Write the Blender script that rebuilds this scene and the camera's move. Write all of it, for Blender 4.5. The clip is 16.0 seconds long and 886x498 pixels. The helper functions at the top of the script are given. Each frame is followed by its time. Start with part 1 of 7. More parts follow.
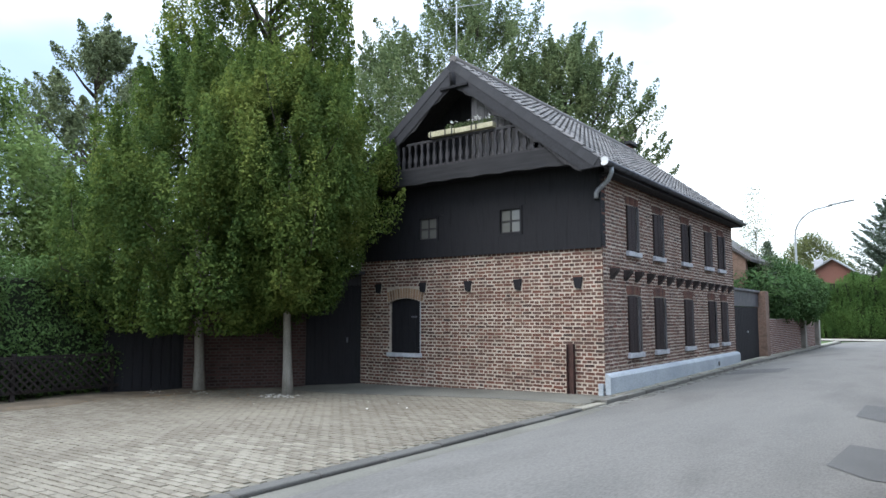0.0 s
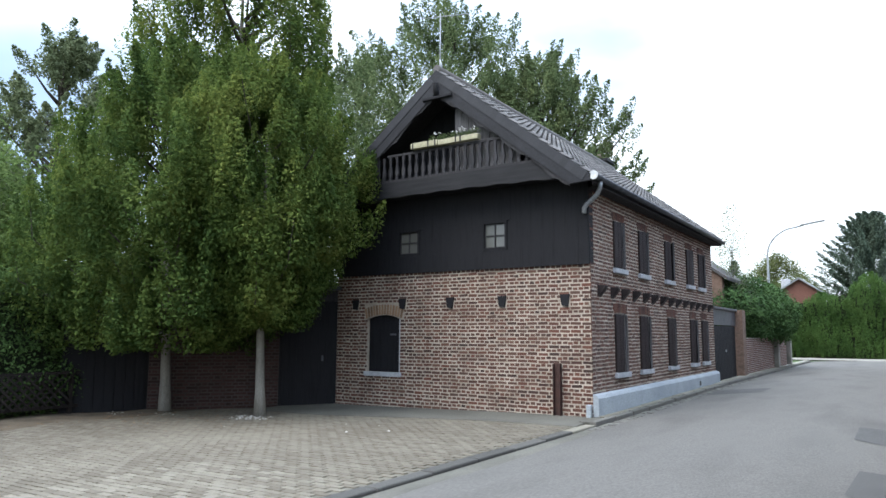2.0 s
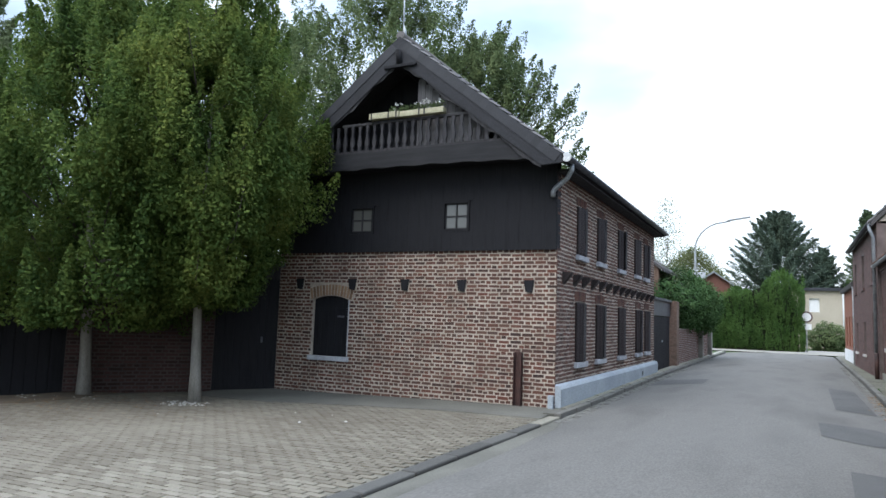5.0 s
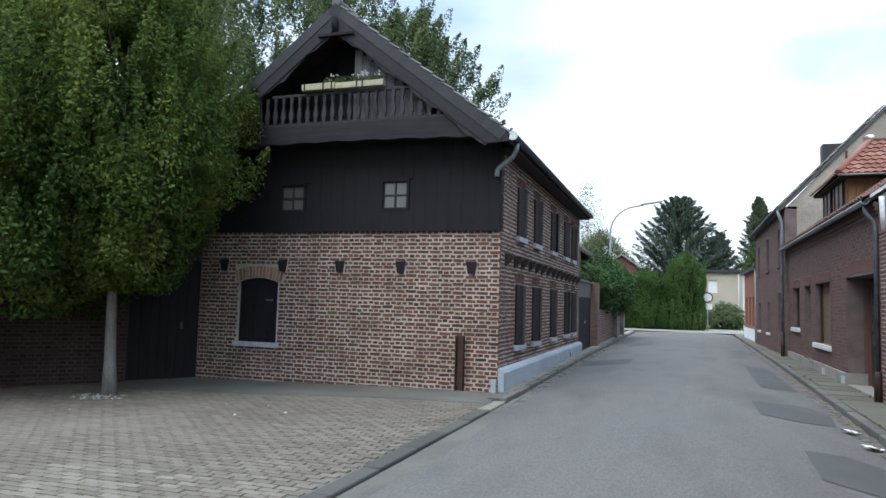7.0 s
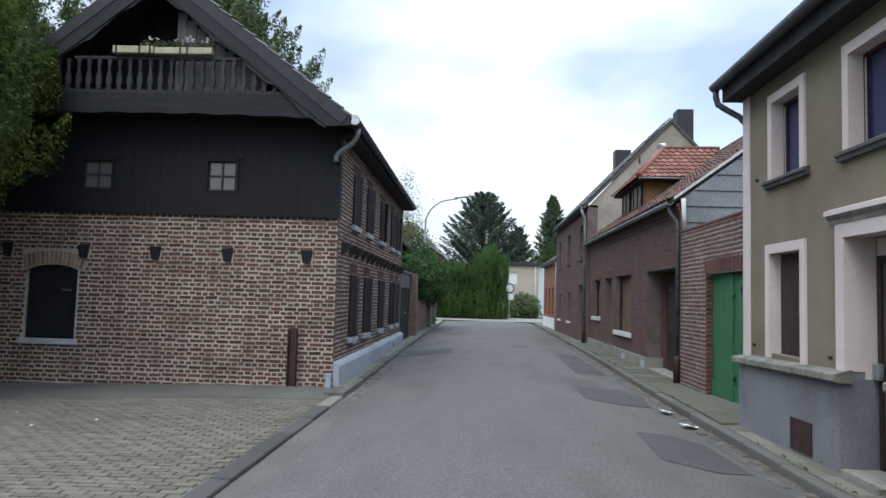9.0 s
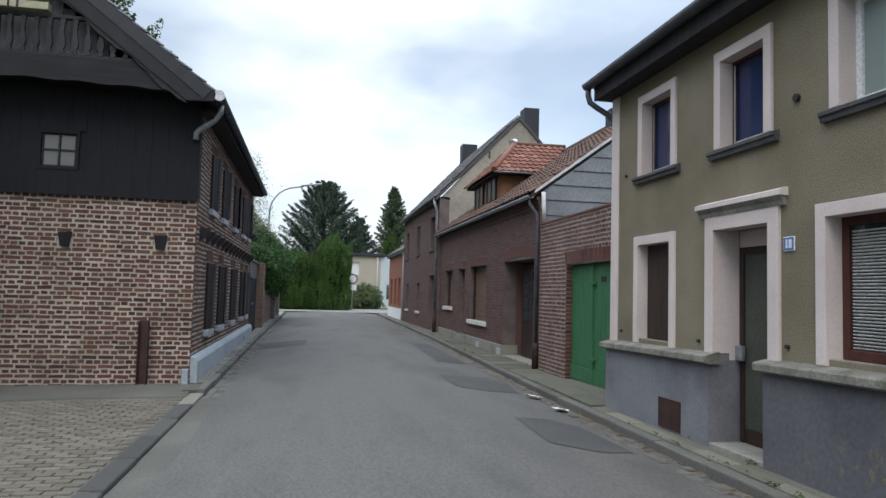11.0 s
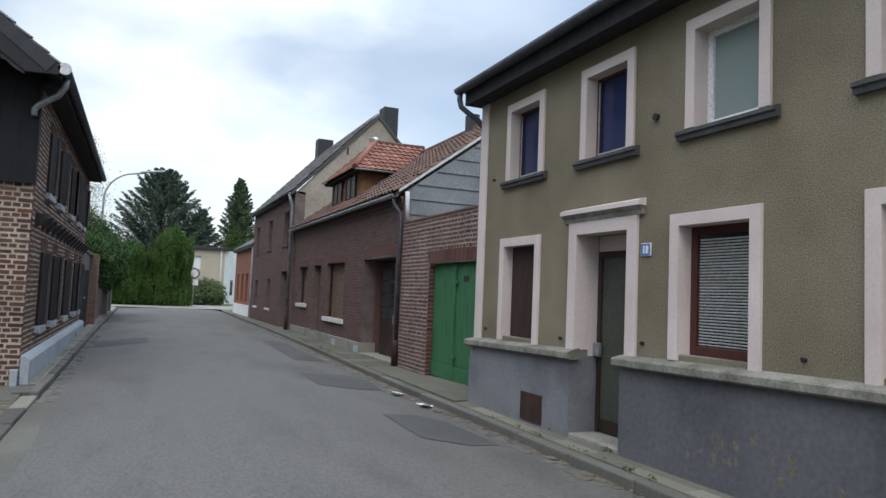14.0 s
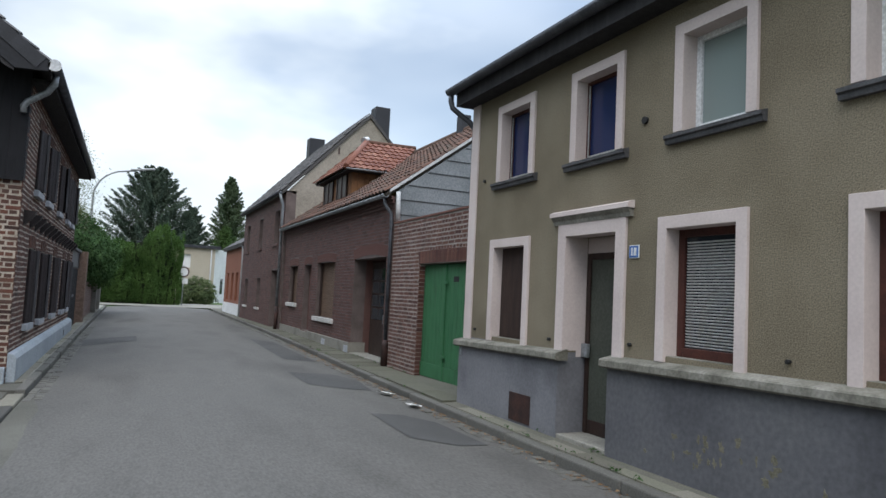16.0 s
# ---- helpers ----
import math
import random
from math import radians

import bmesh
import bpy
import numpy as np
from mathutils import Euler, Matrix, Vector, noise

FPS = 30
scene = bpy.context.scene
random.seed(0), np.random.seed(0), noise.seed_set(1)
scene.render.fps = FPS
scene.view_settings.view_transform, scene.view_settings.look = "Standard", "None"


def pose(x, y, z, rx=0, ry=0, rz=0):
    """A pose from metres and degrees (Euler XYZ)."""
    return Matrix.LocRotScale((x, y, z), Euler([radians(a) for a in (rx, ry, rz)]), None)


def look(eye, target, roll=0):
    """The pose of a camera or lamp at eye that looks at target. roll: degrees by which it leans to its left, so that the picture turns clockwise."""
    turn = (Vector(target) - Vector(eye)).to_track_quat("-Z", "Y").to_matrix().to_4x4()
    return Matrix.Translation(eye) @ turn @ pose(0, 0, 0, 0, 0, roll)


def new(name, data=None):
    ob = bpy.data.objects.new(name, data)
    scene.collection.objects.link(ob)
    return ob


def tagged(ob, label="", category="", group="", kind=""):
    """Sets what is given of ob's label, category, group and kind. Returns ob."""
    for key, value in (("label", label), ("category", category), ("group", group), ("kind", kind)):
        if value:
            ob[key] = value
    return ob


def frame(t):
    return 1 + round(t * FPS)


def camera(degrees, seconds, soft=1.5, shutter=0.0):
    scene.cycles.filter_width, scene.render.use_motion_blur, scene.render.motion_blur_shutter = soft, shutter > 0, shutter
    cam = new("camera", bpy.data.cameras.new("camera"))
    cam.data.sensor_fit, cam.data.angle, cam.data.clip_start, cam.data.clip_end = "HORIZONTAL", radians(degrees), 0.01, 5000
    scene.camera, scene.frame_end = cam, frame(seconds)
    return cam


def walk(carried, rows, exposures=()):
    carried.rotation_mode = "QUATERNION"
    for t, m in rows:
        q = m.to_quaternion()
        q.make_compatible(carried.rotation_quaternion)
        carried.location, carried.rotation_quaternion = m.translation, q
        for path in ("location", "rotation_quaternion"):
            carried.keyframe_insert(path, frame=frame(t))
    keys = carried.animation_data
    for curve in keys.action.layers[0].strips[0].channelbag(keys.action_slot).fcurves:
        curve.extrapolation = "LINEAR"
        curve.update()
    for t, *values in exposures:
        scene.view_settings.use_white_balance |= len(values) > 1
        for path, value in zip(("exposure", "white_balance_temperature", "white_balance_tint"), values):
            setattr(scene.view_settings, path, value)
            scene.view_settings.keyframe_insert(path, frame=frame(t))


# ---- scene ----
cam = camera(65.5, 16.0)
METRES, EYE, TILT, LEAN, TURN = 4.222, 1.6, 0.0, 0.0, 36.3
ROWS = [
    (0.0, 0.0, 0.0, 0.0, -0.0, 5.56, -0.02),
    (0.5, -0.011, 0.0225, -0.001, -0.15, 5.26, -0.09),
    (1.0, -0.0247, 0.0578, 0.0022, -0.62, 5.11, -0.2),
    (1.5, -0.0429, 0.0919, 0.0034, -1.82, 6.37, -0.2),
    (2.0, -0.0667, 0.1232, 0.0026, -2.67, 6.98, -0.3),
    (2.5, -0.1026, 0.1562, 0.0057, -4.48, 7.46, -0.34),
    (3.0, -0.1355, 0.1843, 0.0071, -6.07, 7.63, -0.4),
    (5.5, -0.2693, 0.3661, 0.0106, -11.03, 5.23, -2.23),
    (6.0, -0.3034, 0.4013, 0.014, -13.08, 5.09, -2.1),
    (6.5, -0.3274, 0.4386, 0.0117, -14.88, 4.64, -1.77),
    (7.0, -0.3475, 0.4767, 0.0107, -17.26, 4.37, -1.6),
    (7.5, -0.3662, 0.5168, 0.0115, -20.38, 4.31, -1.52),
    (8.0, -0.3843, 0.5527, 0.0111, -23.81, 4.07, -1.77),
    (8.5, -0.4099, 0.5852, 0.0098, -28.43, 4.2, -1.91),
    (9.0, -0.4363, 0.6166, 0.0099, -33.49, 4.01, -1.65),
    (11.5, -0.5319, 0.7705, -0.002, -50.15, 3.5, -1.54),
    (12.0, -0.5493, 0.7868, -0.0015, -53.22, 3.59, -1.47),
    (12.5, -0.5607, 0.7956, -0.0018, -55.31, 3.72, -1.73),
    (13.0, -0.5655, 0.7999, -0.0038, -57.2, 3.84, -2.05),
    (13.5, -0.5665, 0.8024, -0.0049, -58.99, 3.91, -2.27),
    (14.0, -0.5663, 0.8023, -0.0049, -59.95, 3.93, -2.41),
    (14.5, -0.5664, 0.801, -0.0051, -60.1, 3.95, -2.65),
    (15.0, -0.5672, 0.7989, -0.005, -60.54, 3.98, -2.8),
    (15.5, -0.5684, 0.7977, -0.0049, -60.87, 3.99, -2.83),
    (16.0, -0.5697, 0.7966, -0.0048, -60.72, 4.0, -2.81),
]
walk(cam, [(t, pose(0, 0, EYE, TILT, LEAN, TURN) @ pose(METRES * x, METRES * y, METRES * z, 90 + pitch, roll, yaw)) for t, x, y, z, yaw, pitch, roll in ROWS],
     [(0.0, 1.66, 6500, 10), (3.0, 1.56, 6470, 10), (5.5, 1.30, 6370, 10), (7.5, 1.10, 6300, 10), (9.0, 0.88, 6370, 10), (11.5, 0.72, 6620, 10), (16.0, 0.70, 6620, 10)])


# ---------------------------------------------------------------- light
SUN_EL, SUN_AZ = 53.0, 203.0
world = bpy.data.worlds.new("overcast_sky")
scene.world = world
world.use_nodes = True
wn, wl = world.node_tree.nodes, world.node_tree.links
wn.clear()
w_out = wn.new("ShaderNodeOutputWorld")
w_bg = wn.new("ShaderNodeBackground")
w_sky = wn.new("ShaderNodeTexSky")
w_sky.sky_type = "NISHITA"
w_sky.sun_disc = False
w_sky.sun_elevation, w_sky.sun_rotation = radians(SUN_EL), radians(SUN_AZ)
w_co = wn.new("ShaderNodeTexCoord")
w_map = wn.new("ShaderNodeMapping")
w_map.inputs["Scale"].default_value = (1.0, 1.0, 2.2)
w_map.inputs["Location"].default_value = (0.35, 0.1, 0.2)
w_noise = wn.new("ShaderNodeTexNoise")
w_noise.inputs["Scale"].default_value, w_noise.inputs["Detail"].default_value = 1.9, 5.0
w_noise.inputs["Roughness"].default_value = 0.5
w_ramp = wn.new("ShaderNodeValToRGB")
w_ramp.color_ramp.elements[0].position, w_ramp.color_ramp.elements[1].position = 0.40, 0.58
w_ramp.color_ramp.elements[0].color = (0.4, 0.4, 0.4, 1)
w_noise2 = wn.new("ShaderNodeTexNoise")
w_noise2.inputs["Scale"].default_value, w_noise2.inputs["Detail"].default_value = 1.4, 4.0
w_cloud = wn.new("ShaderNodeValToRGB")
w_cloud.color_ramp.elements[0].position, w_cloud.color_ramp.elements[1].position = 0.36, 0.66
w_cloud.color_ramp.elements[0].color = (2.3, 3.1, 4.2, 1)
w_cloud.color_ramp.elements[1].color = (7.7, 8.3, 8.7, 1)
# an overcast sky grows brighter towards the zenith
w_sep = wn.new("ShaderNodeSeparateXYZ")
w_rise = wn.new("ShaderNodeMapRange")
w_rise.interpolation_type = "SMOOTHSTEP"
w_rise.inputs["From Min"].default_value, w_rise.inputs["From Max"].default_value = 0.3, 0.95
w_rise.inputs["To Min"].default_value, w_rise.inputs["To Max"].default_value = 1.0, 4.0
w_lift = wn.new("ShaderNodeVectorMath")
w_lift.operation = "SCALE"
w_mix = wn.new("ShaderNodeMix")
w_mix.data_type = "RGBA"
wl.new(w_co.outputs["Generated"], w_map.inputs["Vector"])
wl.new(w_map.outputs["Vector"], w_noise.inputs["Vector"])
wl.new(w_map.outputs["Vector"], w_noise2.inputs["Vector"])
wl.new(w_noise.outputs["Fac"], w_ramp.inputs["Fac"])
wl.new(w_noise2.outputs["Fac"], w_cloud.inputs["Fac"])
wl.new(w_ramp.outputs["Color"], w_mix.inputs["Factor"])
wl.new(w_sky.outputs["Color"], w_mix.inputs["A"])
wl.new(w_cloud.outputs["Color"], w_mix.inputs["B"])
wl.new(w_co.outputs["Generated"], w_sep.inputs["Vector"])
wl.new(w_sep.outputs["Z"], w_rise.inputs["Value"])
wl.new(w_mix.outputs["Result"], w_lift.inputs[0])
wl.new(w_rise.outputs["Result"], w_lift.inputs["Scale"])
wl.new(w_lift.outputs["Vector"], w_bg.inputs["Color"])
w_bg.inputs["Strength"].default_value = 0.1
wl.new(w_bg.outputs["Background"], w_out.inputs["Surface"])

sun = new("sun", bpy.data.lights.new("sun", "SUN"))
sun.data.energy, sun.data.angle, sun.data.color = 1.1, radians(40), (1.0, 0.96, 0.9)
sd = Vector((math.sin(radians(SUN_AZ)) * math.cos(radians(SUN_EL)), math.cos(radians(SUN_AZ)) * math.cos(radians(SUN_EL)), math.sin(radians(SUN_EL))))
sun.matrix_world = look(sd * 60, (0, 0, 0))


# ---------------------------------------------------------------- materials
def surf(name, stops, scale=6.0, fine=60.0, rough=0.85, bump=0.3, metal=0.0, vary="", spec=0.3, stretch=(1, 1, 1), fine_amount=0.35, depth=0.01, share=0.35):
    """A surface with a colour that wanders at two scales; vary: object or island gives each piece a tone of its own."""
    m = bpy.data.materials.new(name)
    m.use_nodes = True
    n, l = m.node_tree.nodes, m.node_tree.links
    b = n["Principled BSDF"]
    co = n.new("ShaderNodeTexCoord")
    mp = n.new("ShaderNodeMapping")
    mp.inputs["Scale"].default_value = stretch
    l.new(co.outputs["Object"], mp.inputs["Vector"])
    big, small = n.new("ShaderNodeTexNoise"), n.new("ShaderNodeTexNoise")
    big.inputs["Scale"].default_value, big.inputs["Detail"].default_value = scale, 5
    small.inputs["Scale"].default_value, small.inputs["Detail"].default_value = fine, 3
    for q in (big, small):
        l.new(mp.outputs["Vector"], q.inputs["Vector"])
    ramp = n.new("ShaderNodeValToRGB")
    e = ramp.color_ramp.elements
    while len(e) < len(stops):
        e.new(0.5)
    for i, c in enumerate(stops):
        f = i / max(1, len(stops) - 1)
        e[i].position = f if vary else 0.3 + 0.4 * f
        e[i].color = (*c, 1)
    if vary == "object":
        src = n.new("ShaderNodeObjectInfo").outputs["Random"]
    elif vary == "island":
        src = n.new("ShaderNodeNewGeometry").outputs["Random Per Island"]
    else:
        src = big.outputs["Fac"]
    if vary:
        mixf = n.new("ShaderNodeMath")
        mixf.operation = "MULTIPLY_ADD"
        mixf.inputs[1].default_value = share
        l.new(big.outputs["Fac"], mixf.inputs[0])
        sc = n.new("ShaderNodeMath")
        sc.operation = "MULTIPLY_ADD"
        sc.inputs[1].default_value, sc.inputs[2].default_value = 1.3 - share, 0.025 - share / 2
        l.new(src, sc.inputs[0])
        l.new(sc.outputs[0], mixf.inputs[2])
        src = mixf.outputs[0]
    l.new(src, ramp.inputs["Fac"])
    mod = n.new("ShaderNodeMix")
    mod.data_type, mod.blend_type = "RGBA", "MULTIPLY"
    mod.inputs["Factor"].default_value = 1.0
    r2 = n.new("ShaderNodeValToRGB")
    r2.color_ramp.elements[0].position, r2.color_ramp.elements[1].position = 0.3, 0.7
    lo = 1 - fine_amount
    r2.color_ramp.elements[0].color = (lo, lo, lo, 1)
    l.new(small.outputs["Fac"], r2.inputs["Fac"])
    l.new(ramp.outputs["Color"], mod.inputs["A"])
    l.new(r2.outputs["Color"], mod.inputs["B"])
    l.new(mod.outputs["Result"], b.inputs["Base Color"])
    b.inputs["Roughness"].default_value, b.inputs["Metallic"].default_value = rough, metal
    b.inputs["Specular IOR Level"].default_value = spec
    if bump:
        bp = n.new("ShaderNodeBump")
        bp.inputs["Strength"].default_value, bp.inputs["Distance"].default_value = bump, depth
        l.new(small.outputs["Fac"], bp.inputs["Height"])
        l.new(bp.outputs["Normal"], b.inputs["Normal"])
    return m


def leaf_mat(name, stops, glow=0.45):
    """Foliage: each leaf has a tone of its own and lets some light through."""
    m = bpy.data.materials.new(name)
    m.use_nodes = True
    n, l = m.node_tree.nodes, m.node_tree.links
    n.clear()
    out = n.new("ShaderNodeOutputMaterial")
    ramp = n.new("ShaderNodeValToRGB")
    e = ramp.color_ramp.elements
    while len(e) < len(stops):
        e.new(0.5)
    for i, c in enumerate(stops):
        e[i].position, e[i].color = i / (len(stops) - 1), (*c, 1)
    geo = n.new("ShaderNodeNewGeometry")
    co = n.new("ShaderNodeTexCoord")
    big = n.new("ShaderNodeTexNoise")
    big.inputs["Scale"].default_value, big.inputs["Detail"].default_value = 0.9, 3
    l.new(co.outputs["Object"], big.inputs["Vector"])
    add = n.new("ShaderNodeMath")
    add.operation = "MULTIPLY_ADD"
    add.inputs[1].default_value = 1.5
    l.new(big.outputs["Fac"], add.inputs[0])
    sc = n.new("ShaderNodeMath")
    sc.operation = "MULTIPLY_ADD"
    sc.inputs[1].default_value, sc.inputs[2].default_value = 0.45, -0.475
    l.new(geo.outputs["Random Per Island"], sc.inputs[0])
    l.new(sc.outputs[0], add.inputs[2])
    l.new(add.outputs[0], ramp.inputs["Fac"])
    d = n.new("ShaderNodeBsdfPrincipled")
    d.inputs["Roughness"].default_value = 0.8
    d.inputs["Specular IOR Level"].default_value = 0.08
    t = n.new("ShaderNodeBsdfTranslucent")
    mx = n.new("ShaderNodeMixShader")
    mx.inputs[0].default_value = glow
    l.new(ramp.outputs["Color"], d.inputs["Base Color"])
    l.new(ramp.outputs["Color"], t.inputs["Color"])
    l.new(d.outputs[0], mx.inputs[1])
    l.new(t.outputs[0], mx.inputs[2])
    l.new(mx.outputs[0], out.inputs["Surface"])
    return m


def pane_mat(name, color=(0.02, 0.025, 0.03), rough=0.04):
    """Glass in front of a dark room."""
    m = bpy.data.materials.new(name)
    m.use_nodes = True
    b = m.node_tree.nodes["Principled BSDF"]
    b.inputs["Base Color"].default_value = (*color, 1)
    b.inputs["Roughness"].default_value = rough
    b.inputs["Specular IOR Level"].default_value = 0.6
    return m


RED_BRICKS = [(0.0360, 0.0216, 0.0189), (0.0792, 0.0360, 0.0270), (0.1062, 0.0450, 0.0315), (0.0720, 0.0414, 0.0333), (0.1215, 0.0648, 0.0459), (0.1152, 0.0414, 0.0279)]
M_OCHRE = surf("ochre_brick_piece", [(0.15, 0.095, 0.06), (0.30, 0.20, 0.125), (0.21, 0.125, 0.078)], 9, 70, 0.9, 0.5, vary="object")
M_BRICK = surf("field_brick", RED_BRICKS, 9, 70, 0.9, 0.5, vary="island")
M_BRICK_ONE = surf("field_brick_piece", RED_BRICKS, 9, 70, 0.9, 0.5, vary="object")
M_MORTAR = surf("lime_mortar", [(0.25, 0.21, 0.17), (0.47, 0.412, 0.345)], 2.2, 70, 0.95, 0.5)
DARK_BRICKS = [(0.066, 0.034, 0.030), (0.118, 0.055, 0.046), (0.096, 0.054, 0.048), (0.148, 0.070, 0.057)]
M_DBRICK = surf("engineering_brick", DARK_BRICKS, 8, 60, 0.8, 0.3, vary="island")
M_DMORTAR = surf("dark_mortar", [(0.10, 0.078, 0.072), (0.16, 0.125, 0.116)], 3, 90, 0.95, 0.3)
GARAGE_BRICKS = [(0.070, 0.032, 0.027), (0.112, 0.048, 0.038), (0.15, 0.070, 0.052), (0.092, 0.046, 0.038)]
M_GBRICK = surf("red_wall_brick", GARAGE_BRICKS, 9, 70, 0.9, 0.4, vary="island")
M_GBRICK_ONE = surf("red_wall_brick_piece", GARAGE_BRICKS, 9, 70, 0.9, 0.4, vary="object")
M_GMORTAR = surf("grey_mortar", [(0.25, 0.215, 0.19), (0.40, 0.355, 0.32)], 3, 90, 0.95, 0.4)
# garden wall under the trees: their shade is put into both colours
M_SHADEMORTAR = surf("shade_dark_mortar", [(0.045, 0.036, 0.032), (0.075, 0.06, 0.055)], 3, 60, 0.95, 0.3)
M_SHADEBRICK = surf("shade_dark_brick", [(0.024, 0.013, 0.012), (0.045, 0.021, 0.018), (0.06, 0.030, 0.025)], 8, 60, 0.9, 0.4, vary="island")
M_OLDWALL = surf("worn_brown_brick", [(0.10, 0.066, 0.050), (0.17, 0.115, 0.088), (0.14, 0.085, 0.065)], 5, 30, 0.95, 0.4)
M_OBRICK = surf("orange_brick", [(0.19, 0.075, 0.045), (0.25, 0.098, 0.06), (0.16, 0.068, 0.046)], 8, 60, 0.9, 0.3, vary="island")
M_TAR = surf("tarred_wood", [(0.0055, 0.0055, 0.0072), (0.011, 0.011, 0.0135), (0.008, 0.008, 0.010)], 2.5, 40, 0.75, 0.25, stretch=(6, 6, 0.6), spec=0.2)
M_TAR2 = surf("weathered_dark_wood", [(0.016, 0.0155, 0.0175), (0.036, 0.034, 0.036)], 3, 40, 0.8, 0.4, stretch=(5, 5, 0.8))
# brown wood made darker, with the shade under the trees in its colour
M_FENCE = surf("old_brown_fence_wood_shaded", [(0.010, 0.0075, 0.0065), (0.022, 0.016, 0.014)], 4, 40, 0.9, 0.3)
M_GREYWOOD = surf("grey_old_boards", [(0.08, 0.077, 0.082), (0.16, 0.155, 0.16)], 3, 40, 0.85, 0.4, stretch=(8, 8, 0.6))
M_BEAM = surf("weathered_dark_beam", [(0.008, 0.0079, 0.0095), (0.019, 0.0185, 0.0205)], 3, 40, 0.8, 0.4, stretch=(0.6, 5, 5))
M_BALUSTER = surf("worn_grey_baluster_paint", [(0.016, 0.0155, 0.018), (0.040, 0.038, 0.042)], 4, 50, 0.8, 0.3)
M_SHUTTER = surf("dark_brown_shutter_paint", [(0.014, 0.010, 0.010), (0.030, 0.021, 0.021)], 4, 50, 0.6, 0.25, stretch=(4, 4, 0.8))
M_SHUTTER_GREY = surf("grey_shutter_edge_paint", [(0.06, 0.055, 0.055), (0.11, 0.105, 0.11)], 4, 50, 0.7, 0.25, stretch=(4, 4, 0.8))
M_BARGE = surf("dark_barge_boards", [(0.011, 0.0113, 0.014), (0.022, 0.0225, 0.027)], 1.4, 35, 0.75, 0.3, stretch=(0.8, 4, 0.8))
M_SLATE = surf("roof_slate", [(0.014, 0.0145, 0.018), (0.027, 0.028, 0.034), (0.020, 0.020, 0.024)], 4, 50, 0.6, 0.3, vary="island")
M_SLATE_ONE = surf("roof_slate_piece", [(0.015, 0.0155, 0.019), (0.023, 0.024, 0.029), (0.018, 0.0185, 0.023)], 4, 50, 0.6, 0.3, vary="object")
M_ROOFTILE = surf("dark_pantile", [(0.040, 0.038, 0.038), (0.080, 0.075, 0.073), (0.12, 0.112, 0.108)], 5, 40, 0.75, 0.4, vary="island")
M_REDTILE = surf("red_clay_pantile", [(0.19, 0.055, 0.028), (0.27, 0.085, 0.042), (0.34, 0.13, 0.07)], 6, 40, 0.8, 0.4, vary="island")
M_REDTILE_ONE = surf("red_clay_pantile_piece", [(0.135, 0.047, 0.030), (0.195, 0.072, 0.044), (0.26, 0.12, 0.08)], 6, 40, 0.7, 0.4, vary="object")
M_OLDTILE = surf("mossy_clay_tile", [(0.050, 0.033, 0.026), (0.092, 0.050, 0.036), (0.125, 0.064, 0.044), (0.072, 0.057, 0.043)], 5, 40, 0.9, 0.5, vary="island")
M_ZINC = surf("zinc_gutter", [(0.20, 0.215, 0.23), (0.33, 0.345, 0.36)], 5, 30, 0.45, 0.1, metal=0.5)
M_ZINC_DARK = surf("dark_aged_zinc", [(0.06, 0.065, 0.075), (0.11, 0.115, 0.13)], 5, 30, 0.5, 0.1, metal=0.4)
M_WHITEPIPE = surf("white_grey_pipe", [(0.42, 0.43, 0.44), (0.62, 0.62, 0.62)], 6, 40, 0.5, 0.1)
M_PLINTH_BLUE = surf("blue_grey_plinth_paint", [(0.2430, 0.2700, 0.2970), (0.3240, 0.3555, 0.3780)], 1.6, 40, 0.8, 0.2)
M_SILL = surf("grey_stone_sill", [(0.28, 0.29, 0.31), (0.44, 0.45, 0.47)], 7, 60, 0.8, 0.3)
M_WHITESILL = surf("whitewashed_sill", [(0.42, 0.41, 0.39), (0.62, 0.60, 0.57)], 7, 60, 0.85, 0.3)
M_IRON = surf("rusty_dark_iron", [(0.022, 0.013, 0.012), (0.06, 0.026, 0.020)], 6, 50, 0.7, 0.3)
M_FRAME_WHITE = surf("old_white_window_paint", [(0.30, 0.30, 0.29), (0.42, 0.42, 0.40)], 8, 60, 0.6, 0.1)
M_FRAME_PVC = surf("white_window_frame", [(0.70, 0.71, 0.72), (0.80, 0.80, 0.80)], 4, 40, 0.35, 0.02)
M_FRAME_BROWN = surf("red_brown_window_frame", [(0.052, 0.018, 0.014), (0.088, 0.030, 0.022)], 6, 60, 0.5, 0.15)
M_PANE = pane_mat("dark_window_glass")
M_PANE_NET = pane_mat("window_glass_with_net_curtain", (0.085, 0.085, 0.078), 0.08)
M_PANE_CURTAIN = pane_mat("window_glass_with_pale_curtain", (0.20, 0.24, 0.23), 0.06)
M_PANE_BLUE = pane_mat("window_glass_with_blue_blind", (0.018, 0.026, 0.075), 0.08)
M_BLACK = surf("dark_interior", [(0.006, 0.006, 0.007), (0.012, 0.011, 0.011)], 3, 30, 0.9, 0.0)
M_ROUGHCAST = surf("olive_roughcast_render", [(0.165, 0.137, 0.093), (0.205, 0.172, 0.118), (0.24, 0.204, 0.145)], 1.1, 80, 0.95, 0.6, fine_amount=0.46, depth=0.009)
M_PINK = surf("pale_pink_surround_paint", [(0.47, 0.395, 0.37), (0.57, 0.49, 0.46)], 1.6, 40, 0.8, 0.1, fine_amount=0.1)
M_GREYPAINT = surf("blue_grey_socle_paint", [(0.112, 0.112, 0.122), (0.165, 0.165, 0.177), (0.195, 0.195, 0.206)], 1.3, 30, 0.75, 0.25, fine_amount=0.2)
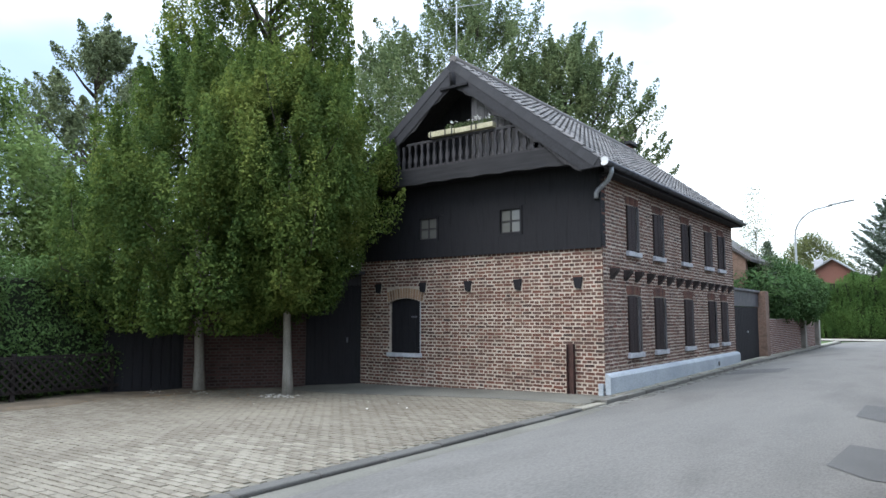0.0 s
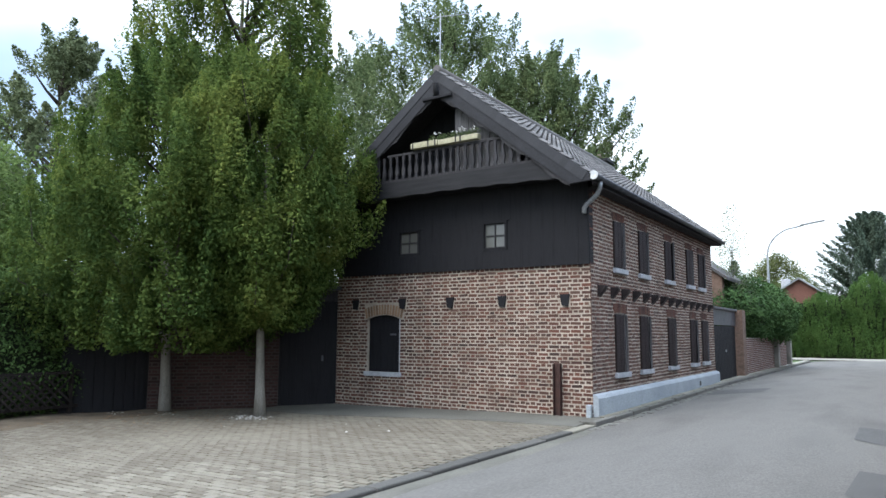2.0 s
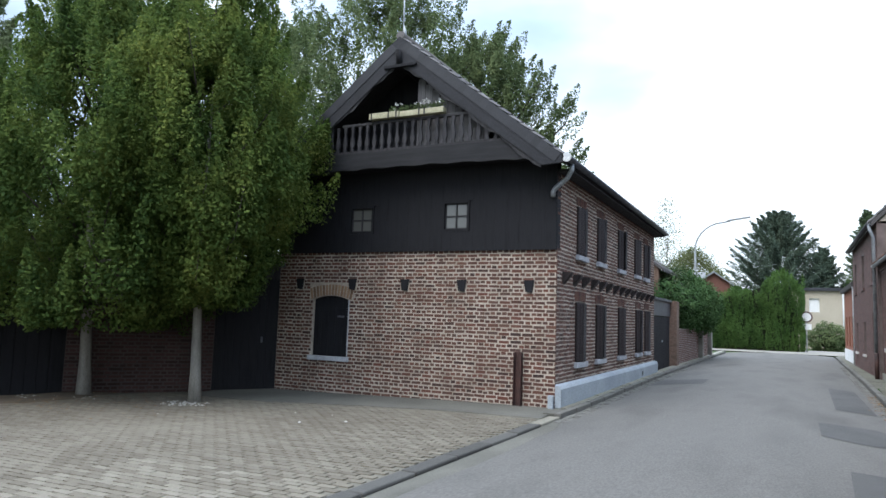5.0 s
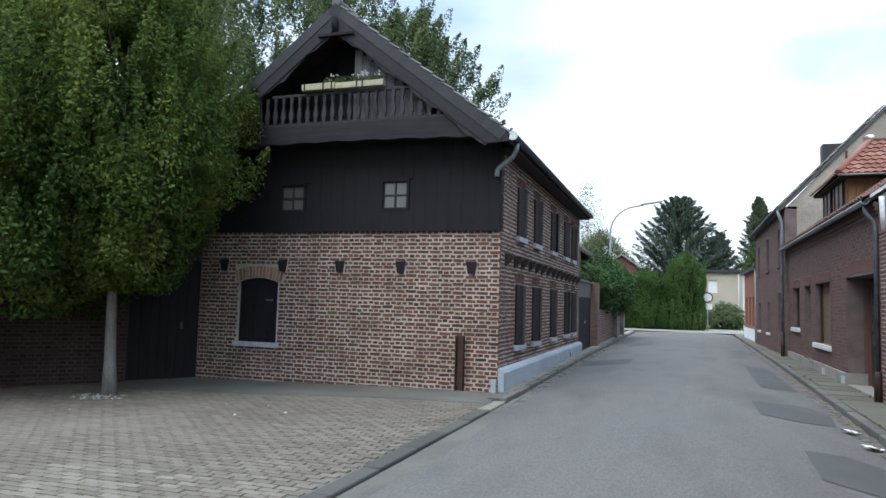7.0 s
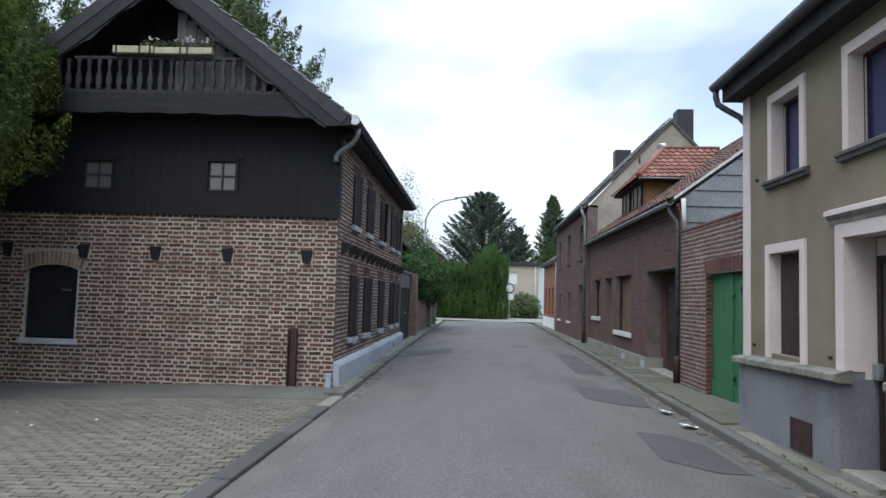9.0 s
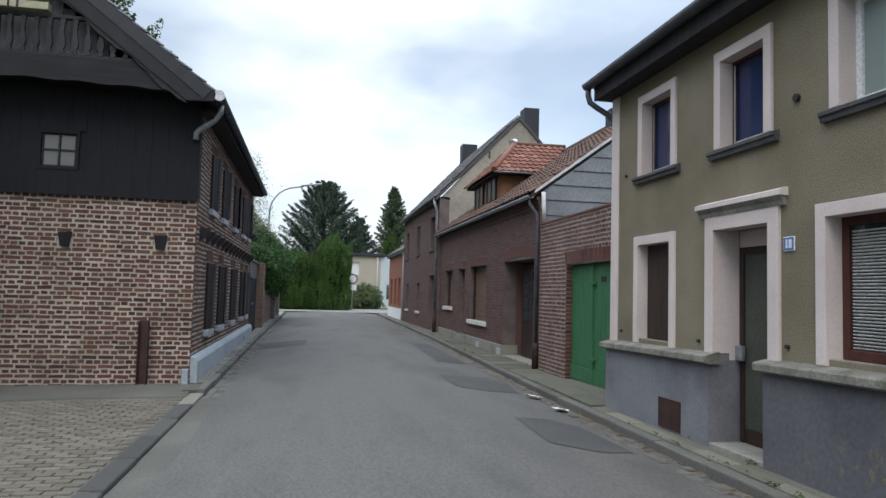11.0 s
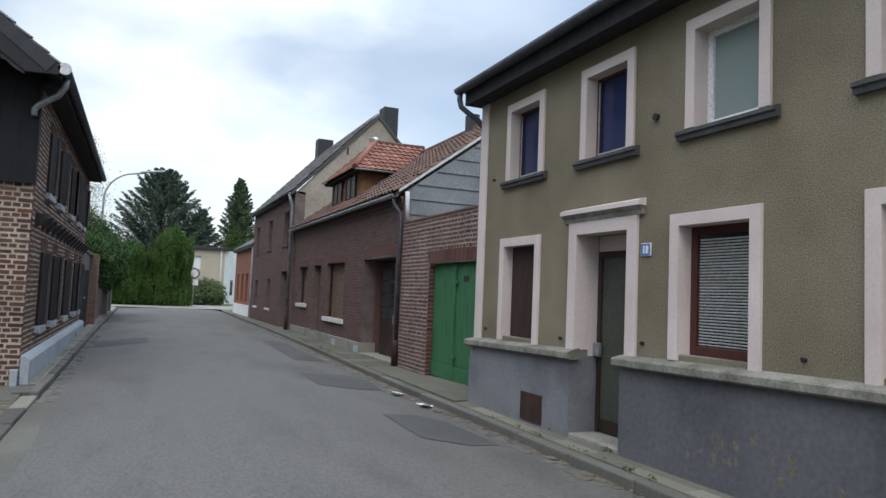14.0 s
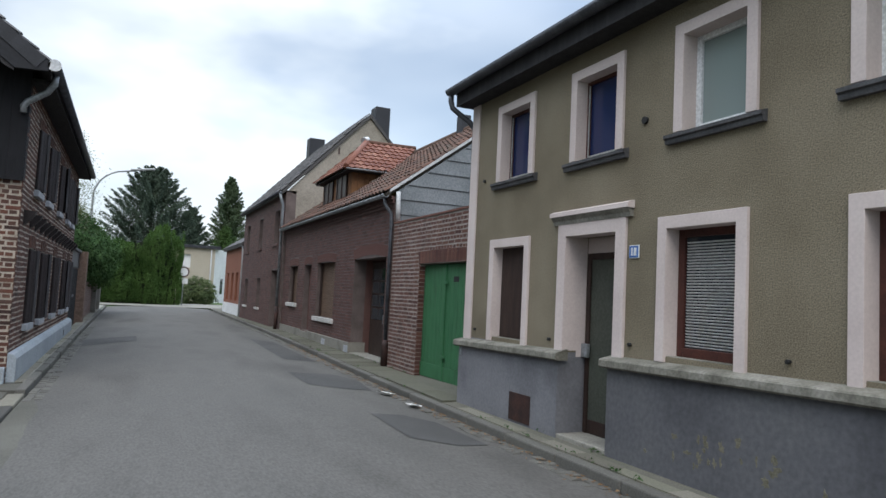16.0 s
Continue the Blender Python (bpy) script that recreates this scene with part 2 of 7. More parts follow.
M_SOCLE_DARK = surf("dark_grey_socle_paint", [(0.066, 0.066, 0.073), (0.098, 0.098, 0.106), (0.118, 0.118, 0.124)], 1.0, 22, 0.75, 0.25, fine_amount=0.25)
M_LEDGE = surf("weathered_ledge_stone", [(0.11, 0.104, 0.082), (0.19, 0.18, 0.15), (0.27, 0.255, 0.22)], 4, 40, 0.9, 0.4)
M_DARKSILL = surf("dark_grey_sill_paint", [(0.052, 0.052, 0.056), (0.095, 0.093, 0.095)], 5, 40, 0.8, 0.2)
M_DOOR = surf("olive_grey_door_paint", [(0.045, 0.050, 0.040), (0.072, 0.078, 0.062)], 2, 40, 0.55, 0.1)
M_GREEN = surf("green_gate_paint", [(0.028, 0.112, 0.048), (0.040, 0.145, 0.064), (0.030, 0.10, 0.044)], 2.5, 50, 0.55, 0.2, stretch=(2, 4, 0.6), fine_amount=0.25)
M_CREAM = surf("stained_cream_plaster", [(0.19, 0.168, 0.138), (0.295, 0.262, 0.218), (0.355, 0.32, 0.27)], 0.7, 30, 0.95, 0.3)
M_BEIGE = surf("beige_render", [(0.34, 0.30, 0.235), (0.42, 0.375, 0.30)], 0.5, 25, 0.95, 0.2)
M_WHITEWALL = surf("white_render", [(0.62, 0.62, 0.61), (0.74, 0.74, 0.73)], 0.6, 25, 0.9, 0.2)
M_FIBRE = surf("grey_cement_board", [(0.15, 0.165, 0.175), (0.22, 0.235, 0.25)], 1.5, 30, 0.85, 0.2, vary="")
M_ORANGEWOOD = surf("weathered_orange_boards", [(0.10, 0.048, 0.022), (0.20, 0.095, 0.042)], 2.5, 40, 0.85, 0.3, stretch=(1, 5, 0.7))
M_BLINDWOOD = surf("wooden_roller_blind", [(0.11, 0.068, 0.045), (0.17, 0.11, 0.075)], 2.5, 40, 0.7, 0.2, stretch=(1, 1, 8))
M_BROWNDOOR = surf("dark_brown_door", [(0.022, 0.014, 0.012), (0.048, 0.028, 0.022)], 3, 50, 0.5, 0.2, stretch=(4, 4, 0.7))
M_CONCRETE = surf("pale_concrete", [(0.15, 0.143, 0.122), (0.25, 0.237, 0.205), (0.21, 0.20, 0.172)], 1.4, 50, 0.95, 0.4)
M_KERB = surf("grey_kerb_stone", [(0.08, 0.077, 0.067), (0.13, 0.125, 0.11), (0.105, 0.10, 0.09)], 5, 70, 0.95, 0.4, vary="object")
M_KERB_DARK = surf("dark_basalt_kerb", [(0.0450, 0.0428, 0.0390), (0.0750, 0.0720, 0.0653), (0.0600, 0.0577, 0.0525)], 5, 70, 0.9, 0.4, vary="object")
M_PAVE = surf("mossy_slab_pavement", [(0.075, 0.072, 0.055), (0.125, 0.118, 0.095), (0.10, 0.10, 0.075)], 1.2, 60, 0.95, 0.4)
M_SLAB = surf("pale_slab_concrete", [(0.12, 0.112, 0.088), (0.20, 0.188, 0.152), (0.16, 0.155, 0.118)], 3, 60, 0.95, 0.4, vary="object")
M_SLAB_DARK = surf("mossy_slab_concrete", [(0.072, 0.070, 0.050), (0.12, 0.115, 0.088), (0.092, 0.092, 0.066)], 2, 60, 0.95, 0.4, vary="object")
M_ASPHALT = surf("worn_asphalt", [(0.073, 0.069, 0.063), (0.104, 0.098, 0.090), (0.085, 0.081, 0.0745)], 0.9, 48, 0.9, 0.6, fine_amount=0.34, stretch=(1.0, 0.35, 1.0))
M_PATCH = surf("newer_asphalt_patch", [(0.054, 0.053, 0.051), (0.073, 0.071, 0.068)], 1.2, 120, 0.9, 0.4)
M_STRIP = surf("old_concrete_strip", [(0.078, 0.075, 0.063), (0.118, 0.113, 0.096)], 0.9, 60, 0.95, 0.35)
PAVERS = [(0.0977, 0.0846, 0.0642), (0.1348, 0.1190, 0.0921), (0.1581, 0.1414, 0.1116), (0.1767, 0.1590, 0.1274), (0.1953, 0.1767, 0.1423)]
M_PAVER = surf("concrete_paver", PAVERS, 0.45, 60, 0.95, 0.4, vary="island", fine_amount=0.3, share=1.0)
M_PAVER_ONE = surf("concrete_paver_piece", PAVERS, 0.45, 60, 0.95, 0.4, vary="object", fine_amount=0.3, share=0.6)
M_JOINT = surf("sandy_joint", [(0.085, 0.078, 0.06), (0.13, 0.12, 0.095)], 1.0, 80, 0.95, 0.4)
M_SOIL = surf("dry_soil", [(0.055, 0.043, 0.030), (0.12, 0.095, 0.066)], 2.5, 40, 1.0, 0.6)
M_GRASS = surf("rough_grass", [(0.035, 0.065, 0.018), (0.075, 0.12, 0.032)], 0.8, 30, 1.0, 0.6)
M_BARK = surf("smooth_grey_bark", [(0.15, 0.14, 0.12), (0.27, 0.255, 0.225)], 3, 40, 0.9, 0.4, stretch=(2, 2, 0.5))
M_BARK_DARK = surf("dark_bark", [(0.03, 0.025, 0.02), (0.07, 0.058, 0.045)], 3, 40, 0.9, 0.5)
M_HORN = leaf_mat("hornbeam_leaf", [(0.028, 0.054, 0.015), (0.058, 0.094, 0.023), (0.106, 0.143, 0.034), (0.185, 0.205, 0.050)], 0.5)
M_HORN2 = leaf_mat("hornbeam_leaf_deep_green", [(0.024, 0.049, 0.015), (0.048, 0.083, 0.022), (0.086, 0.124, 0.030), (0.145, 0.178, 0.045)], 0.5)
M_OAK = leaf_mat("grey_green_leaf", [(0.044, 0.066, 0.030), (0.076, 0.106, 0.047), (0.112, 0.144, 0.065), (0.155, 0.182, 0.080)], 0.45)
M_PALE2 = leaf_mat("silvery_leaf", [(0.07, 0.09, 0.045), (0.115, 0.14, 0.075), (0.17, 0.195, 0.11)], 0.4)
M_PALE = leaf_mat("pale_green_leaf", [(0.055, 0.095, 0.028), (0.105, 0.155, 0.048), (0.17, 0.22, 0.08)], 0.4)
M_OLIVE = leaf_mat("olive_leaf", [(0.045, 0.060, 0.022), (0.085, 0.100, 0.038), (0.125, 0.140, 0.055)], 0.35)
M_HEDGE = leaf_mat("hedge_leaf", [(0.034, 0.066, 0.021), (0.058, 0.102, 0.032), (0.086, 0.136, 0.045)], 0.3)
M_IVY = leaf_mat("ivy_leaf", [(0.020, 0.046, 0.018), (0.042, 0.082, 0.028), (0.070, 0.118, 0.042)], 0.25)
M_FIR = leaf_mat("conifer_needles", [(0.040, 0.060, 0.046), (0.070, 0.097, 0.070), (0.100, 0.132, 0.092)], 0.3)
M_FIR2 = leaf_mat("pale_conifer_needles", [(0.050, 0.078, 0.044), (0.085, 0.120, 0.066), (0.120, 0.158, 0.090)], 0.3)
M_THUJA = leaf_mat("thuja_sprays", [(0.028, 0.062, 0.016), (0.052, 0.100, 0.026), (0.085, 0.142, 0.038)], 0.3)
# near-black solid fill: the shade inside hedges and bushes, put into the colour
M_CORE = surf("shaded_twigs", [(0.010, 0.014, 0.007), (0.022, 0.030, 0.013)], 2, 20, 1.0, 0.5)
M_WHITE = surf("white_pebble", [(0.24, 0.225, 0.20), (0.46, 0.44, 0.41)], 5, 40, 0.8, 0.2, vary="island")
M_PAPER = surf("crumpled_paper", [(0.62, 0.62, 0.60), (0.80, 0.80, 0.78)], 8, 40, 0.8, 0.3)
M_DRYLEAF = surf("dry_leaf", [(0.10, 0.055, 0.025), (0.22, 0.13, 0.06)], 8, 40, 0.9, 0.2, vary="island")
M_LAMP = surf("galvanised_lamp_post", [(0.30, 0.32, 0.33), (0.42, 0.43, 0.44)], 4, 40, 0.5, 0.1, metal=0.4)
M_SIGNRED = surf("faded_red_sign_paint", [(0.075, 0.040, 0.040), (0.11, 0.05, 0.05)], 4, 40, 0.5, 0)
M_SIGNBLUE = surf("blue_enamel", [(0.05, 0.13, 0.36), (0.07, 0.17, 0.42)], 8, 40, 0.3, 0)
M_PLANTER = surf("cream_planter", [(0.27, 0.25, 0.16), (0.38, 0.355, 0.24)], 5, 40, 0.6, 0.1)
M_STRAP = surf("black_strap", [(0.012, 0.012, 0.012), (0.02, 0.02, 0.02)], 5, 40, 0.6, 0)


# ---------------------------------------------------------------- mesh helpers
def mesh_of(name, bm, material):
    me = bpy.data.meshes.new(name)
    bm.to_mesh(me)
    bm.free()
    me.materials.append(material)
    return me


def part(name, bm, material, parent=None, label=""):
    """Links a bmesh as one mesh object under a thing or a part."""
    ob = new(name, mesh_of(name, bm, material))
    if parent is not None:
        ob.parent = parent
    return tagged(ob, label)


def data_part(name, verts, faces, material, parent=None, label="", smooth=False):
    me = bpy.data.meshes.new(name)
    me.from_pydata(verts, [], faces)
    me.materials.append(material)
    if smooth:
        me.polygons.foreach_set("use_smooth", [True] * len(me.polygons))
    me.update()
    ob = new(name, me)
    if parent is not None:
        ob.parent = parent
    return tagged(ob, label)


def thing(name, label, category, group="", kind=""):
    ob = new(name)
    ob.empty_display_size = 0.2
    return tagged(ob, label, category, group, kind)


def box(x0, x1, y0, y1, z0, z1, bevel=0.0, bm=None):
    bm = bm or bmesh.new()
    g = bmesh.ops.create_cube(bm, size=1.0)["verts"]
    for v in g:
        v.co = Vector((x0 + (v.co.x + 0.5) * (x1 - x0), y0 + (v.co.y + 0.5) * (y1 - y0), z0 + (v.co.z + 0.5) * (z1 - z0)))
    if bevel:
        es = list({e for v in g for e in v.link_edges})
        bmesh.ops.bevel(bm, geom=es, offset=bevel, segments=2, affect="EDGES", profile=0.5)
    return bm


def frame_box(F, u0, u1, z0, z1, d0, d1, bevel=0.0, bm=None):
    """A box in a wall's own frame: u along it, z up, d outward."""
    b = box(u0, u1, d0, d1, z0, z1, bevel)
    b.transform(F)
    if F.determinant() < 0:
        bmesh.ops.reverse_faces(b, faces=b.faces)
    if bm is None:
        return b
    me = bpy.data.meshes.new("t")
    b.to_mesh(me)
    b.free()
    bm.from_mesh(me)
    bpy.data.meshes.remove(me)
    return bm


def wall_frame(origin, u):
    """u is the wall's direction; d points to its right-hand side seen along u."""
    u = Vector((*u, 0)).normalized()
    d = Vector((u.y, -u.x, 0))
    m = Matrix.Identity(4)
    for i in range(3):
        m[i][0], m[i][1], m[i][2], m[i][3] = u[i], d[i], (0, 0, 1)[i], (*origin, 0)[i] if i < 2 else 0
    return m


def tube(pts, radii, n=8, bm=None, caps=True):
    bm = bm or bmesh.new()
    pts = [Vector(p) for p in pts]
    rings = []
    for i, p in enumerate(pts):
        t = (pts[min(i + 1, len(pts) - 1)] - pts[max(i - 1, 0)]).normalized()
        a = t.orthogonal().normalized() if i == 0 else (ax - t * ax.dot(t)).normalized()
        ax = a
        b = t.cross(a)
        r = radii[i] if hasattr(radii, "__len__") else radii
        rings.append([bm.verts.new(p + (a * math.cos(2 * math.pi * k / n) + b * math.sin(2 * math.pi * k / n)) * r) for k in range(n)])
    for q, w in zip(rings, rings[1:]):
        for k in range(n):
            bm.faces.new((q[k], q[(k + 1) % n], w[(k + 1) % n], w[k])).smooth = True
    if caps:
        bm.faces.new(list(reversed(rings[0])))
        bm.faces.new(rings[-1])
    return bm


def prism(poly, d0, d1, place):
    """A polygon of (a, b) pairs, drawn out from d0 to d1; place(a, b, d) gives the point."""
    bm = bmesh.new()
    f = [bm.verts.new(place(a, b, d0)) for a, b in poly]
    g = [bm.verts.new(place(a, b, d1)) for a, b in poly]
    bm.faces.new(f)
    bm.faces.new(list(reversed(g)))
    for i in range(len(poly)):
        j = (i + 1) % len(poly)
        bm.faces.new((f[j], f[i], g[i], g[j]))
    bmesh.ops.recalc_face_normals(bm, faces=bm.faces)
    return bm


def panel(F, u0, u1, z0, z1, thick, openings):
    """A wall of real thickness with openings through it (u0, u1, z0, z1 each)."""
    us = sorted({u0, u1, *(min(max(v, u0), u1) for o in openings for v in o[:2])})
    zs = sorted({z0, z1, *(min(max(v, z0), z1) for o in openings for v in o[2:4])})
    nu, nz = len(us) - 1, len(zs) - 1

    def full(i, j):
        if not (0 <= i < nu and 0 <= j < nz):
            return False
        cu, cz = (us[i] + us[i + 1]) / 2, (zs[j] + zs[j + 1]) / 2
        return not any(o[0] < cu < o[1] and o[2] < cz < o[3] for o in openings)

    bm = bmesh.new()

    def quad(*p):
        bm.faces.new([bm.verts.new(F @ Vector((a, d, z))) for a, z, d in p])

    for i in range(nu):
        for j in range(nz):
            if not full(i, j):
                continue
            a, b, c, e = us[i], us[i + 1], zs[j], zs[j + 1]
            quad((a, c, 0), (b, c, 0), (b, e, 0), (a, e, 0))
            quad((a, c, -thick), (a, e, -thick), (b, e, -thick), (b, c, -thick))
            if not full(i - 1, j):
                quad((a, c, 0), (a, e, 0), (a, e, -thick), (a, c, -thick))
            if not full(i + 1, j):
                quad((b, c, 0), (b, c, -thick), (b, e, -thick), (b, e, 0))
            if not full(i, j - 1):
                quad((a, c, 0), (a, c, -thick), (b, c, -thick), (b, c, 0))
            if not full(i, j + 1):
                quad((a, e, 0), (b, e, 0), (b, e, -thick), (a, e, -thick))
    bmesh.ops.remove_doubles(bm, verts=bm.verts, dist=0.0005)
    bmesh.ops.recalc_face_normals(bm, faces=bm.faces)
    return bm


def brick_shape(L, H, D=0.0042):
    """Five faces of a brick that stands proud of the joint, with its edges worn."""
    w = 0.004
    v = [(-L / 2, -0.01, -H / 2), (L / 2, -0.01, -H / 2), (L / 2, -0.01, H / 2), (-L / 2, -0.01, H / 2),
         (-L / 2 + w, D, -H / 2 + w), (L / 2 - w, D, -H / 2 + w), (L / 2 - w, D, H / 2 - w), (-L / 2 + w, D, H / 2 - w)]
    f = [(4, 5, 6, 7), (0, 1, 5, 4), (1, 2, 6, 5), (2, 3, 7, 6), (3, 0, 4, 7)]
    return v, f


def lay_bricks(F, wall, u0, u1, z0, z1, openings, mat_joined, mat_one=None, near=None, course=0.0738, L=0.245, joint=0.017, seed=1, mixed=True, rough=0.004, bow=None):
    """English bond: courses of stretchers and of headers by turns. Bricks inside near (u0, u1, z0, z1) are pieces of their own."""
    rnd = random.Random(seed)
    verts, faces = [], []
    n, pieces = round((z1 - z0) / course), 0
    course = (z1 - z0) / n
    H = course - joint
    shapes = {}
    flip = F.determinant() < 0
    for k in range(n):
        zc = z0 + (k + 0.5) * course
        head = k % 2 == 1 and mixed
        step = (L + joint) / (2 if head else 1)
        u = u0 + (-step * 0.5 if (head or (not mixed and k % 2)) else 0)
        while u < u1 - 0.02:
            a, b = max(u, u0) + joint / 2, min(u + step, u1) - joint / 2
            u += step
            spans = [(a, b)]
            for o in openings:
                if o[2] < zc + H / 2 - 0.01 and o[3] > zc - H / 2 + 0.01:
                    spans = [s for p, q in spans for s in ((p, min(q, o[0])), (max(p, o[1]), q)) if s[1] - s[0] > 0.02]
            for p, q in spans:
                ln, uc = q - p, (p + q) / 2
                whole = abs(ln - (step - joint)) < 0.001
                zj, dj = zc + rnd.uniform(-rough, rough), rnd.uniform(-0.0008, 0.002)
                dz = bow(uc) if bow else 0.0
                if near and mat_one and whole and pieces < 300 and near[0] < uc < near[1] and near[2] < zc < near[3]:
                    key = "h" if head else "s"
                    if key not in shapes:
                        v, f = brick_shape(ln, H)
                        me = bpy.data.meshes.new("brick")
                        me.from_pydata(v, [], [tuple(reversed(g)) for g in f])
                        me.materials.append(mat_one)
                        shapes[key] = me
                    ob = new("brick", shapes[key])
                    ob.parent = wall
                    ob.matrix_local = F @ Matrix.Translation((uc + rnd.uniform(-rough, rough), dj, zj + dz)) @ Matrix.Rotation(rnd.gauss(0, rough * 2.5), 4, "Y") @ Matrix.Diagonal((-rnd.uniform(0.95, 1.02), 1, rnd.uniform(0.88, 1.04), 1))
                    pieces += 1
                    continue
                v, f = brick_shape(ln - rnd.uniform(0, 0.003 + rough), H - rnd.uniform(0, 0.002 + rough))
                v = [(a1 + rnd.gauss(0, rough * 0.3), a2, a3 + rnd.gauss(0, rough * 0.3)) for a1, a2, a3 in v]
                o = len(verts)
                M = F @ Matrix.Translation((uc + rnd.uniform(-rough, rough) * 0.7, dj, zj + dz)) @ Matrix.Rotation(rnd.gauss(0, rough * 2.5), 4, "Y")
                verts += [tuple(M @ Vector(q)) for q in v]
                faces += [tuple(o + i for i in g) for g in f]
    ob = data_part("brickwork", verts, faces, mat_joined, wall)
    return tagged(ob, kind="stuff")


def arch_bricks(F, parent, u0, u1, z, h, rise, mat, name="arch_brick"):
    """A flat-arched row of bricks on end over an opening, fanned out."""
    n = max(4, round((u1 - u0) / 0.078))
    w = (u1 - u0) / n
    for i in range(n):
        f = (i + 0.5) / n * 2 - 1
        v, fc = brick_shape(w - 0.017, h)
        me = bpy.data.meshes.new(name)
        me.from_pydata(v, [], [tuple(reversed(g)) for g in fc])
        me.materials.append(mat)
        ob = new(name, me)
        ob.parent = parent
        ob.matrix_local = F @ Matrix.Translation(((u0 + u1) / 2 + f * (u1 - u0) / 2, 0.006, z + h / 2 + rise * (1 - f * f))) @ Matrix.Rotation(f * 0.22, 4, "Y") @ Matrix.Diagonal((-1, 1, 1, 1))


def smooth01(a, b, x):
    t = min(1.0, max(0.0, (x - a) / (b - a)))
    return t * t * (3 - 2 * t)


KERB_L = -5.08


def kerb_r(y):
    """The line of the kerb on the far side of the road."""
    return -0.08 + 0.016 * (y - 6.0)


def road_z(x, y):
    f = (x - KERB_L) / (kerb_r(y) - KERB_L)
    return 0.09 * smooth01(9, 24, y) + 0.02 * f + (0.09 * (1 - (2 * f - 1) ** 2) if 0 < f < 1 else 0.0)


def yard_z(x, y):
    return 0.05 - 0.13 * (1 - smooth01(-12.5, -5.2, x))


def sheet(xs, ys, zf, name, material, **tags):
    verts = [(x, y, zf(x, y)) for y in ys for x in xs]
    w = len(xs)
    faces = [(j * w + i, j * w + i + 1, (j + 1) * w + i + 1, (j + 1) * w + i) for j in range(len(ys) - 1) for i in range(w - 1)]
    ob = data_part(name, verts, faces, material, None, smooth=True)
    return tagged(ob, kind="structure", **tags)


def frange(a, b, n):
    return [a + (b - a) * i / n for i in range(n + 1)]


# ---------------------------------------------------------------- ground, road, kerbs
tagged(data_part("ground", [(-400, -200, -0.35), (400, -200, -0.35), (400, 600, -0.35), (-400, 600, -0.35)], [(0, 1, 2, 3)], M_GRASS), "rough green ground around the village", "ground", kind="structure")
sheet(frange(-1, 1, 12), frange(-40, 46, 172), lambda q, y: 0.0, "road", M_ASPHALT, label="worn grey asphalt village road", category="road")
road = bpy.data.objects["road"]
for v in road.data.vertices:
    a, b = KERB_L + 0.02, kerb_r(v.co.y) - 0.02
    v.co.x = a + (b - a) * (v.co.x + 1) / 2
    v.co.z = road_z(v.co.x, v.co.y)
sheet(frange(-60, 60, 60), frange(46, 54.5, 8), lambda x, y: road_z(-2.5, 46) - 0.06 * smooth01(2.5, 20, abs(x + 2.5)), "cross_road", M_CONCRETE, label="pale worn cross street at the end", category="road")

# repaired places in the asphalt
for k, poly in enumerate([[(-1.25, 13.75), (-0.42, 13.62), (-0.20, 12.9), (-0.33, 11.75), (-0.8, 11.85), (-1.25, 12.2)],
                          [(-1.06, 9.62), (-0.66, 9.55), (-0.40, 9.1), (-0.36, 7.8), (-0.72, 7.75), (-1.12, 8.15)],
                          [(-0.80, 21.0), (-0.25, 20.6), (-0.22, 15.75), (-0.88, 15.95)],
                          [(-4.95, 20.4), (-3.68, 21.3), (-3.68, 19.7), (-4.98, 18.6)]]):
    bm = bmesh.new()
    bm.faces.new([bm.verts.new((x, y, 0)) for x, y in poly])
    bmesh.ops.triangulate(bm, faces=bm.faces)
    bmesh.ops.subdivide_edges(bm, edges=bm.edges, cuts=6, use_grid_fill=True)
    for v in bm.verts:
        v.co.z = road_z(v.co.x, v.co.y) + 0.006
    tagged(part("asphalt_patch", bm, M_PATCH), "dark newer asphalt repair patch in the road", "road patch", "road patches", "structure")

# right-hand pavement, its kerb and the gutter stones
PAVE_TOP = 0.10


def pave_z(x, y):
    return road_z(kerb_r(y), y) + PAVE_TOP + 0.06 * smooth01(0.0, 0.9, x - kerb_r(y)) * (1 - smooth01(11, 14, y)) + 0.0


sheet(frange(0, 1, 8), frange(-40, 46, 120), lambda q, y: 0.0, "pavement_right", M_PAVE, label="narrow mossy slab pavement along the houses", category="pavement")
for v in bpy.data.objects["pavement_right"].data.vertices:
    a = kerb_r(v.co.y) + 0.12
    v.co.x = a + (1.4 - a) * v.co.x if v.co.y > 2.9 else a + 6.0 * v.co.x
    v.co.z = pave_z(v.co.x, v.co.y) - 0.004
rnd = random.Random(4)
kerb_right = thing("kerb_right", "row of grey concrete kerb stones along the pavement", "kerb", kind="structure")
y = -3.0
while y < 44:
    z = road_z(kerb_r(y), y)
    ob = part("kerb_stone", box(-0.065, 0.065, 0.006, 0.994, -0.2, PAVE_TOP + rnd.uniform(-0.006, 0.006), 0.018), M_KERB, kerb_right)
    ob.matrix_local = pose(kerb_r(y) + 0.065, y, z + 0.002, 0, rnd.uniform(-0.8, 0.8), -0.83)
    y += 1.0
gutter_row = thing("gutter_stones", "row of small worn gutter setts with sand and leaves", "gutter", kind="structure")
y = 3.0
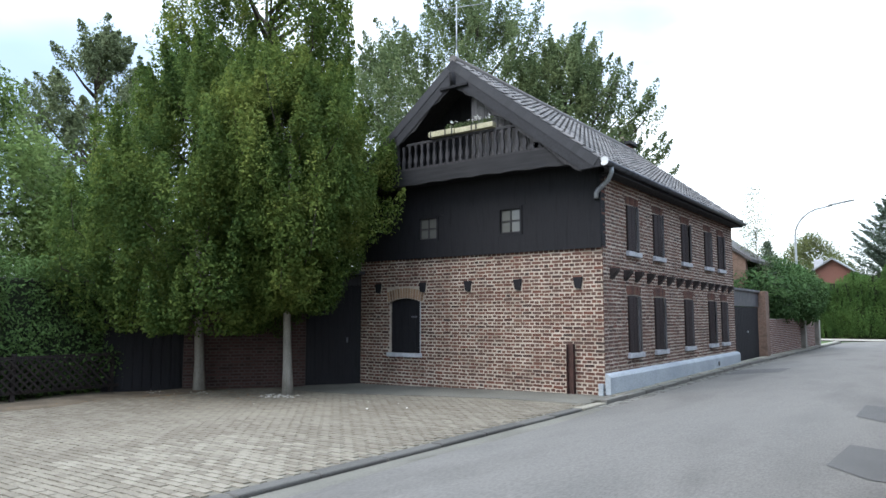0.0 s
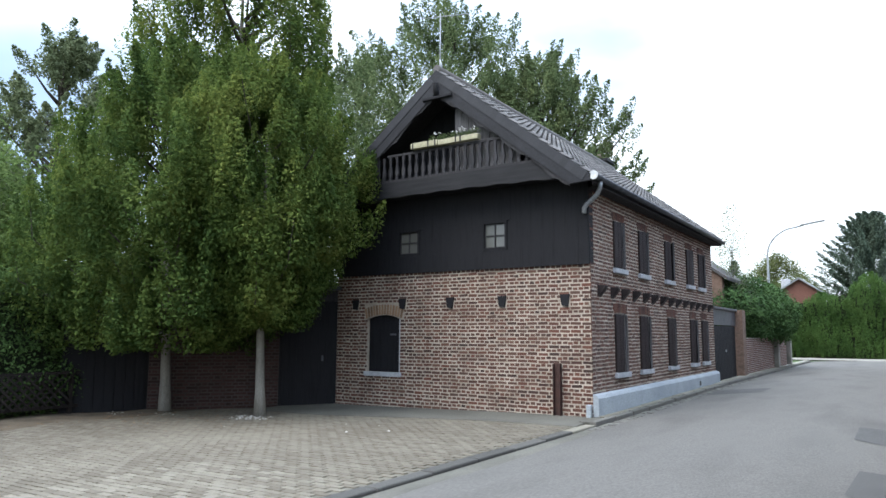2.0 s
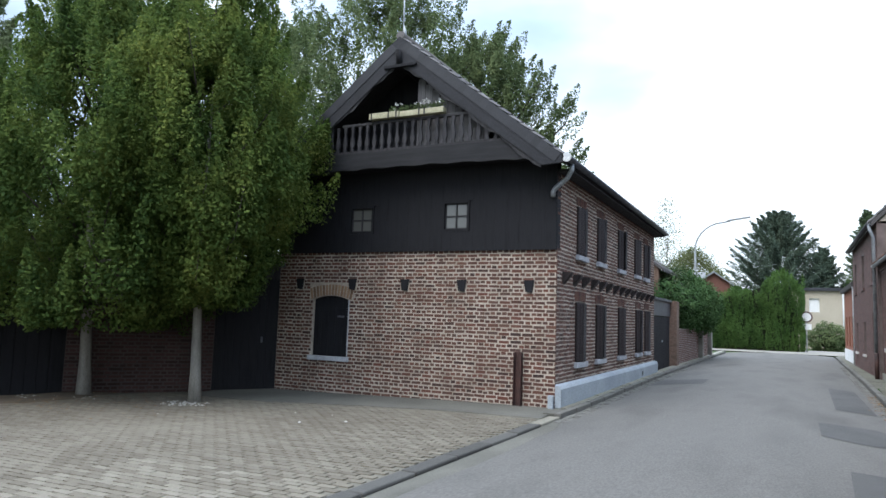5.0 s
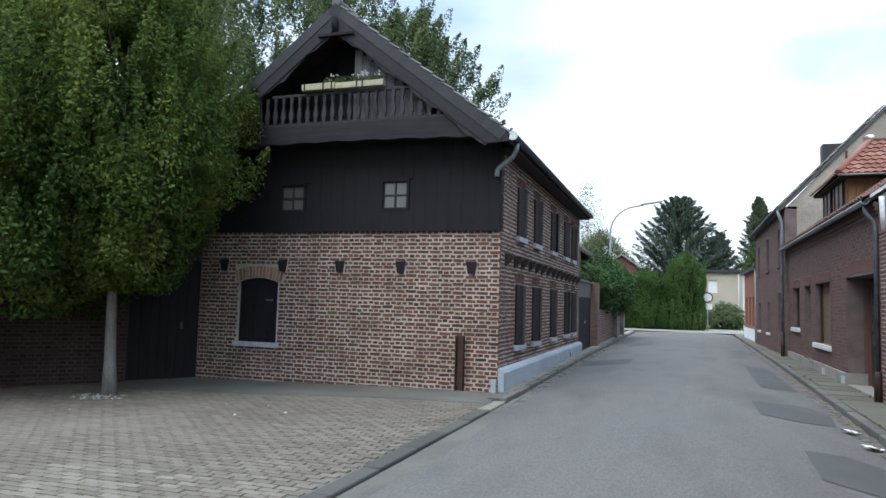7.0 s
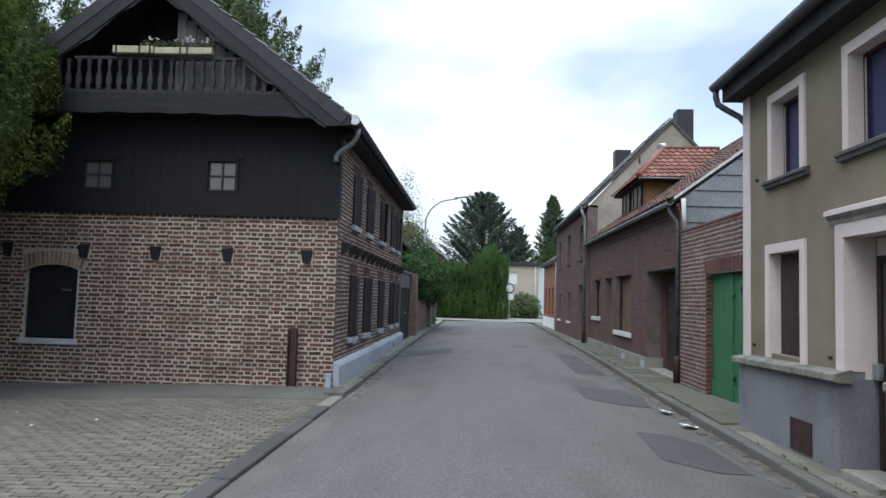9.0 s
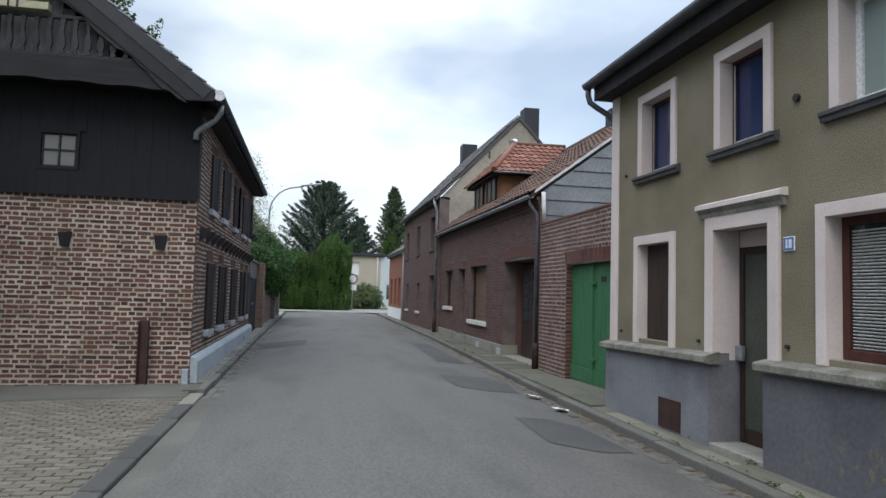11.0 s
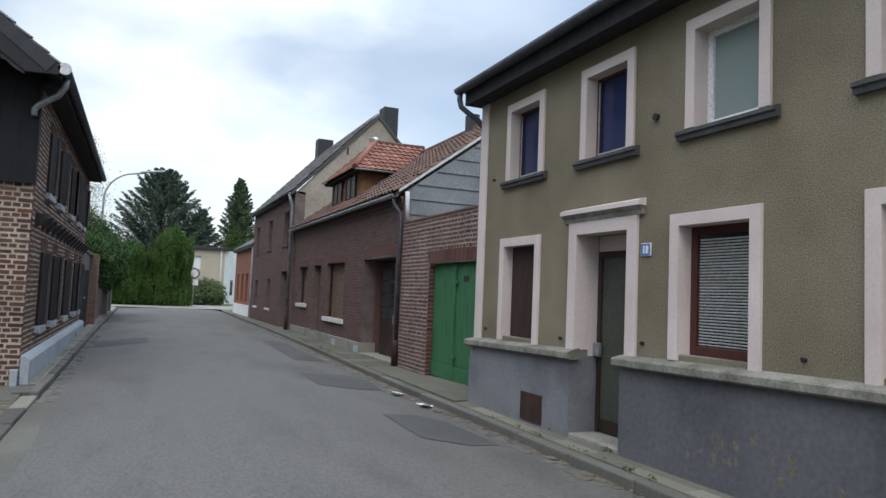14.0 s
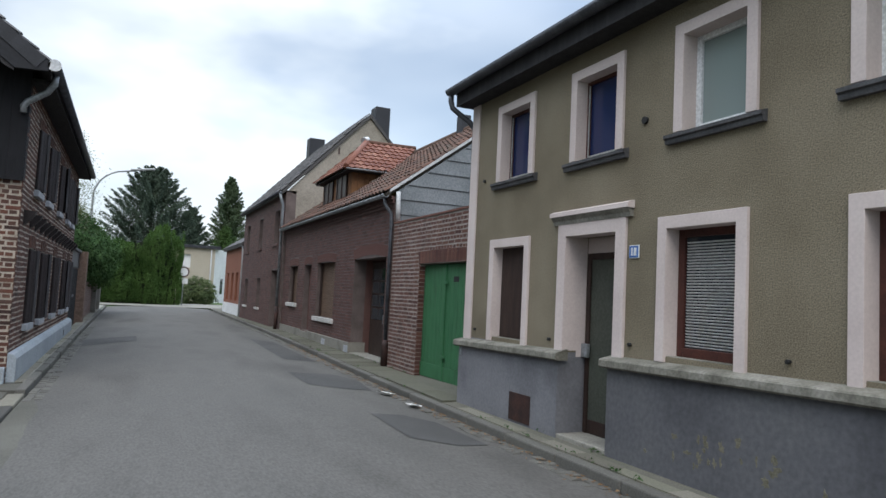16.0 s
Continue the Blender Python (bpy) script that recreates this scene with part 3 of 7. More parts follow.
while y < 34:
    for row in (0, 1):
        ln = rnd.uniform(0.14, 0.2)
        if rnd.random() < 0.22:
            continue
        v = box(-0.05, 0.05, -ln / 2, ln / 2, -0.06, 0.012, 0.01)
        ob = part("sett", v, M_KERB, gutter_row)
        x = kerb_r(y) - 0.065 - row * 0.11 + rnd.uniform(-0.012, 0.012)
        ob.matrix_local = pose(x, y + row * 0.07 + rnd.uniform(-0.02, 0.02), road_z(x, y) + rnd.uniform(-0.006, 0.006), rnd.uniform(-2, 2), rnd.uniform(-3, 3), rnd.uniform(-6, 6))
    y += 0.2

# left-hand pavement before the farmhouse, and the kerb that runs on along the yard
sheet(frange(-5.42, KERB_L - 0.11, 4), frange(12.60, 45, 90), lambda x, y: road_z(KERB_L, y) + 0.085 + 0.02 * smooth01(20, 26, y), "pavement_left", M_CONCRETE, label="narrow pale concrete pavement beside the farmhouse", category="pavement")
kerb_left = thing("kerb_left", "row of worn kerb stones along yard and farmhouse", "kerb", kind="structure")
y = -6.1
while y < 44:
    high = y > 11.4
    top = 0.085 if high else 0.045
    ob = part("kerb_stone", box(-0.06 if high else -0.14, 0.06, 0.008, 0.992, -0.2, top + rnd.uniform(-0.004, 0.004), 0.02), M_SLAB if 10.8 < y < 11.3 else M_KERB if high else M_KERB_DARK, kerb_left)
    ob.matrix_local = pose(KERB_L - 0.06 + rnd.uniform(-0.008, 0.008), y, road_z(KERB_L, y) + 0.004, rnd.uniform(-0.3, 0.3), rnd.uniform(-2, 2), rnd.uniform(-0.5, 0.5))
    y += 1.0

# shallow concrete channel along the yard kerb
verts, faces = [], []
rnd = random.Random(14)
ys = frange(-6, 11.7, 118)
for y in ys:
    wide = (0.30 + 0.03 * math.sin(y * 1.7) + rnd.uniform(-0.012, 0.012)) * (1 - 0.6 * smooth01(10.6, 11.7, y))
    for f, up in ((0.0, 0.006), (0.5, 0.005), (0.93, 0.006), (1.0, -0.004)):
        x = KERB_L + wide * f
        verts.append((x, y, road_z(max(x, KERB_L + 0.02), y) + up))
for i in range(len(ys) - 1):
    for j in range(3):
        a = i * 4 + j
        faces.append((a, a + 1, a + 5, a + 4))
tagged(data_part("gutter_channel", verts, faces, M_STRIP, smooth=True), "worn concrete gutter channel along the yard kerb", "gutter", kind="structure")


def strip_edge(x):
    """Where the concrete strip before the gable meets the paved yard."""
    return 11.45 - 0.022 * (max(x, -10.4) + 5.4) ** 2


verts, faces = [], []
xs = frange(-12.6, KERB_L - 0.205, 40)
for x in xs:
    for f, drop in ((0.0, 0.07), (0.02, 0.008), (0.5, 0.0), (1.0, 0.0)):
        yy = strip_edge(x) * (1 - f) + 12.72 * f
        verts.append((x, yy, yard_z(x, yy) + 0.012 + 0.02 * f - drop))
for i in range(len(xs) - 1):
    for j in (0, 1, 2):
        a = i * 4 + j
        faces.append((a, a + 4, a + 5, a + 1))
tagged(data_part("pavement_gable", verts, faces, M_STRIP), "grey concrete strip at the foot of the gable", "pavement", kind="structure")

# paved yard: sandy bed and pavers
sheet(frange(-15.2, KERB_L - 0.1, 30), frange(-8, 12.3, 60), lambda x, y: yard_z(x, y) - 0.012, "yard", M_JOINT, label="yard paved with small concrete pavers", category="yard")
yard = bpy.data.objects["yard"]
PW, PL = 0.105, 0.21
verts, faces, pieces = [], [], 0
paver_mesh = None
rnd = random.Random(11)


def paver_shape(L, W):
    w = 0.006
    v = [(-L / 2, -W / 2, -0.03), (L / 2, -W / 2, -0.03), (L / 2, W / 2, -0.03), (-L / 2, W / 2, -0.03),
         (-L / 2 + w, -W / 2 + w, 0.0), (L / 2 - w, -W / 2 + w, 0.0), (L / 2 - w, W / 2 - w, 0.0), (-L / 2 + w, W / 2 - w, 0.0)]
    f = [(4, 5, 6, 7), (0, 1, 5, 4), (1, 2, 6, 5), (2, 3, 7, 6), (3, 0, 4, 7)]
    return v, f


for r in range(0, 145):
    yy = -3.2 + r * PW
    xx = KERB_L - 0.205 - (PL / 2 if r % 2 else 0) - PL / 2
    while xx > -14.0:
        if yy < strip_edge(xx) - 0.06 and xx > -14.0 + 0.9 * smooth01(8.5, 11, yy):
            z = yard_z(xx, yy) + rnd.uniform(-0.003, 0.003)
            M = pose(xx, yy, z, rnd.uniform(-1, 1), rnd.uniform(-1, 1), rnd.uniform(-1, 1))
            if 3.6 < yy < 6.0 and -7.95 < xx and pieces < 300:
                if paver_mesh is None:
                    v, f = paver_shape(PL - 0.008, PW - 0.008)
                    paver_mesh = bpy.data.meshes.new("paver")
                    paver_mesh.from_pydata(v, [], f)
                    paver_mesh.materials.append(M_PAVER_ONE)
                ob = new("paver", paver_mesh)
                ob.parent = yard
                ob.matrix_local = M
                pieces += 1
            else:
                v, f = paver_shape(PL - rnd.uniform(0.005, 0.013), PW - rnd.uniform(0.005, 0.012))
                o = len(verts)
                verts += [tuple(M @ Vector(q)) for q in v]
                faces += [tuple(o + i for i in g) for g in f]
        xx -= PL
tagged(data_part("paving", verts, faces, M_PAVER, yard), kind="stuff")
sheet(frange(-17, -13.2, 40), frange(-8, 10.5, 120), lambda x, y: yard_z(x, y) + 0.012 + 0.012 * math.sin(x * 3 + y * 2) - 0.06 * smooth01(-13.75 + 0.2 * math.sin(y * 2.3), -13.2, x) - 0.06 * smooth01(10.2, 10.5, y), "soil_bed", M_SOIL, label="strip of dry soil with fallen leaves before the hedge", category="soil")


# ---------------------------------------------------------------- the farmhouse
farm = thing("farmhouse", "old brick farmhouse with tarred timber gable and balcony", "house")
GX0, GX1, GY = -11.82, -5.43, 12.65
SX, SY1 = -5.43, 22.72
BRICK_TOP = 2.95
FG = wall_frame((0, GY), (1, 0))
FS = wall_frame((SX, 0), (0, 1))
GWIN = (-10.88, -9.93, 0.74, 2.035)
JOISTS = [-11.24, -9.87, -8.60, -7.33, -5.95]
gable_wall = part("gable_wall", panel(FG, GX0, GX1, -0.2, BRICK_TOP, 0.32, [GWIN]), M_MORTAR, farm, "red field brick wall with pale lime joints")
holes = [(u - 0.1, u + 0.1, 2.14, 2.38) for u in JOISTS]
UP = [(13.93, 14.60), (15.55, 16.20), (17.60, 18.27), (19.65, 20.30), (20.98, 21.62)]
LOW = [(13.90, 14.62), (15.50, 16.22), (17.68, 18.38), (19.83, 20.50), (21.13, 21.80)]
UPO = [(a, b, 2.97, 3.96) for a, b in UP]
LOO = [(a, b, 0.84, 2.03) for a, b in LOW]
side_wall = part("side_wall", panel(FS, GY + 0.32, SY1, -0.2, 4.42, 0.32, UPO + LOO), M_MORTAR, farm, "long red field brick wall with pale joints")
part("rear_wall", box(GX0, SX - 0.33, SY1 - 0.3, SY1, -0.2, 4.42), M_MORTAR, farm)
part("far_side_wall", box(GX0 - 0.3, GX0, GY + 0.33, SY1, -0.2, 4.42), M_MORTAR, farm)
# upper corner stub of the long wall beside the boarded gable
part("corner_wall", box(SX - 0.31, SX, GY + 0.005, GY + 0.32, BRICK_TOP - 0.02, 4.42), M_MORTAR, farm)

board_face = GY - 0.03
BOARD_TOP = 4.75
GU = [(-7.73, -7.24, 3.37, 3.88), (-9.94, -9.44, 3.37, 3.86)]
board_wall = part("board_wall", panel(wall_frame((0, board_face), (1, 0)), GX0, GX1 + 0.005, BRICK_TOP - 0.01, BOARD_TOP, 0.2, GU), M_TAR, farm, "black tarred boarding of the upper gable")
x = GX0
rnd = random.Random(3)
while x < GX1 - 0.05:
    w = min(rnd.uniform(0.19, 0.27), GX1 - x)
    segs = [(BRICK_TOP - 0.015, BOARD_TOP)]
    for o in GU:
        if x < o[1] + 0.03 and x + w > o[0] - 0.03:
            segs = [(BRICK_TOP - 0.015, o[2] - 0.05), (o[3] + 0.05, BOARD_TOP)]
    for a, b in segs:
        part("board", box(x + 0.0012, x + w - 0.0012, board_face - rnd.uniform(0.0205, 0.0235), board_face + 0.01, a, b), M_TAR, board_wall)
    x += w

# small gable windows
for o in GU:
    win = part("gable_window", panel(wall_frame((0, board_face - 0.03), (1, 0)), o[0] - 0.05, o[1] + 0.05, o[2] - 0.05, o[3] + 0.05, 0.06, [o]), M_TAR, farm, "small four-pane window with dark frame")
    part("pane", box(o[0], o[1], board_face + 0.03, board_face + 0.036, o[2], o[3]), M_PANE_NET, win)
    uc, zc = (o[0] + o[1]) / 2, (o[2] + o[3]) / 2
    part("glazing_bar", box(uc - 0.014, uc + 0.014, board_face + 0.005, board_face + 0.028, o[2], o[3]), M_TAR2, win)
    part("glazing_bar", box(o[0], o[1], board_face + 0.007, board_face + 0.027, zc - 0.014, zc + 0.014), M_TAR2, win)
    for p, q, r, v in ((o[0], o[0] + 0.022, o[2], o[3]), (o[1] - 0.022, o[1], o[2], o[3]), (o[0], o[1], o[2], o[2] + 0.022), (o[0], o[1], o[3] - 0.022, o[3])):
        part("sash", box(p, q, board_face + 0.009, board_face + 0.029, r, v), M_TAR2, win)
    part("net_curtain", box(o[0], o[1], board_face + 0.05, board_face + 0.056, o[2], o[3]), M_FRAME_WHITE, win)

# ground-floor gable window, closed with a dark shutter
gw = part("shuttered_window", frame_box(FG, GWIN[0] + 0.01, GWIN[1] - 0.01, GWIN[2], GWIN[3] - 0.01, -0.12, -0.07), M_TAR, farm, "window closed by a dark wooden shutter")
for i in range(5):
    a = GWIN[0] + 0.03 + i * 0.18
    part("shutter_board", frame_box(FG, a, a + 0.172, GWIN[2] + 0.02, GWIN[3] - 0.03, -0.072, -0.055, 0.004), M_TAR, gw)
part("latch", frame_box(FG, -10.25, -10.08, 1.56, 1.60, -0.055, -0.03, 0.006), M_ZINC_DARK, gw)
part("window_sill", frame_box(FG, GWIN[0] - 0.06, GWIN[1] + 0.04, GWIN[2] - 0.10, GWIN[2], -0.15, 0.05, 0.012), M_SILL, gw, "grey stone sill")
part("reveal_lining", frame_box(FG, GWIN[1] - 0.03, GWIN[1], GWIN[2], GWIN[3], -0.1, 0.0), M_SILL, gw, "pale frame edge")
for side in (-1, 1):
    mid, half = (GWIN[0] + GWIN[1]) / 2, (GWIN[1] - GWIN[0]) / 2
    arc = [(mid + side * half * f, 1.925 + 0.095 * (1 - f * f)) for f in frange(0, 1, 8)]
    part("arch_spandrel", prism(arc + [(mid + side * half, 2.045), (mid, 2.045)], -0.10, 0.004, lambda a, b, d: tuple(FG @ Vector((a, d, b)))), M_MORTAR, gw, "mortar bed under the window arch")
arch_bricks(FG, gable_wall, GWIN[0] - 0.08, GWIN[1] + 0.08, 1.93, 0.235, 0.095, M_OCHRE)
for u in JOISTS:
    bm = prism([(u - 0.1, 2.37), (u + 0.1, 2.375), (u + 0.06, 2.14), (u - 0.065, 2.16)], GY - 0.035, GY + 0.1, lambda a, b, d: (a, d, b))
    part("joist_end", bm, M_TAR, farm, "dark end of a ceiling joist")
# iron guard at the corner
guard = part("guard_post", box(-6.19, -6.04, GY - 0.045, GY - 0.03, 0.05, 1.05, 0.004), M_IRON, farm, "rusty iron guard rail upright on the wall")
part("flange", box(-6.19, -6.175, GY - 0.11, GY + 0.0, 0.05, 1.04, 0.003), M_IRON, guard)
part("flange", box(-6.055, -6.04, GY - 0.11, GY + 0.0, 0.05, 1.04, 0.003), M_IRON, guard)

# windows of the long side: two leaves of shutters ajar, stone sill
def side_window(a, b, z0, z1, far_open, near_open):
    win = part("side_window", frame_box(FS, a, b, z0, z1, -0.16, -0.15), M_PANE, farm, "window with dark brown shutters ajar")
    for p, q, r, s in ((a, a + 0.05, z0, z1), (b - 0.05, b, z0, z1), (a + 0.05, b - 0.05, z1 - 0.05, z1), (a + 0.05, b - 0.05, z0, z0 + 0.05), ((a + b) / 2 - 0.02, (a + b) / 2 + 0.02, z0 + 0.05, z1 - 0.05)):
        part("window_frame", frame_box(FS, p, q, r, s, -0.15, -0.11), M_SHUTTER, win)
    part("window_sill", frame_box(FS, a - 0.05, b + 0.06, z0 - 0.11, z0 - 0.004, -0.14, 0.075, 0.012), M_SILL, win, "pale grey stone sill")
    half = (b - a) / 2 - 0.012
    for hinge, sign, angle, mt in ((a, 1, near_open, M_SHUTTER), (b, -1, far_open, M_SHUTTER)):
        bm = box(0.0, half, -0.02, 0.016, z0 + 0.01, z1 - 0.02, 0.004)
        R = Matrix.Rotation(radians(angle), 4, "Z")
        M = FS @ Matrix.Translation((hinge, 0.015, 0)) @ (Matrix.Identity(4) if sign > 0 else Matrix.Diagonal((-1, 1, 1, 1))) @ R
        bm.transform(M)
        bmesh.ops.recalc_face_normals(bm, faces=bm.faces)
        part("shutter", bm, mt, win)
        for i in range(2):
            bm = box(0.012 + i * (half / 2 - 0.01), half / 2 - 0.006 + i * (half / 2 - 0.01), 0.014, 0.023, z0 + 0.03, z1 - 0.04, 0.003)
            bm.transform(M)
            bmesh.ops.recalc_face_normals(bm, faces=bm.faces)
            part("shutter_board", bm, mt, win)
        bm = box(half, half + 0.012, -0.022, 0.018, z0 + 0.01, z1 - 0.02, 0.003)
        bm.transform(M)
        bmesh.ops.recalc_face_normals(bm, faces=bm.faces)
        part("edge_strip", bm, M_SHUTTER_GREY, win, "grey shutter edge")


for k, (a, b, z0, z1) in enumerate(UPO):
    side_window(a, b, z0, z1, 17 + 3 * (k % 3), 9 + 3 * (k % 2))
for k, (a, b, z0, z1) in enumerate(LOO):
    side_window(a, b, z0, z1, 15 + 4 * (k % 2), 8 + 2 * (k % 3))
    arch_bricks(FS, side_wall, a - 0.05, b + 0.05, z1 + 0.0, 0.20, 0.02, M_BRICK_ONE)
for (a, b, z0, z1) in UPO:
    arch_bricks(FS, side_wall, a - 0.05, b + 0.05, z1 + 0.0, 0.18, 0.015, M_BRICK_ONE)
# row of joist ends under the upper storey
y = 13.0
k = 0
while y < 22.5:
    y0 = y + 0.03 * math.sin(k * 2.1)
    bm = prism([(0.0, 2.56), (0.16, 2.55), (0.14, 2.49), (0.0, 2.33)], y0, y0 + 0.17, lambda a, b, d: (SX + a, d, b - 0.006 * (d - 13)))
    part("corbel", bm, M_SHUTTER, farm, "dark wooden joist end as a corbel")
    y += 0.69
    k += 1
# painted plinth with sloped top
bm = prism([(0.0, -0.1), (0.11, -0.1), (0.11, 0.42), (0.075, 0.475), (0.0, 0.50)], GY - 0.02, SY1 + 0.02, lambda a, b, d: (SX + 0.012 + a, d, b + 0.02 * smooth01(12, 22, d)))
part("plinth", bm, M_PLINTH_BLUE, farm, "pale blue-grey painted plinth")
part("pipe_stub", box(SX - 0.10, SX + 0.0, GY - 0.10, GY - 0.02, 0.0, 0.31, 0.015), M_PLINTH_BLUE, farm, "pale grey drain stub at the corner")
part("plinth_vent", box(SX + 0.119, SX + 0.128, 20.2, 20.35, 0.22, 0.34, 0.004), M_STRAP, farm)

# roof: two slopes with an overhanging gable
RX, RZ, EX, EZ = -8.61, 7.28, -5.15, 4.56
RY0, RY1 = 12.08, 23.0
slope = (RZ - EZ) / (EX - RX)
for s, nm in ((1, "roof"), (-1, "roof")):
    bm = prism([(0.0, RZ - 0.05), (EX - RX, EZ - 0.05), (EX - RX, EZ - 0.16), (0.0, RZ - 0.16)], RY0 + 0.03, RY1, lambda a, b, d, s=s: (RX + s * a, d, b))
    rf = part(nm, bm, M_TAR2, farm, "dark tiled roof slope")
    # pantiles in courses
    verts, faces = [], []
    rnd = random.Random(21)
    nc, nr = 46, 16
    ln = math.hypot(EX - RX, RZ - EZ)
    cw, rl = (RY1 - RY0) / nc, ln / nr
    ca, sa = (EX - RX) / ln, (RZ - EZ) / ln
    prof = [(0.0, 0.012), (0.25, 0.045), (0.5, 0.05), (0.72, 0.02), (1.0, 0.0)]
    for r in range(nr):
        for c in range(nc):
            o = len(verts)
            lift = rnd.uniform(0, 0.008)
            for e, up in ((0.0, 0.0), (1.12, 0.028)):
                for p, h in prof:
                    q = (r + e) * rl
                    hh = h + up + lift - 0.035
                    verts.append((RX + s * (ca * q + sa * hh), RY0 + (c + p) * cw, RZ - sa * q + ca * hh))
            for i in range(4):
                faces.append((o + i, o + i + 1, o + 6 + i, o + 5 + i))
            w = len(verts)
            verts += [tuple(Vector(verts[o + 5 + i]) - Vector((s * sa * 0.018, 0, ca * 0.018))) for i in range(5)]
            faces += [(o + 5 + i, o + 6 + i, w + i + 1, w + i) for i in range(4)]
    tagged(data_part("tile_cover", verts, faces, M_ROOFTILE, rf), kind="stuff")
part("ridge_cap", tube([(RX, RY0, RZ + 0.01), (RX, RY1, RZ + 0.01)], 0.09, 10), M_ROOFTILE, farm)
mast = part("antenna", tube([(RX - 0.14, RY0 + 0.35, RZ - 0.15), (RX - 0.14, RY0 + 0.35, RZ + 1.45)], 0.016, 6), M_ZINC, farm, "thin metal aerial mast on the ridge")
part("boom", tube([(RX - 0.6, RY0 + 0.2, RZ + 1.38), (RX + 0.5, RY0 + 0.55, RZ + 1.36)], 0.01, 6), M_ZINC, mast)
for k in range(5):
    f = k / 4
    bx, by = RX - 0.55 + 1.0 * f, RY0 + 0.22 + 0.32 * f
    part("element", tube([(bx - 0.1, by + 0.3, RZ + 1.39), (bx + 0.1, by - 0.3, RZ + 1.39)], 0.006, 5), M_ZINC, mast)
part("finial", tube([(RX + 0.03, RY0 + 0.1, RZ), (RX + 0.05, RY0 + 0.1, RZ + 0.12), (RX + 0.02, RY0 + 0.1, RZ + 0.26)], [0.05, 0.035, 0.008], 6), M_ZINC, farm, "pale ridge finial")
for cx, cy, cz in ((RX - 0.3, 17.4, 7.30),):
    ch = part("chimney", box(cx - 0.25, cx + 0.25, cy - 0.25, cy + 0.25, 5.0, cz, 0.01), M_DBRICK, farm, "short brick chimney")
    part("chimney_cap", box(cx - 0.31, cx + 0.31, cy - 0.31, cy + 0.31, cz, cz + 0.09, 0.015), M_CONCRETE, ch)
    part("chimney_pot", tube([(cx, cy, cz + 0.05), (cx, cy, cz + 0.26)], [0.11, 0.09], 10), M_CREAM, ch)

# slated barge faces of the overhang, each scale-shaped slate a piece
for s in (1, -1):
    wid = 0.42
    inner = [(0.0, RZ - 0.02), (EX - RX, EZ - 0.02), (EX - RX - 0.02, EZ - 0.14), (EX - RX - 0.42, EZ - 0.16), (0.0, RZ - wid / 0.785)]
    bg = part("bargeboard", prism(inner, RY0 - 0.02, RY0 + 0.05, lambda a, b, d, s=s: (RX + s * a, d, b)), M_BARGE, farm, "broad dark barge face of the gable roof")
    ln = math.hypot(EX - RX, RZ - EZ)
    n = 30
    for row in (0,):
        for i in range(n):
            f = i / n
            q = f * ln
            off = 0.10
            x0, z0 = ca * q - sa * off * 0.92, RZ - 0.02 - sa * q - ca * off * 0.92
            if x0 < 0.06 or z0 < EZ - 0.10 or q > ln - 0.12:
                continue
            bm = bmesh.new()
            w, h = ln / n * 0.52, 0.095
            pts = [(-w * 0.97, h), (w * 0.97, h), (w * 0.97, -h), (-w * 0.97, -h)]
            rot = -math.atan2(sa, ca)
            fv = [bm.verts.new((s * (x0 + a * math.cos(rot) - b * math.sin(rot)), -0.003 - 0.003 * (1 - (b / h + 1) / 2), z0 + a * math.sin(rot) + b * math.cos(rot))) for a, b in pts]
            gv = [bm.verts.new(v.co + Vector((0, 0.012, 0))) for v in fv]
            bm.faces.new(fv)
            for i2 in range(len(fv)):
                j2 = (i2 + 1) % len(fv)
                bm.faces.new((fv[j2], fv[i2], gv[i2], gv[j2]))
            bmesh.ops.recalc_face_normals(bm, faces=bm.faces)
            ob = part("slate", bm, M_SLATE_ONE, bg)
            ob.matrix_local = Matrix.Translation((RX, RY0 - 0.024, 0))
    # ragged inner edge board
    pts, up = [], []
    m = 26
    for i in range(m + 1):
        f = i / m
        a = (EX - RX - 0.45) * f
        b = RZ - wid / 0.785 - slope * a + 0.0
        pts.append((a + 0.02, b - 0.05 - 0.035 * math.sin(i * 0.9) - 0.02 * math.sin(i * 2.3)))
        up.append((a + 0.02, b + 0.06))
    part("edge_board", prism(up + pts[::-1], RY0 + 0.0, RY0 + 0.035, lambda a, b, d, s=s: (RX + s * a, d, b)), M_TAR2, farm, "ragged dark board along the barge")
part("soffit", box(GX0, GX1, RY0 + 0.06, board_face, 4.62, 4.66), M_TAR, farm)
# lower beam of the balcony, slightly bowed and ragged
m = 40
top, low = [], []
for i in range(m + 1):
    f = i / m
    xx = -11.55 + (-5.66 + 11.55) * f
    bow = 0.05 * math.sin(math.pi * f)
    top.append((xx, 4.93 - (0.0 if 0.08 < f < 0.92 else 0.16 * abs(f - (0.08 if f < 0.5 else 0.92)) / 0.08)))
    low.append((xx, 4.54 + bow + 0.012 * math.sin(i * 1.3)))
part("balcony_beam", prism(top + low[::-1], RY0 + 0.03, RY0 + 0.14, lambda a, b, d: (a, d, b)), M_BEAM, farm, "heavy weathered dark beam below the balcony")
part("balcony_floor", box(-11.3, -5.9, RY0 + 0.14, 13.4, 4.78, 4.86), M_TAR, farm)
part("loggia_wall", prism([(-11.2, 4.86), (-6.0, 4.86), (-6.0, 5.02), (RX, 7.06), (-11.2, 5.02)], 12.95, 13.0, lambda a, b, d: (a, d, b)), M_TAR, farm)
x = -8.3
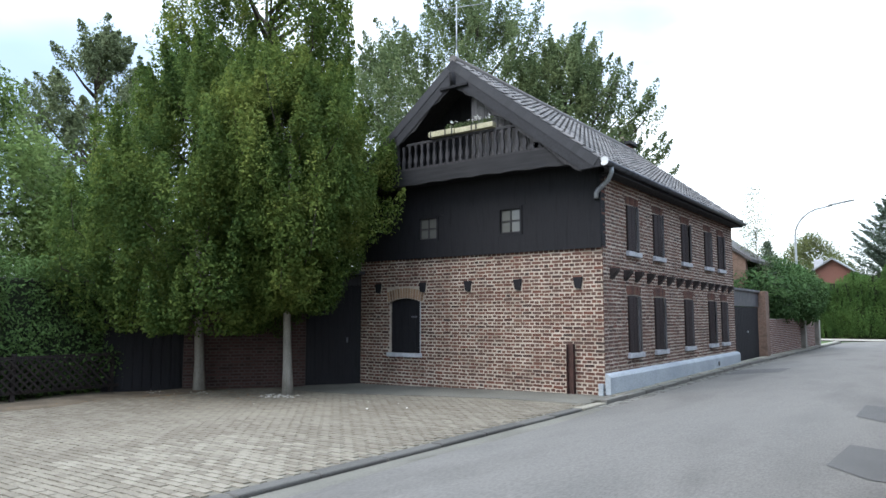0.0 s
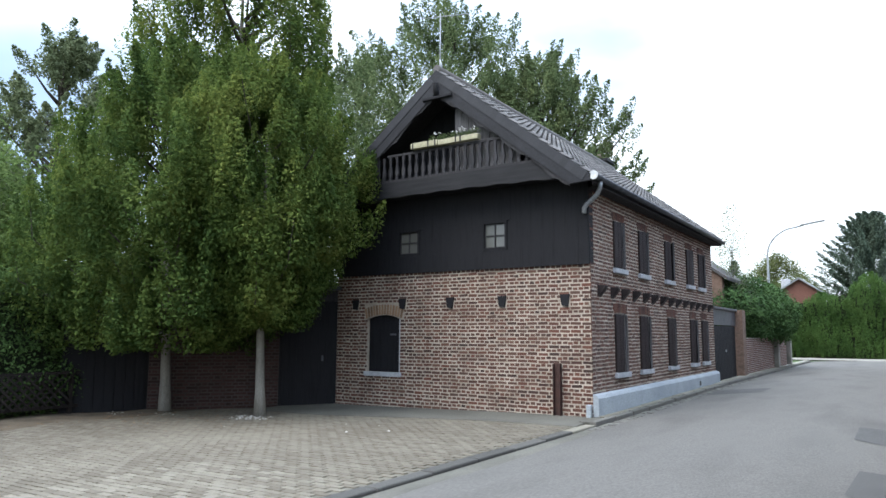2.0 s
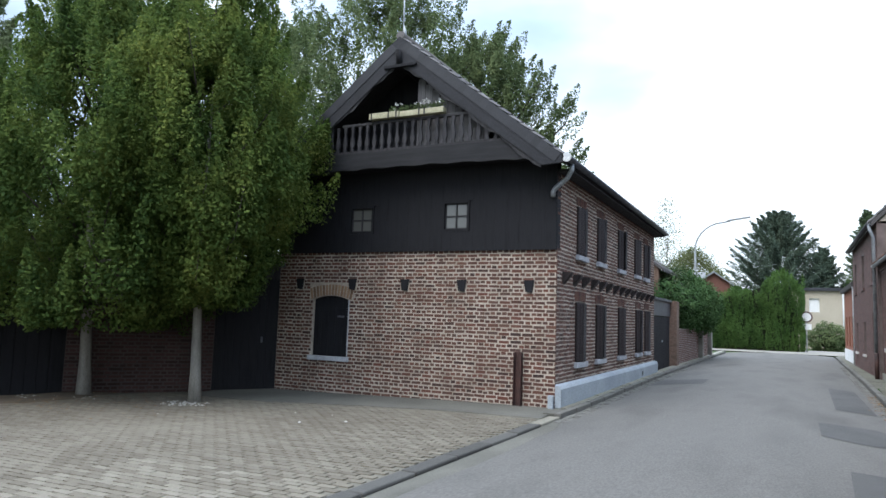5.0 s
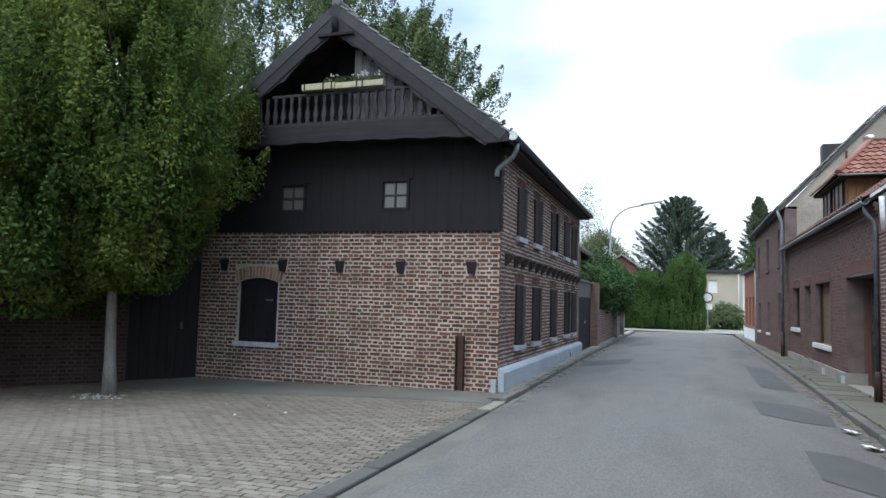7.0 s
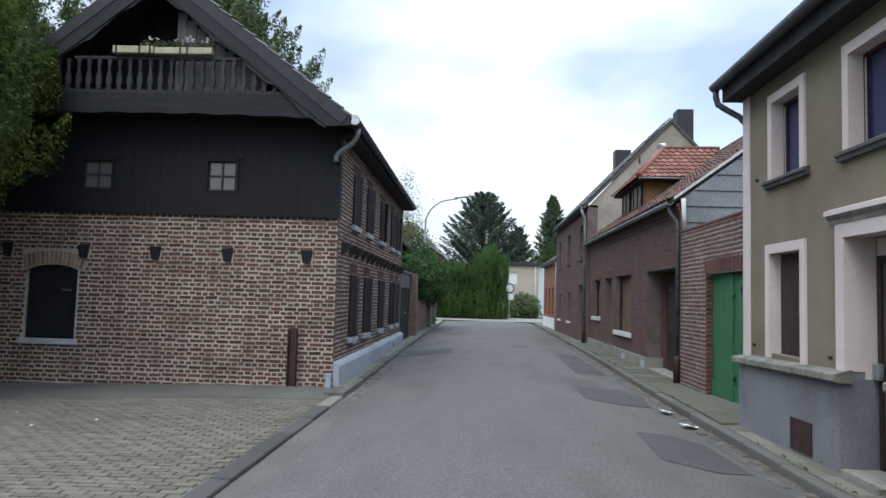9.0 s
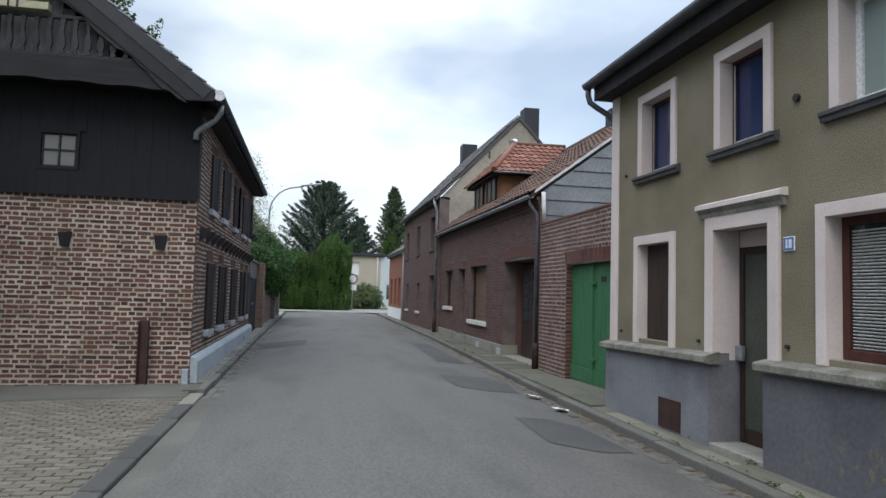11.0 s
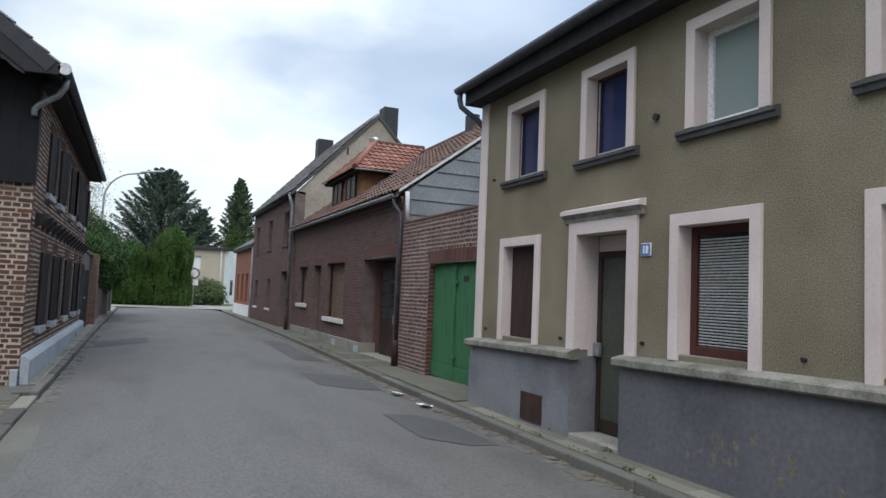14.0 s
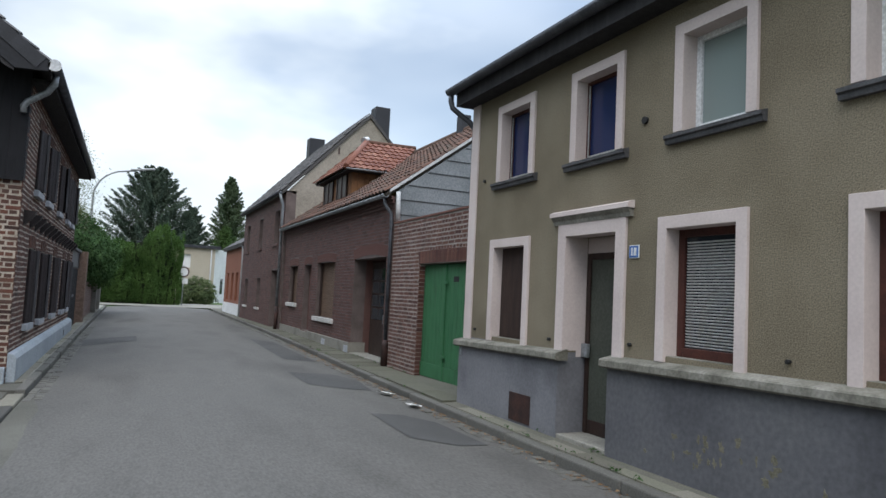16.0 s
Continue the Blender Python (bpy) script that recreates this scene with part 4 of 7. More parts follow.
for i in range(9):
    part("loggia_board", box(x + i * 0.17, x + i * 0.17 + 0.162, 12.36, 12.40, 4.86, 6.42 - 0.135 * i, 0.005), M_GREYWOOD, farm)
balcony = part("balcony", box(-10.25, -6.35, RY0 + 0.045, RY0 + 0.10, 4.93, 4.985, 0.008), M_TAR2, farm, "dark wooden balcony with turned flat balusters")
part("handrail", box(-9.95, -7.02, RY0 + 0.035, RY0 + 0.115, 5.50, 5.555, 0.01), M_TAR2, balcony)
bal_profile = [(0.050, 0.0), (0.050, 0.04), (0.030, 0.06), (0.060, 0.11), (0.066, 0.17), (0.046, 0.25), (0.026, 0.33), (0.024, 0.38), (0.042, 0.41), (0.030, 0.44), (0.050, 0.48), (0.050, 0.525)]
x = -10.22
while x < -6.3:
    lim = RZ - wid / 0.785 - slope * abs(x - RX) - 0.02
    h = min(5.505, lim + 0.1) - 4.98
    if h > 0.1:
        k = min(1.0, h / 0.525)
        pr = [(w, z) for w, z in bal_profile if z <= h + 0.01]
        pr = [(w * 0.74, z) for w, z in pr]
        poly = [(x + w, 4.98 + z) for w, z in pr] + [(x - w, 4.98 + z) for w, z in reversed(pr)]
        part("baluster", prism(poly, RY0 + 0.04, RY0 + 0.085, lambda a, b, d: (a, d, b)), M_BALUSTER, balcony)
    x += 0.178
# brackets under the apex
br = part("apex_bracket", tube([(RX + 0.02, RY0 + 0.9, 6.62), (RX + 0.02, RY0 - 0.02, 6.72), (RX + 0.02, RY0 - 0.1, 6.95)], [0.07, 0.075, 0.06], 8), M_TAR, farm, "dark ridge beam end with a cross bracket")
part("cross_bar", box(RX - 0.32, RX + 0.42, RY0 - 0.07, RY0 - 0.02, 6.60, 6.66, 0.008), M_TAR, br)

# eaves gutter and swan-neck pipe at the corner
def half_gutter(p0, p1, r, name, mt, parent, label=""):
    bm = bmesh.new()
    a, b = Vector(p0), Vector(p1)
    t = (b - a).normalized()
    side = Vector((t.y, -t.x, 0))
    rings = []
    for rr, seq in ((r, range(0, 9)), (r * 0.86, range(8, -1, -1))):
        for i in seq:
            an = math.pi * i / 8
            off = side * (math.cos(an) * rr) - Vector((0, 0, math.sin(an) * rr))
            rings.append((bm.verts.new(a + off), bm.verts.new(b + off)))
    n = len(rings)
    for i in range(n):
        j = (i + 1) % n
        bm.faces.new((rings[i][0], rings[j][0], rings[j][1], rings[i][1])).smooth = True
    bm.faces.new([q[0] for q in rings])
    bm.faces.new([q[1] for q in reversed(rings)])
    bmesh.ops.recalc_face_normals(bm, faces=bm.faces)
    return part(name, bm, mt, parent, label)


half_gutter((EX + 0.05, RY0, EZ - 0.03), (EX + 0.05, RY1, EZ - 0.07), 0.075, "gutter", M_ZINC_DARK, farm, "dark zinc eaves gutter")
part("gutter_end", tube([(EX + 0.05, RY0 - 0.02, EZ - 0.05), (EX + 0.05, RY0 + 0.0, EZ - 0.05)], 0.085, 12), M_WHITEPIPE, farm, "pale gutter end cap")
part("downpipe", tube([(EX + 0.04, RY0 + 0.35, EZ - 0.1), (EX + 0.03, RY0 + 0.36, EZ - 0.22), (EX - 0.05, RY0 + 0.40, EZ - 0.34), (SX - 0.02, GY - 0.1, 4.06), (SX - 0.06, GY - 0.09, 4.0), (SX - 0.06, GY - 0.09, 3.9)], 0.045, 10), M_ZINC, farm, "short zinc swan-neck pipe at the eaves")
part("eave_board", box(SX - 0.05, EX + 0.0, GY, RY1 - 0.05, 4.38, 4.43), M_TAR2, farm)

# planter boxes on the balcony rail
planter = thing("planter_box", "long cream planter box with white flowers on the rail", "planter")
part("trough", box(-9.25, -8.55, RY0 - 0.05, RY0 + 0.10, 5.585, 5.71, 0.012), M_PLANTER, planter)
part("trough", box(-8.53, -7.55, RY0 - 0.05, RY0 + 0.10, 5.575, 5.69, 0.012), M_PLANTER, planter)
for u in (-9.2, -8.8, -8.62, -8.1, -7.98):
    part("strap", box(u, u + 0.03, RY0 - 0.056, RY0 - 0.048, 5.57, 5.71), M_STRAP, planter)


# ---------------------------------------------------------------- yard side: garden door, wall, fence
def line_frame(a, b):
    return wall_frame(a, (b[0] - a[0], b[1] - a[1])), math.hypot(b[0] - a[0], b[1] - a[1])


FD, LD = line_frame((-12.62, 11.62), (-11.86, 12.62))
garden_door = thing("garden_door", "tall dark boarded garden door beside the gable", "door")
part("door_leaf", frame_box(FD, -0.12, LD + 0.12, -0.12, 2.35, -0.06, -0.02), M_TAR, garden_door)
for i in range(7):
    part("board", frame_box(FD, 0.02 + i * 0.175, 0.188 + i * 0.175, -0.1, 2.33, -0.02, -0.004, 0.004), M_TAR, garden_door)
part("lintel", frame_box(FD, -0.1, LD + 0.05, 2.35, 2.62, -0.1, 0.02, 0.01), M_TAR2, garden_door)
part("handle", frame_box(FD, 0.95, 0.99, 0.95, 1.08, -0.004, 0.03, 0.006), M_ZINC_DARK, garden_door)
part("canopy", frame_box(FD, -0.2, LD + 0.1, 2.62, 2.70, -0.3, 0.25, 0.01), M_SLATE, garden_door)
FY, LY = line_frame((-14.35, 9.40), (-12.64, 11.60))
yard_wall = thing("garden_wall", "old red brick garden wall, coloured dark for tree shade", "wall", kind="structure")
yard_core = part("wall_core", panel(FY, 0, LY, -0.3, 2.5, 0.24, []), M_SHADEMORTAR, yard_wall)
part("coping", frame_box(FY, -0.03, LY + 0.03, 2.5, 2.58, -0.28, 0.04, 0.012), M_CONCRETE, yard_wall)
FE, LE = line_frame((-14.9, 8.25), (-14.38, 9.36))
back_gate = thing("yard_gate", "dark closed wooden yard gate under the trees", "gate")
part("gate_leaf", frame_box(FE, -0.4, LE + 0.15, -0.1, 2.1, -0.06, -0.02), M_TAR, back_gate)
for i in range(6):
    part("board", frame_box(FE, 0.02 + i * 0.2, 0.21 + i * 0.2, -0.08, 2.08, -0.02, 0.0, 0.005), M_TAR, back_gate)
FF, LF = line_frame((-14.75, -2.0), (-14.95, 8.2))
fence = thing("lattice_fence", "low dark wooden lattice fence before the hedge", "fence")
for i in range(6):
    part("post", frame_box(FF, i * 2.0, i * 2.0 + 0.08, -0.2, 0.85, -0.04, 0.04, 0.006), M_FENCE, fence)
for zr in (0.06, 0.74):
    part("rail", frame_box(FF, 0, LF, zr, zr + 0.06, 0.02, 0.05, 0.005), M_FENCE, fence)
for k, sg in ((0, 1), (1, -1)):
    u = 5.0
    while u < LF - 0.4:
        bm = box(-0.02, 0.02, -0.008, 0.008, -0.45, 0.45, 0.003)
        bm.transform(FF @ Matrix.Translation((u, 0.06 + 0.02 * k, 0.42)) @ Matrix.Rotation(sg * radians(45), 4, "Y"))
        part("slat", bm, M_FENCE, fence)
        u += 0.17

# ---------------------------------------------------------------- number-plate house with olive render
rh = thing("rendered_house", "two-storey house with olive roughcast and pink window surrounds", "house")
HX, HY0, HY1 = 0.40, 2.95, 10.03
FH = wall_frame((HX, 0), (0, -1))


def win17(y1, y0, z0, z1):
    return (-y1, -y0, z0, z1)


GW = [win17(9.238, 8.462, 1.10, 2.26), win17(6.04, 5.254, 1.155, 2.29), win17(4.22, 3.43, 1.175, 2.29)]
UW = [win17(9.155, 8.445, 3.125, 4.03), win17(7.478, 6.787, 3.125, 4.02), win17(5.88, 5.18, 3.14, 4.015), win17(4.215, 3.50, 3.14, 4.015)]
DR = win17(7.595, 6.736, 0.16, 2.31)
render_wall = part("wall", panel(FH, -HY1, -HY0, 1.05, 4.75, 0.4, GW + UW + [(DR[0], DR[1], 0.16, 2.31)]), M_ROUGHCAST, rh, "olive roughcast rendered wall")
part("end_wall", box(HX + 0.41, 7.0, HY1 - 0.3, HY1 - 0.002, -0.2, 4.75), M_ROUGHCAST, rh)
part("end_wall", box(HX + 0.41, 7.0, HY0 + 0.002, HY0 + 0.3, -0.2, 4.75), M_ROUGHCAST, rh)
part("socle", panel(FH, -HY1, -HY0, -0.3, 1.05, 0.38, [(DR[0], DR[1], 0.16, 1.06)]), M_GREYPAINT, rh)
for a, b, mt in ((-HY1, DR[0] + 0.005, M_GREYPAINT), (DR[1] - 0.005, -HY0, M_SOCLE_DARK)):
    u0, u1 = a - (0.06 if a == -HY1 else 0.05), b + 0.05
    lz = lambda u: 1.0 + 0.0185 * (u + 10.09)
    bm = prism([(a, -0.2), (b, -0.2), (b, lz(b) - 0.08), (a, lz(a) - 0.08)], 0.004, 0.075, lambda p, q, d: tuple(FH @ Vector((p, d, q))))
    part("socle_face", bm, mt, rh, "blue-grey painted socle")
    bm = prism([(-0.02, -0.02), (-0.02, 0.035), (0.13, 0.0), (0.142, -0.012), (0.142, -0.068), (0.125, -0.085), (-0.02, -0.085)], u0, u1, lambda p, q, d: tuple(FH @ Vector((d, p, lz(d) + q))))
    part("ledge", bm, M_LEDGE, rh, "weathered stone ledge above the socle")
part("door_step", frame_box(FH, DR[0] + 0.005, DR[1] - 0.005, -0.1, 0.19, -0.36, 0.07, 0.012), M_CONCRETE, rh)
part("socle_return", frame_box(FH, DR[0] + 0.001, DR[0] + 0.012, 0.19, 1.0, -0.25, 0.06), M_GREYPAINT, rh)
part("corner_band", frame_box(FH, -HY1, -9.82, 1.02, 4.31, 0.0, 0.022, 0.004), M_PINK, rh, "pale pink corner band")
part("floor_hatch", frame_box(FH, -8.573, -8.106, 0.17, 0.496, 0.076, 0.09, 0.004), M_IRON, rh, "rusty iron hatch in the socle")
part("socle_tag", frame_box(FH, -9.98, -9.92, 0.80, 0.90, 0.076, 0.084, 0.003), M_ZINC, rh)
for y, z, r in ((9.60, 3.19, 0.02), (6.37, 3.34, 0.035), (7.87, 1.17, 0.018), (6.50, 1.22, 0.018), (9.7, 1.17, 0.018), (4.78, 1.24, 0.018)):
    part("wall_hole", tube([(HX - 0.03, y, z), (HX + 0.01, y, z)], r, 10), M_STRAP, rh, "small dark pipe stub in the wall")


def surround(o, w, parent, bottom=True):
    """Painted flat surround with its reveals."""
    a, b, c, d = o
    part("surround", frame_box(FH, a - w, a + 0.006, c, d + w, -0.165, 0.03, 0.004), M_PINK, parent)
    part("surround", frame_box(FH, b - 0.006, b + w, c, d + w, -0.165, 0.03, 0.004), M_PINK, parent)
    part("surround", frame_box(FH, a + 0.001, b - 0.001, d - 0.006, d + w - 0.001, -0.165, 0.029, 0.004), M_PINK, parent)


def win_parts(o, frame_mat, pane_mat_, parent, depth=0.17, mull=False, fw=0.055):
    a, b, c, d = o
    for p, q, r, t in ((a, a + fw, c, d), (b - fw, b, c, d), (a + fw, b - fw, d - fw, d), (a + fw, b - fw, c, c + fw + 0.01)):
        part("window_frame", frame_box(FH, p, q, r, t, -depth - 0.05, -depth, 0.006), frame_mat, parent)
    if mull:
        part("window_frame", frame_box(FH, (a + b) / 2 - 0.03, (a + b) / 2 + 0.03, c + fw, d - fw, -depth - 0.05, -depth - 0.003, 0.006), frame_mat, parent)
    return part("pane", frame_box(FH, a + fw, b - fw, c + fw, d - fw, -depth - 0.035, -depth - 0.03), pane_mat_, parent)


for i, o in enumerate(GW):
    win = part("window", frame_box(FH, o[0], o[1], o[2], o[3], -0.39, -0.38), M_BLACK, rh, ("small window with dark blind", "large window with brown frame and lowered slat blind", "window with brown frame")[i])
    surround((o[0], o[1], o[2] - 0.05, o[3]), 0.105, win)
    part("inner_sill", frame_box(FH, o[0] + 0.001, o[1] - 0.001, o[2] - 0.06, o[2] + 0.004, -0.2, -0.004, 0.004), M_LEDGE, win)
    if i == 0:
        part("roller_blind", frame_box(FH, o[0] + 0.02, o[1] - 0.02, o[2] + 0.01, o[3], -0.125, -0.105), M_BROWNDOOR, win)
    else:
        win_parts(o, M_FRAME_BROWN, M_PANE, win, 0.125, False, 0.075)
        n = 36
        for k in range(n):
            z = o[2] + 0.10 + k * (o[3] - o[2] - 0.2) / n
            bm = box(o[0] + 0.09, o[1] - 0.085, -0.008, 0.008, 0.0, 0.003)
            bm.transform(FH @ Matrix.Translation((0, -0.147, z)) @ Matrix.Rotation(radians(40), 4, "X"))
            part("blind_slat", bm, M_WHITEWALL, win)
for i, o in enumerate(UW):
    win = part("window", frame_box(FH, o[0], o[1], o[2], o[3], -0.39, -0.38), M_BLACK, rh, ("window with brown frame and blue blind", "window with brown frame and blue blind", "window with white frame and pale curtain", "window with white frame")[i])
    surround(o, 0.102, win)
    if i < 2:
        win_parts(o, M_FRAME_BROWN, M_PANE_BLUE, win, 0.115, False, 0.04)
        part("white_bead", frame_box(FH, o[0] + 0.042, o[0] + 0.054, o[2] + 0.05, o[3] - 0.05, -0.12, -0.108), M_FRAME_WHITE, win)
        part("white_bead", frame_box(FH, o[0] + 0.05, o[1] - 0.04, o[2] + 0.046, o[2] + 0.062, -0.12, -0.108), M_FRAME_WHITE, win)
    else:
        win_parts(o, M_FRAME_PVC, M_PANE_CURTAIN, win, 0.13, False, 0.06)
    bm = prism([(0.0, 0.0), (0.045, 0.0), (0.05, 0.02), (0.05, 0.04), (0.07, 0.05), (0.07, 0.08), (0.0, 0.10)], o[0] - 0.18, o[1] + 0.18, lambda a, b, d, o=o: tuple(FH @ Vector((d, a, o[2] - 0.10 + b))))
    part("window_sill", bm, M_DARKSILL, win, "dark grey profiled sill")
door = part("front_door", frame_box(FH, DR[0] + 0.07, DR[1] - 0.02, 0.19, 2.12, -0.34, -0.29, 0.006), M_DOOR, rh, "plain olive-grey front door set back in its reveal")
surround((DR[0], DR[1], 1.066, DR[3]), 0.145, door, False)
for a, b, c, d in ((DR[0] + 0.012, DR[0] + 0.07, 0.19, 2.14), (DR[1] - 0.06, DR[1] - 0.0, 0.19, 2.14), (DR[0] + 0.07, DR[1] - 0.06, 2.07, 2.14)):
    part("door_frame", frame_box(FH, a, b, c, d, -0.36, -0.27, 0.005), M_BROWNDOOR, door)
part("door_head", frame_box(FH, DR[0] + 0.008, DR[1] - 0.008, 2.14, 2.309, -0.37, -0.275, 0.004), M_PINK, door, "plastered head above the door")
part("kick_plate", frame_box(FH, DR[0] + 0.08, DR[1] - 0.065, 0.20, 0.34, -0.29, -0.28, 0.004), M_BROWNDOOR, door)
part("letter_box", frame_box(FH, DR[0] + 0.012, DR[0] + 0.11, 1.0, 1.15, -0.27, -0.215, 0.01), M_ZINC, door)
part("door_handle", frame_box(FH, DR[1] - 0.33, DR[1] - 0.30, 0.93, 1.10, -0.29, -0.255, 0.008), M_IRON, door)
part("reveal", frame_box(FH, DR[0] + 0.001, DR[0] + 0.006, 1.0, 2.31, -0.27, -0.16), M_PINK, door)
bm = prism([(0.0, 0.075), (0.085, 0.08), (0.085, 0.125), (0.02, 0.15), (0.0, 0.15)], DR[0] - 0.24, DR[1] + 0.24, lambda a, b, d: tuple(FH @ Vector((d, a, 2.445 + b))))
hood = part("door_hood", bm, M_PINK, rh, "moulded hood over the front door")
bm = prism([(0.0, 0.0), (0.035, 0.0), (0.045, 0.04), (0.068, 0.065), (0.075, 0.083), (0.0, 0.083)], DR[0] - 0.225, DR[1] + 0.225, lambda a, b, d: tuple(FH @ Vector((d, a, 2.44 + b))))
part("hood_moulding", bm, M_LEDGE, hood, "grey stone moulding")
plate = part("number_plate", frame_box(FH, -6.545, -6.405, 2.035, 2.16, 0.004, 0.014, 0.004), M_WHITEWALL, rh, "small blue enamel plate with white bars")
part("plate_field", frame_box(FH, -6.537, -6.413, 2.043, 2.152, 0.0145, 0.017), M_SIGNBLUE, plate)
part("plate_bar", frame_box(FH, -6.51, -6.488, 2.06, 2.135, 0.0172, 0.019), M_WHITEWALL, plate)
part("plate_bar", frame_box(FH, -6.472, -6.435, 2.06, 2.135, 0.0172, 0.019), M_WHITEWALL, plate)
# eaves
part("eave_soffit", box(0.175, HX + 0.1, HY0 - 0.1, HY1 + 0.10, 4.315, 4.36, 0.004), M_TAR2, rh, "dark boarded eaves")
part("fascia", box(0.15, 0.175, HY0 - 0.1, HY1 + 0.10, 4.31, 4.56, 0.004), M_TAR2, rh)
half_gutter((0.085, HY1 + 0.20, 4.555), (0.085, HY0 - 0.2, 4.56), 0.08, "gutter", M_ZINC_DARK, rh, "dark zinc eaves gutter")
part("downpipe", tube([(0.085, HY1 + 0.15, 4.50), (0.085, HY1 + 0.15, 4.40), (0.11, HY1 + 0.14, 4.30), (0.20, HY1 + 0.10, 4.22), (HX - 0.04, HY1 + 0.07, 4.12), (HX + 0.05, HY1 + 0.06, 4.0), (HX + 0.05, HY1 + 0.06, 0.2)], 0.04, 10), M_ZINC_DARK, rh)
bm = prism([(0.10, 4.57), (3.9, 7.54), (3.9, 7.40), (0.17, 4.49)], HY0 - 0.15, HY1 + 0.15, lambda a, b, d: (a, d, b))
part("roof", bm, M_SLATE, rh, "dark slated roof")
bm = prism([(3.9, 7.54), (7.6, 4.6), (7.5, 4.5), (3.9, 7.40)], HY0 - 0.15, HY1 + 0.15, lambda a, b, d: (a, d, b))
part("roof", bm, M_SLATE, rh)
for r in range(4):
    verts, faces = [], []
    for c in range(30):
        y = HY0 - 0.15 + c * (HY1 - HY0 + 0.3) / 30
        q0, q1 = r * 0.24, r * 0.24 + 0.26
        o = len(verts)
        for q, up in ((q0, 0.03), (q1, 0.015)):
            for yy in (y + 0.004, y + 0.225):
                verts.append((0.10 + q * 0.788 - 0.616 * up, yy, 4.57 + q * 0.616 + 0.788 * up))
        faces.append((o, o + 1, o + 3, o + 2))
    tagged(data_part("slate_course", verts, faces, M_SLATE, rh), kind="stuff")

# ---------------------------------------------------------------- garage wall with green gate
AX = 0.85
FA = wall_frame((AX, 0), (0, -1))
gar = thing("garage", "low red brick garage front with a green double gate", "garage")
GG = (-12.90, -10.95, 0.10, 2.16)
gar_wall = part("wall", panel(FA, -14.36, -10.05, -0.2, 3.0, 0.36, [GG]), M_GMORTAR, gar, "red brick wall with grey joints")
part("coping", frame_box(FA, -14.36, -10.05, 3.0, 3.04, -0.38, 0.02, 0.006), M_GBRICK, gar)
part("gate_back", frame_box(FA, GG[0], GG[1], GG[2], GG[3], -0.35, -0.34), M_BLACK, gar)
for a, b in ((GG[0] + 0.01, -11.93), (-11.92, GG[1] - 0.01)):
    lf = part("gate_leaf", frame_box(FA, a, b, GG[2] + 0.06, GG[3] - 0.01, -0.16, -0.11, 0.006), M_GREEN, gar, "green painted wooden gate leaf")
    n = 6
    for i in range(n):
        w = (b - a - 0.04) / n
        part("board", frame_box(FA, a + 0.02 + i * w, a + 0.02 + (i + 1) * w - 0.006, GG[2] + 0.32, GG[3] - 0.03, -0.11, -0.098, 0.003), M_GREEN, lf)
    part("bottom_rail", frame_box(FA, a + 0.01, b - 0.01, GG[2] + 0.07, GG[2] + 0.31, -0.11, -0.085, 0.006), M_GREEN, lf)
part("cover_strip", frame_box(FA, -11.96, -11.89, GG[2] + 0.06, GG[3] - 0.01, -0.11, -0.07, 0.006), M_GREEN, gar)
for z in (0.55, 1.80):
    part("hinge", frame_box(FA, -11.97, -11.80, z, z + 0.045, -0.085, -0.055, 0.004), M_GREEN, gar)
part("gate_sign", frame_box(FA, -11.62, -11.42, 1.84, 1.93, -0.097, -0.09, 0.003), M_TAR2, gar, "small dark sign on the gate")
for k in range(27):
    part("jamb_brick", frame_box(FA, GG[0] - 0.002, GG[0] + 0.012, 0.12 + k * 0.0745, 0.182 + k * 0.0745, -0.105, 0.006, 0.003), M_GBRICK_ONE, gar)
arch_bricks(FA, gar_wall, GG[0] - 0.06, GG[1] + 0.06, GG[3] + 0.0, 0.23, 0.01, M_GBRICK_ONE)
part("flat_roof", box(AX + 0.36, 5.5, 10.05, 14.36, 2.75, 2.9), M_SLATE, gar)

# ---------------------------------------------------------------- single-storey brick house with a dormer
ha = thing("dormer_house", "low dark brick house with tiled roof and dormer", "house")
AY0, AY1 = 14.38, 25.10
DA = (-16.95, -14.72, 0.05, 2.36)
WA = [(-20.45, -18.62, 0.88, 2.36), (-24.15, -22.95, 1.17, 2.34)]
NA = (-22.05, -21.15, 0.40, 2.34)
ha_wall = part("wall", panel(FA, -AY1, -AY0, -0.2, 3.58, 0.3, WA + [DA, NA]), M_DMORTAR, ha, "dark purple-brown brick wall")
part("end_wall", box(AX + 0.3, 6.0, AY0 + 0.001, AY0 + 0.25, 0, 3.5), M_DBRICK, ha)
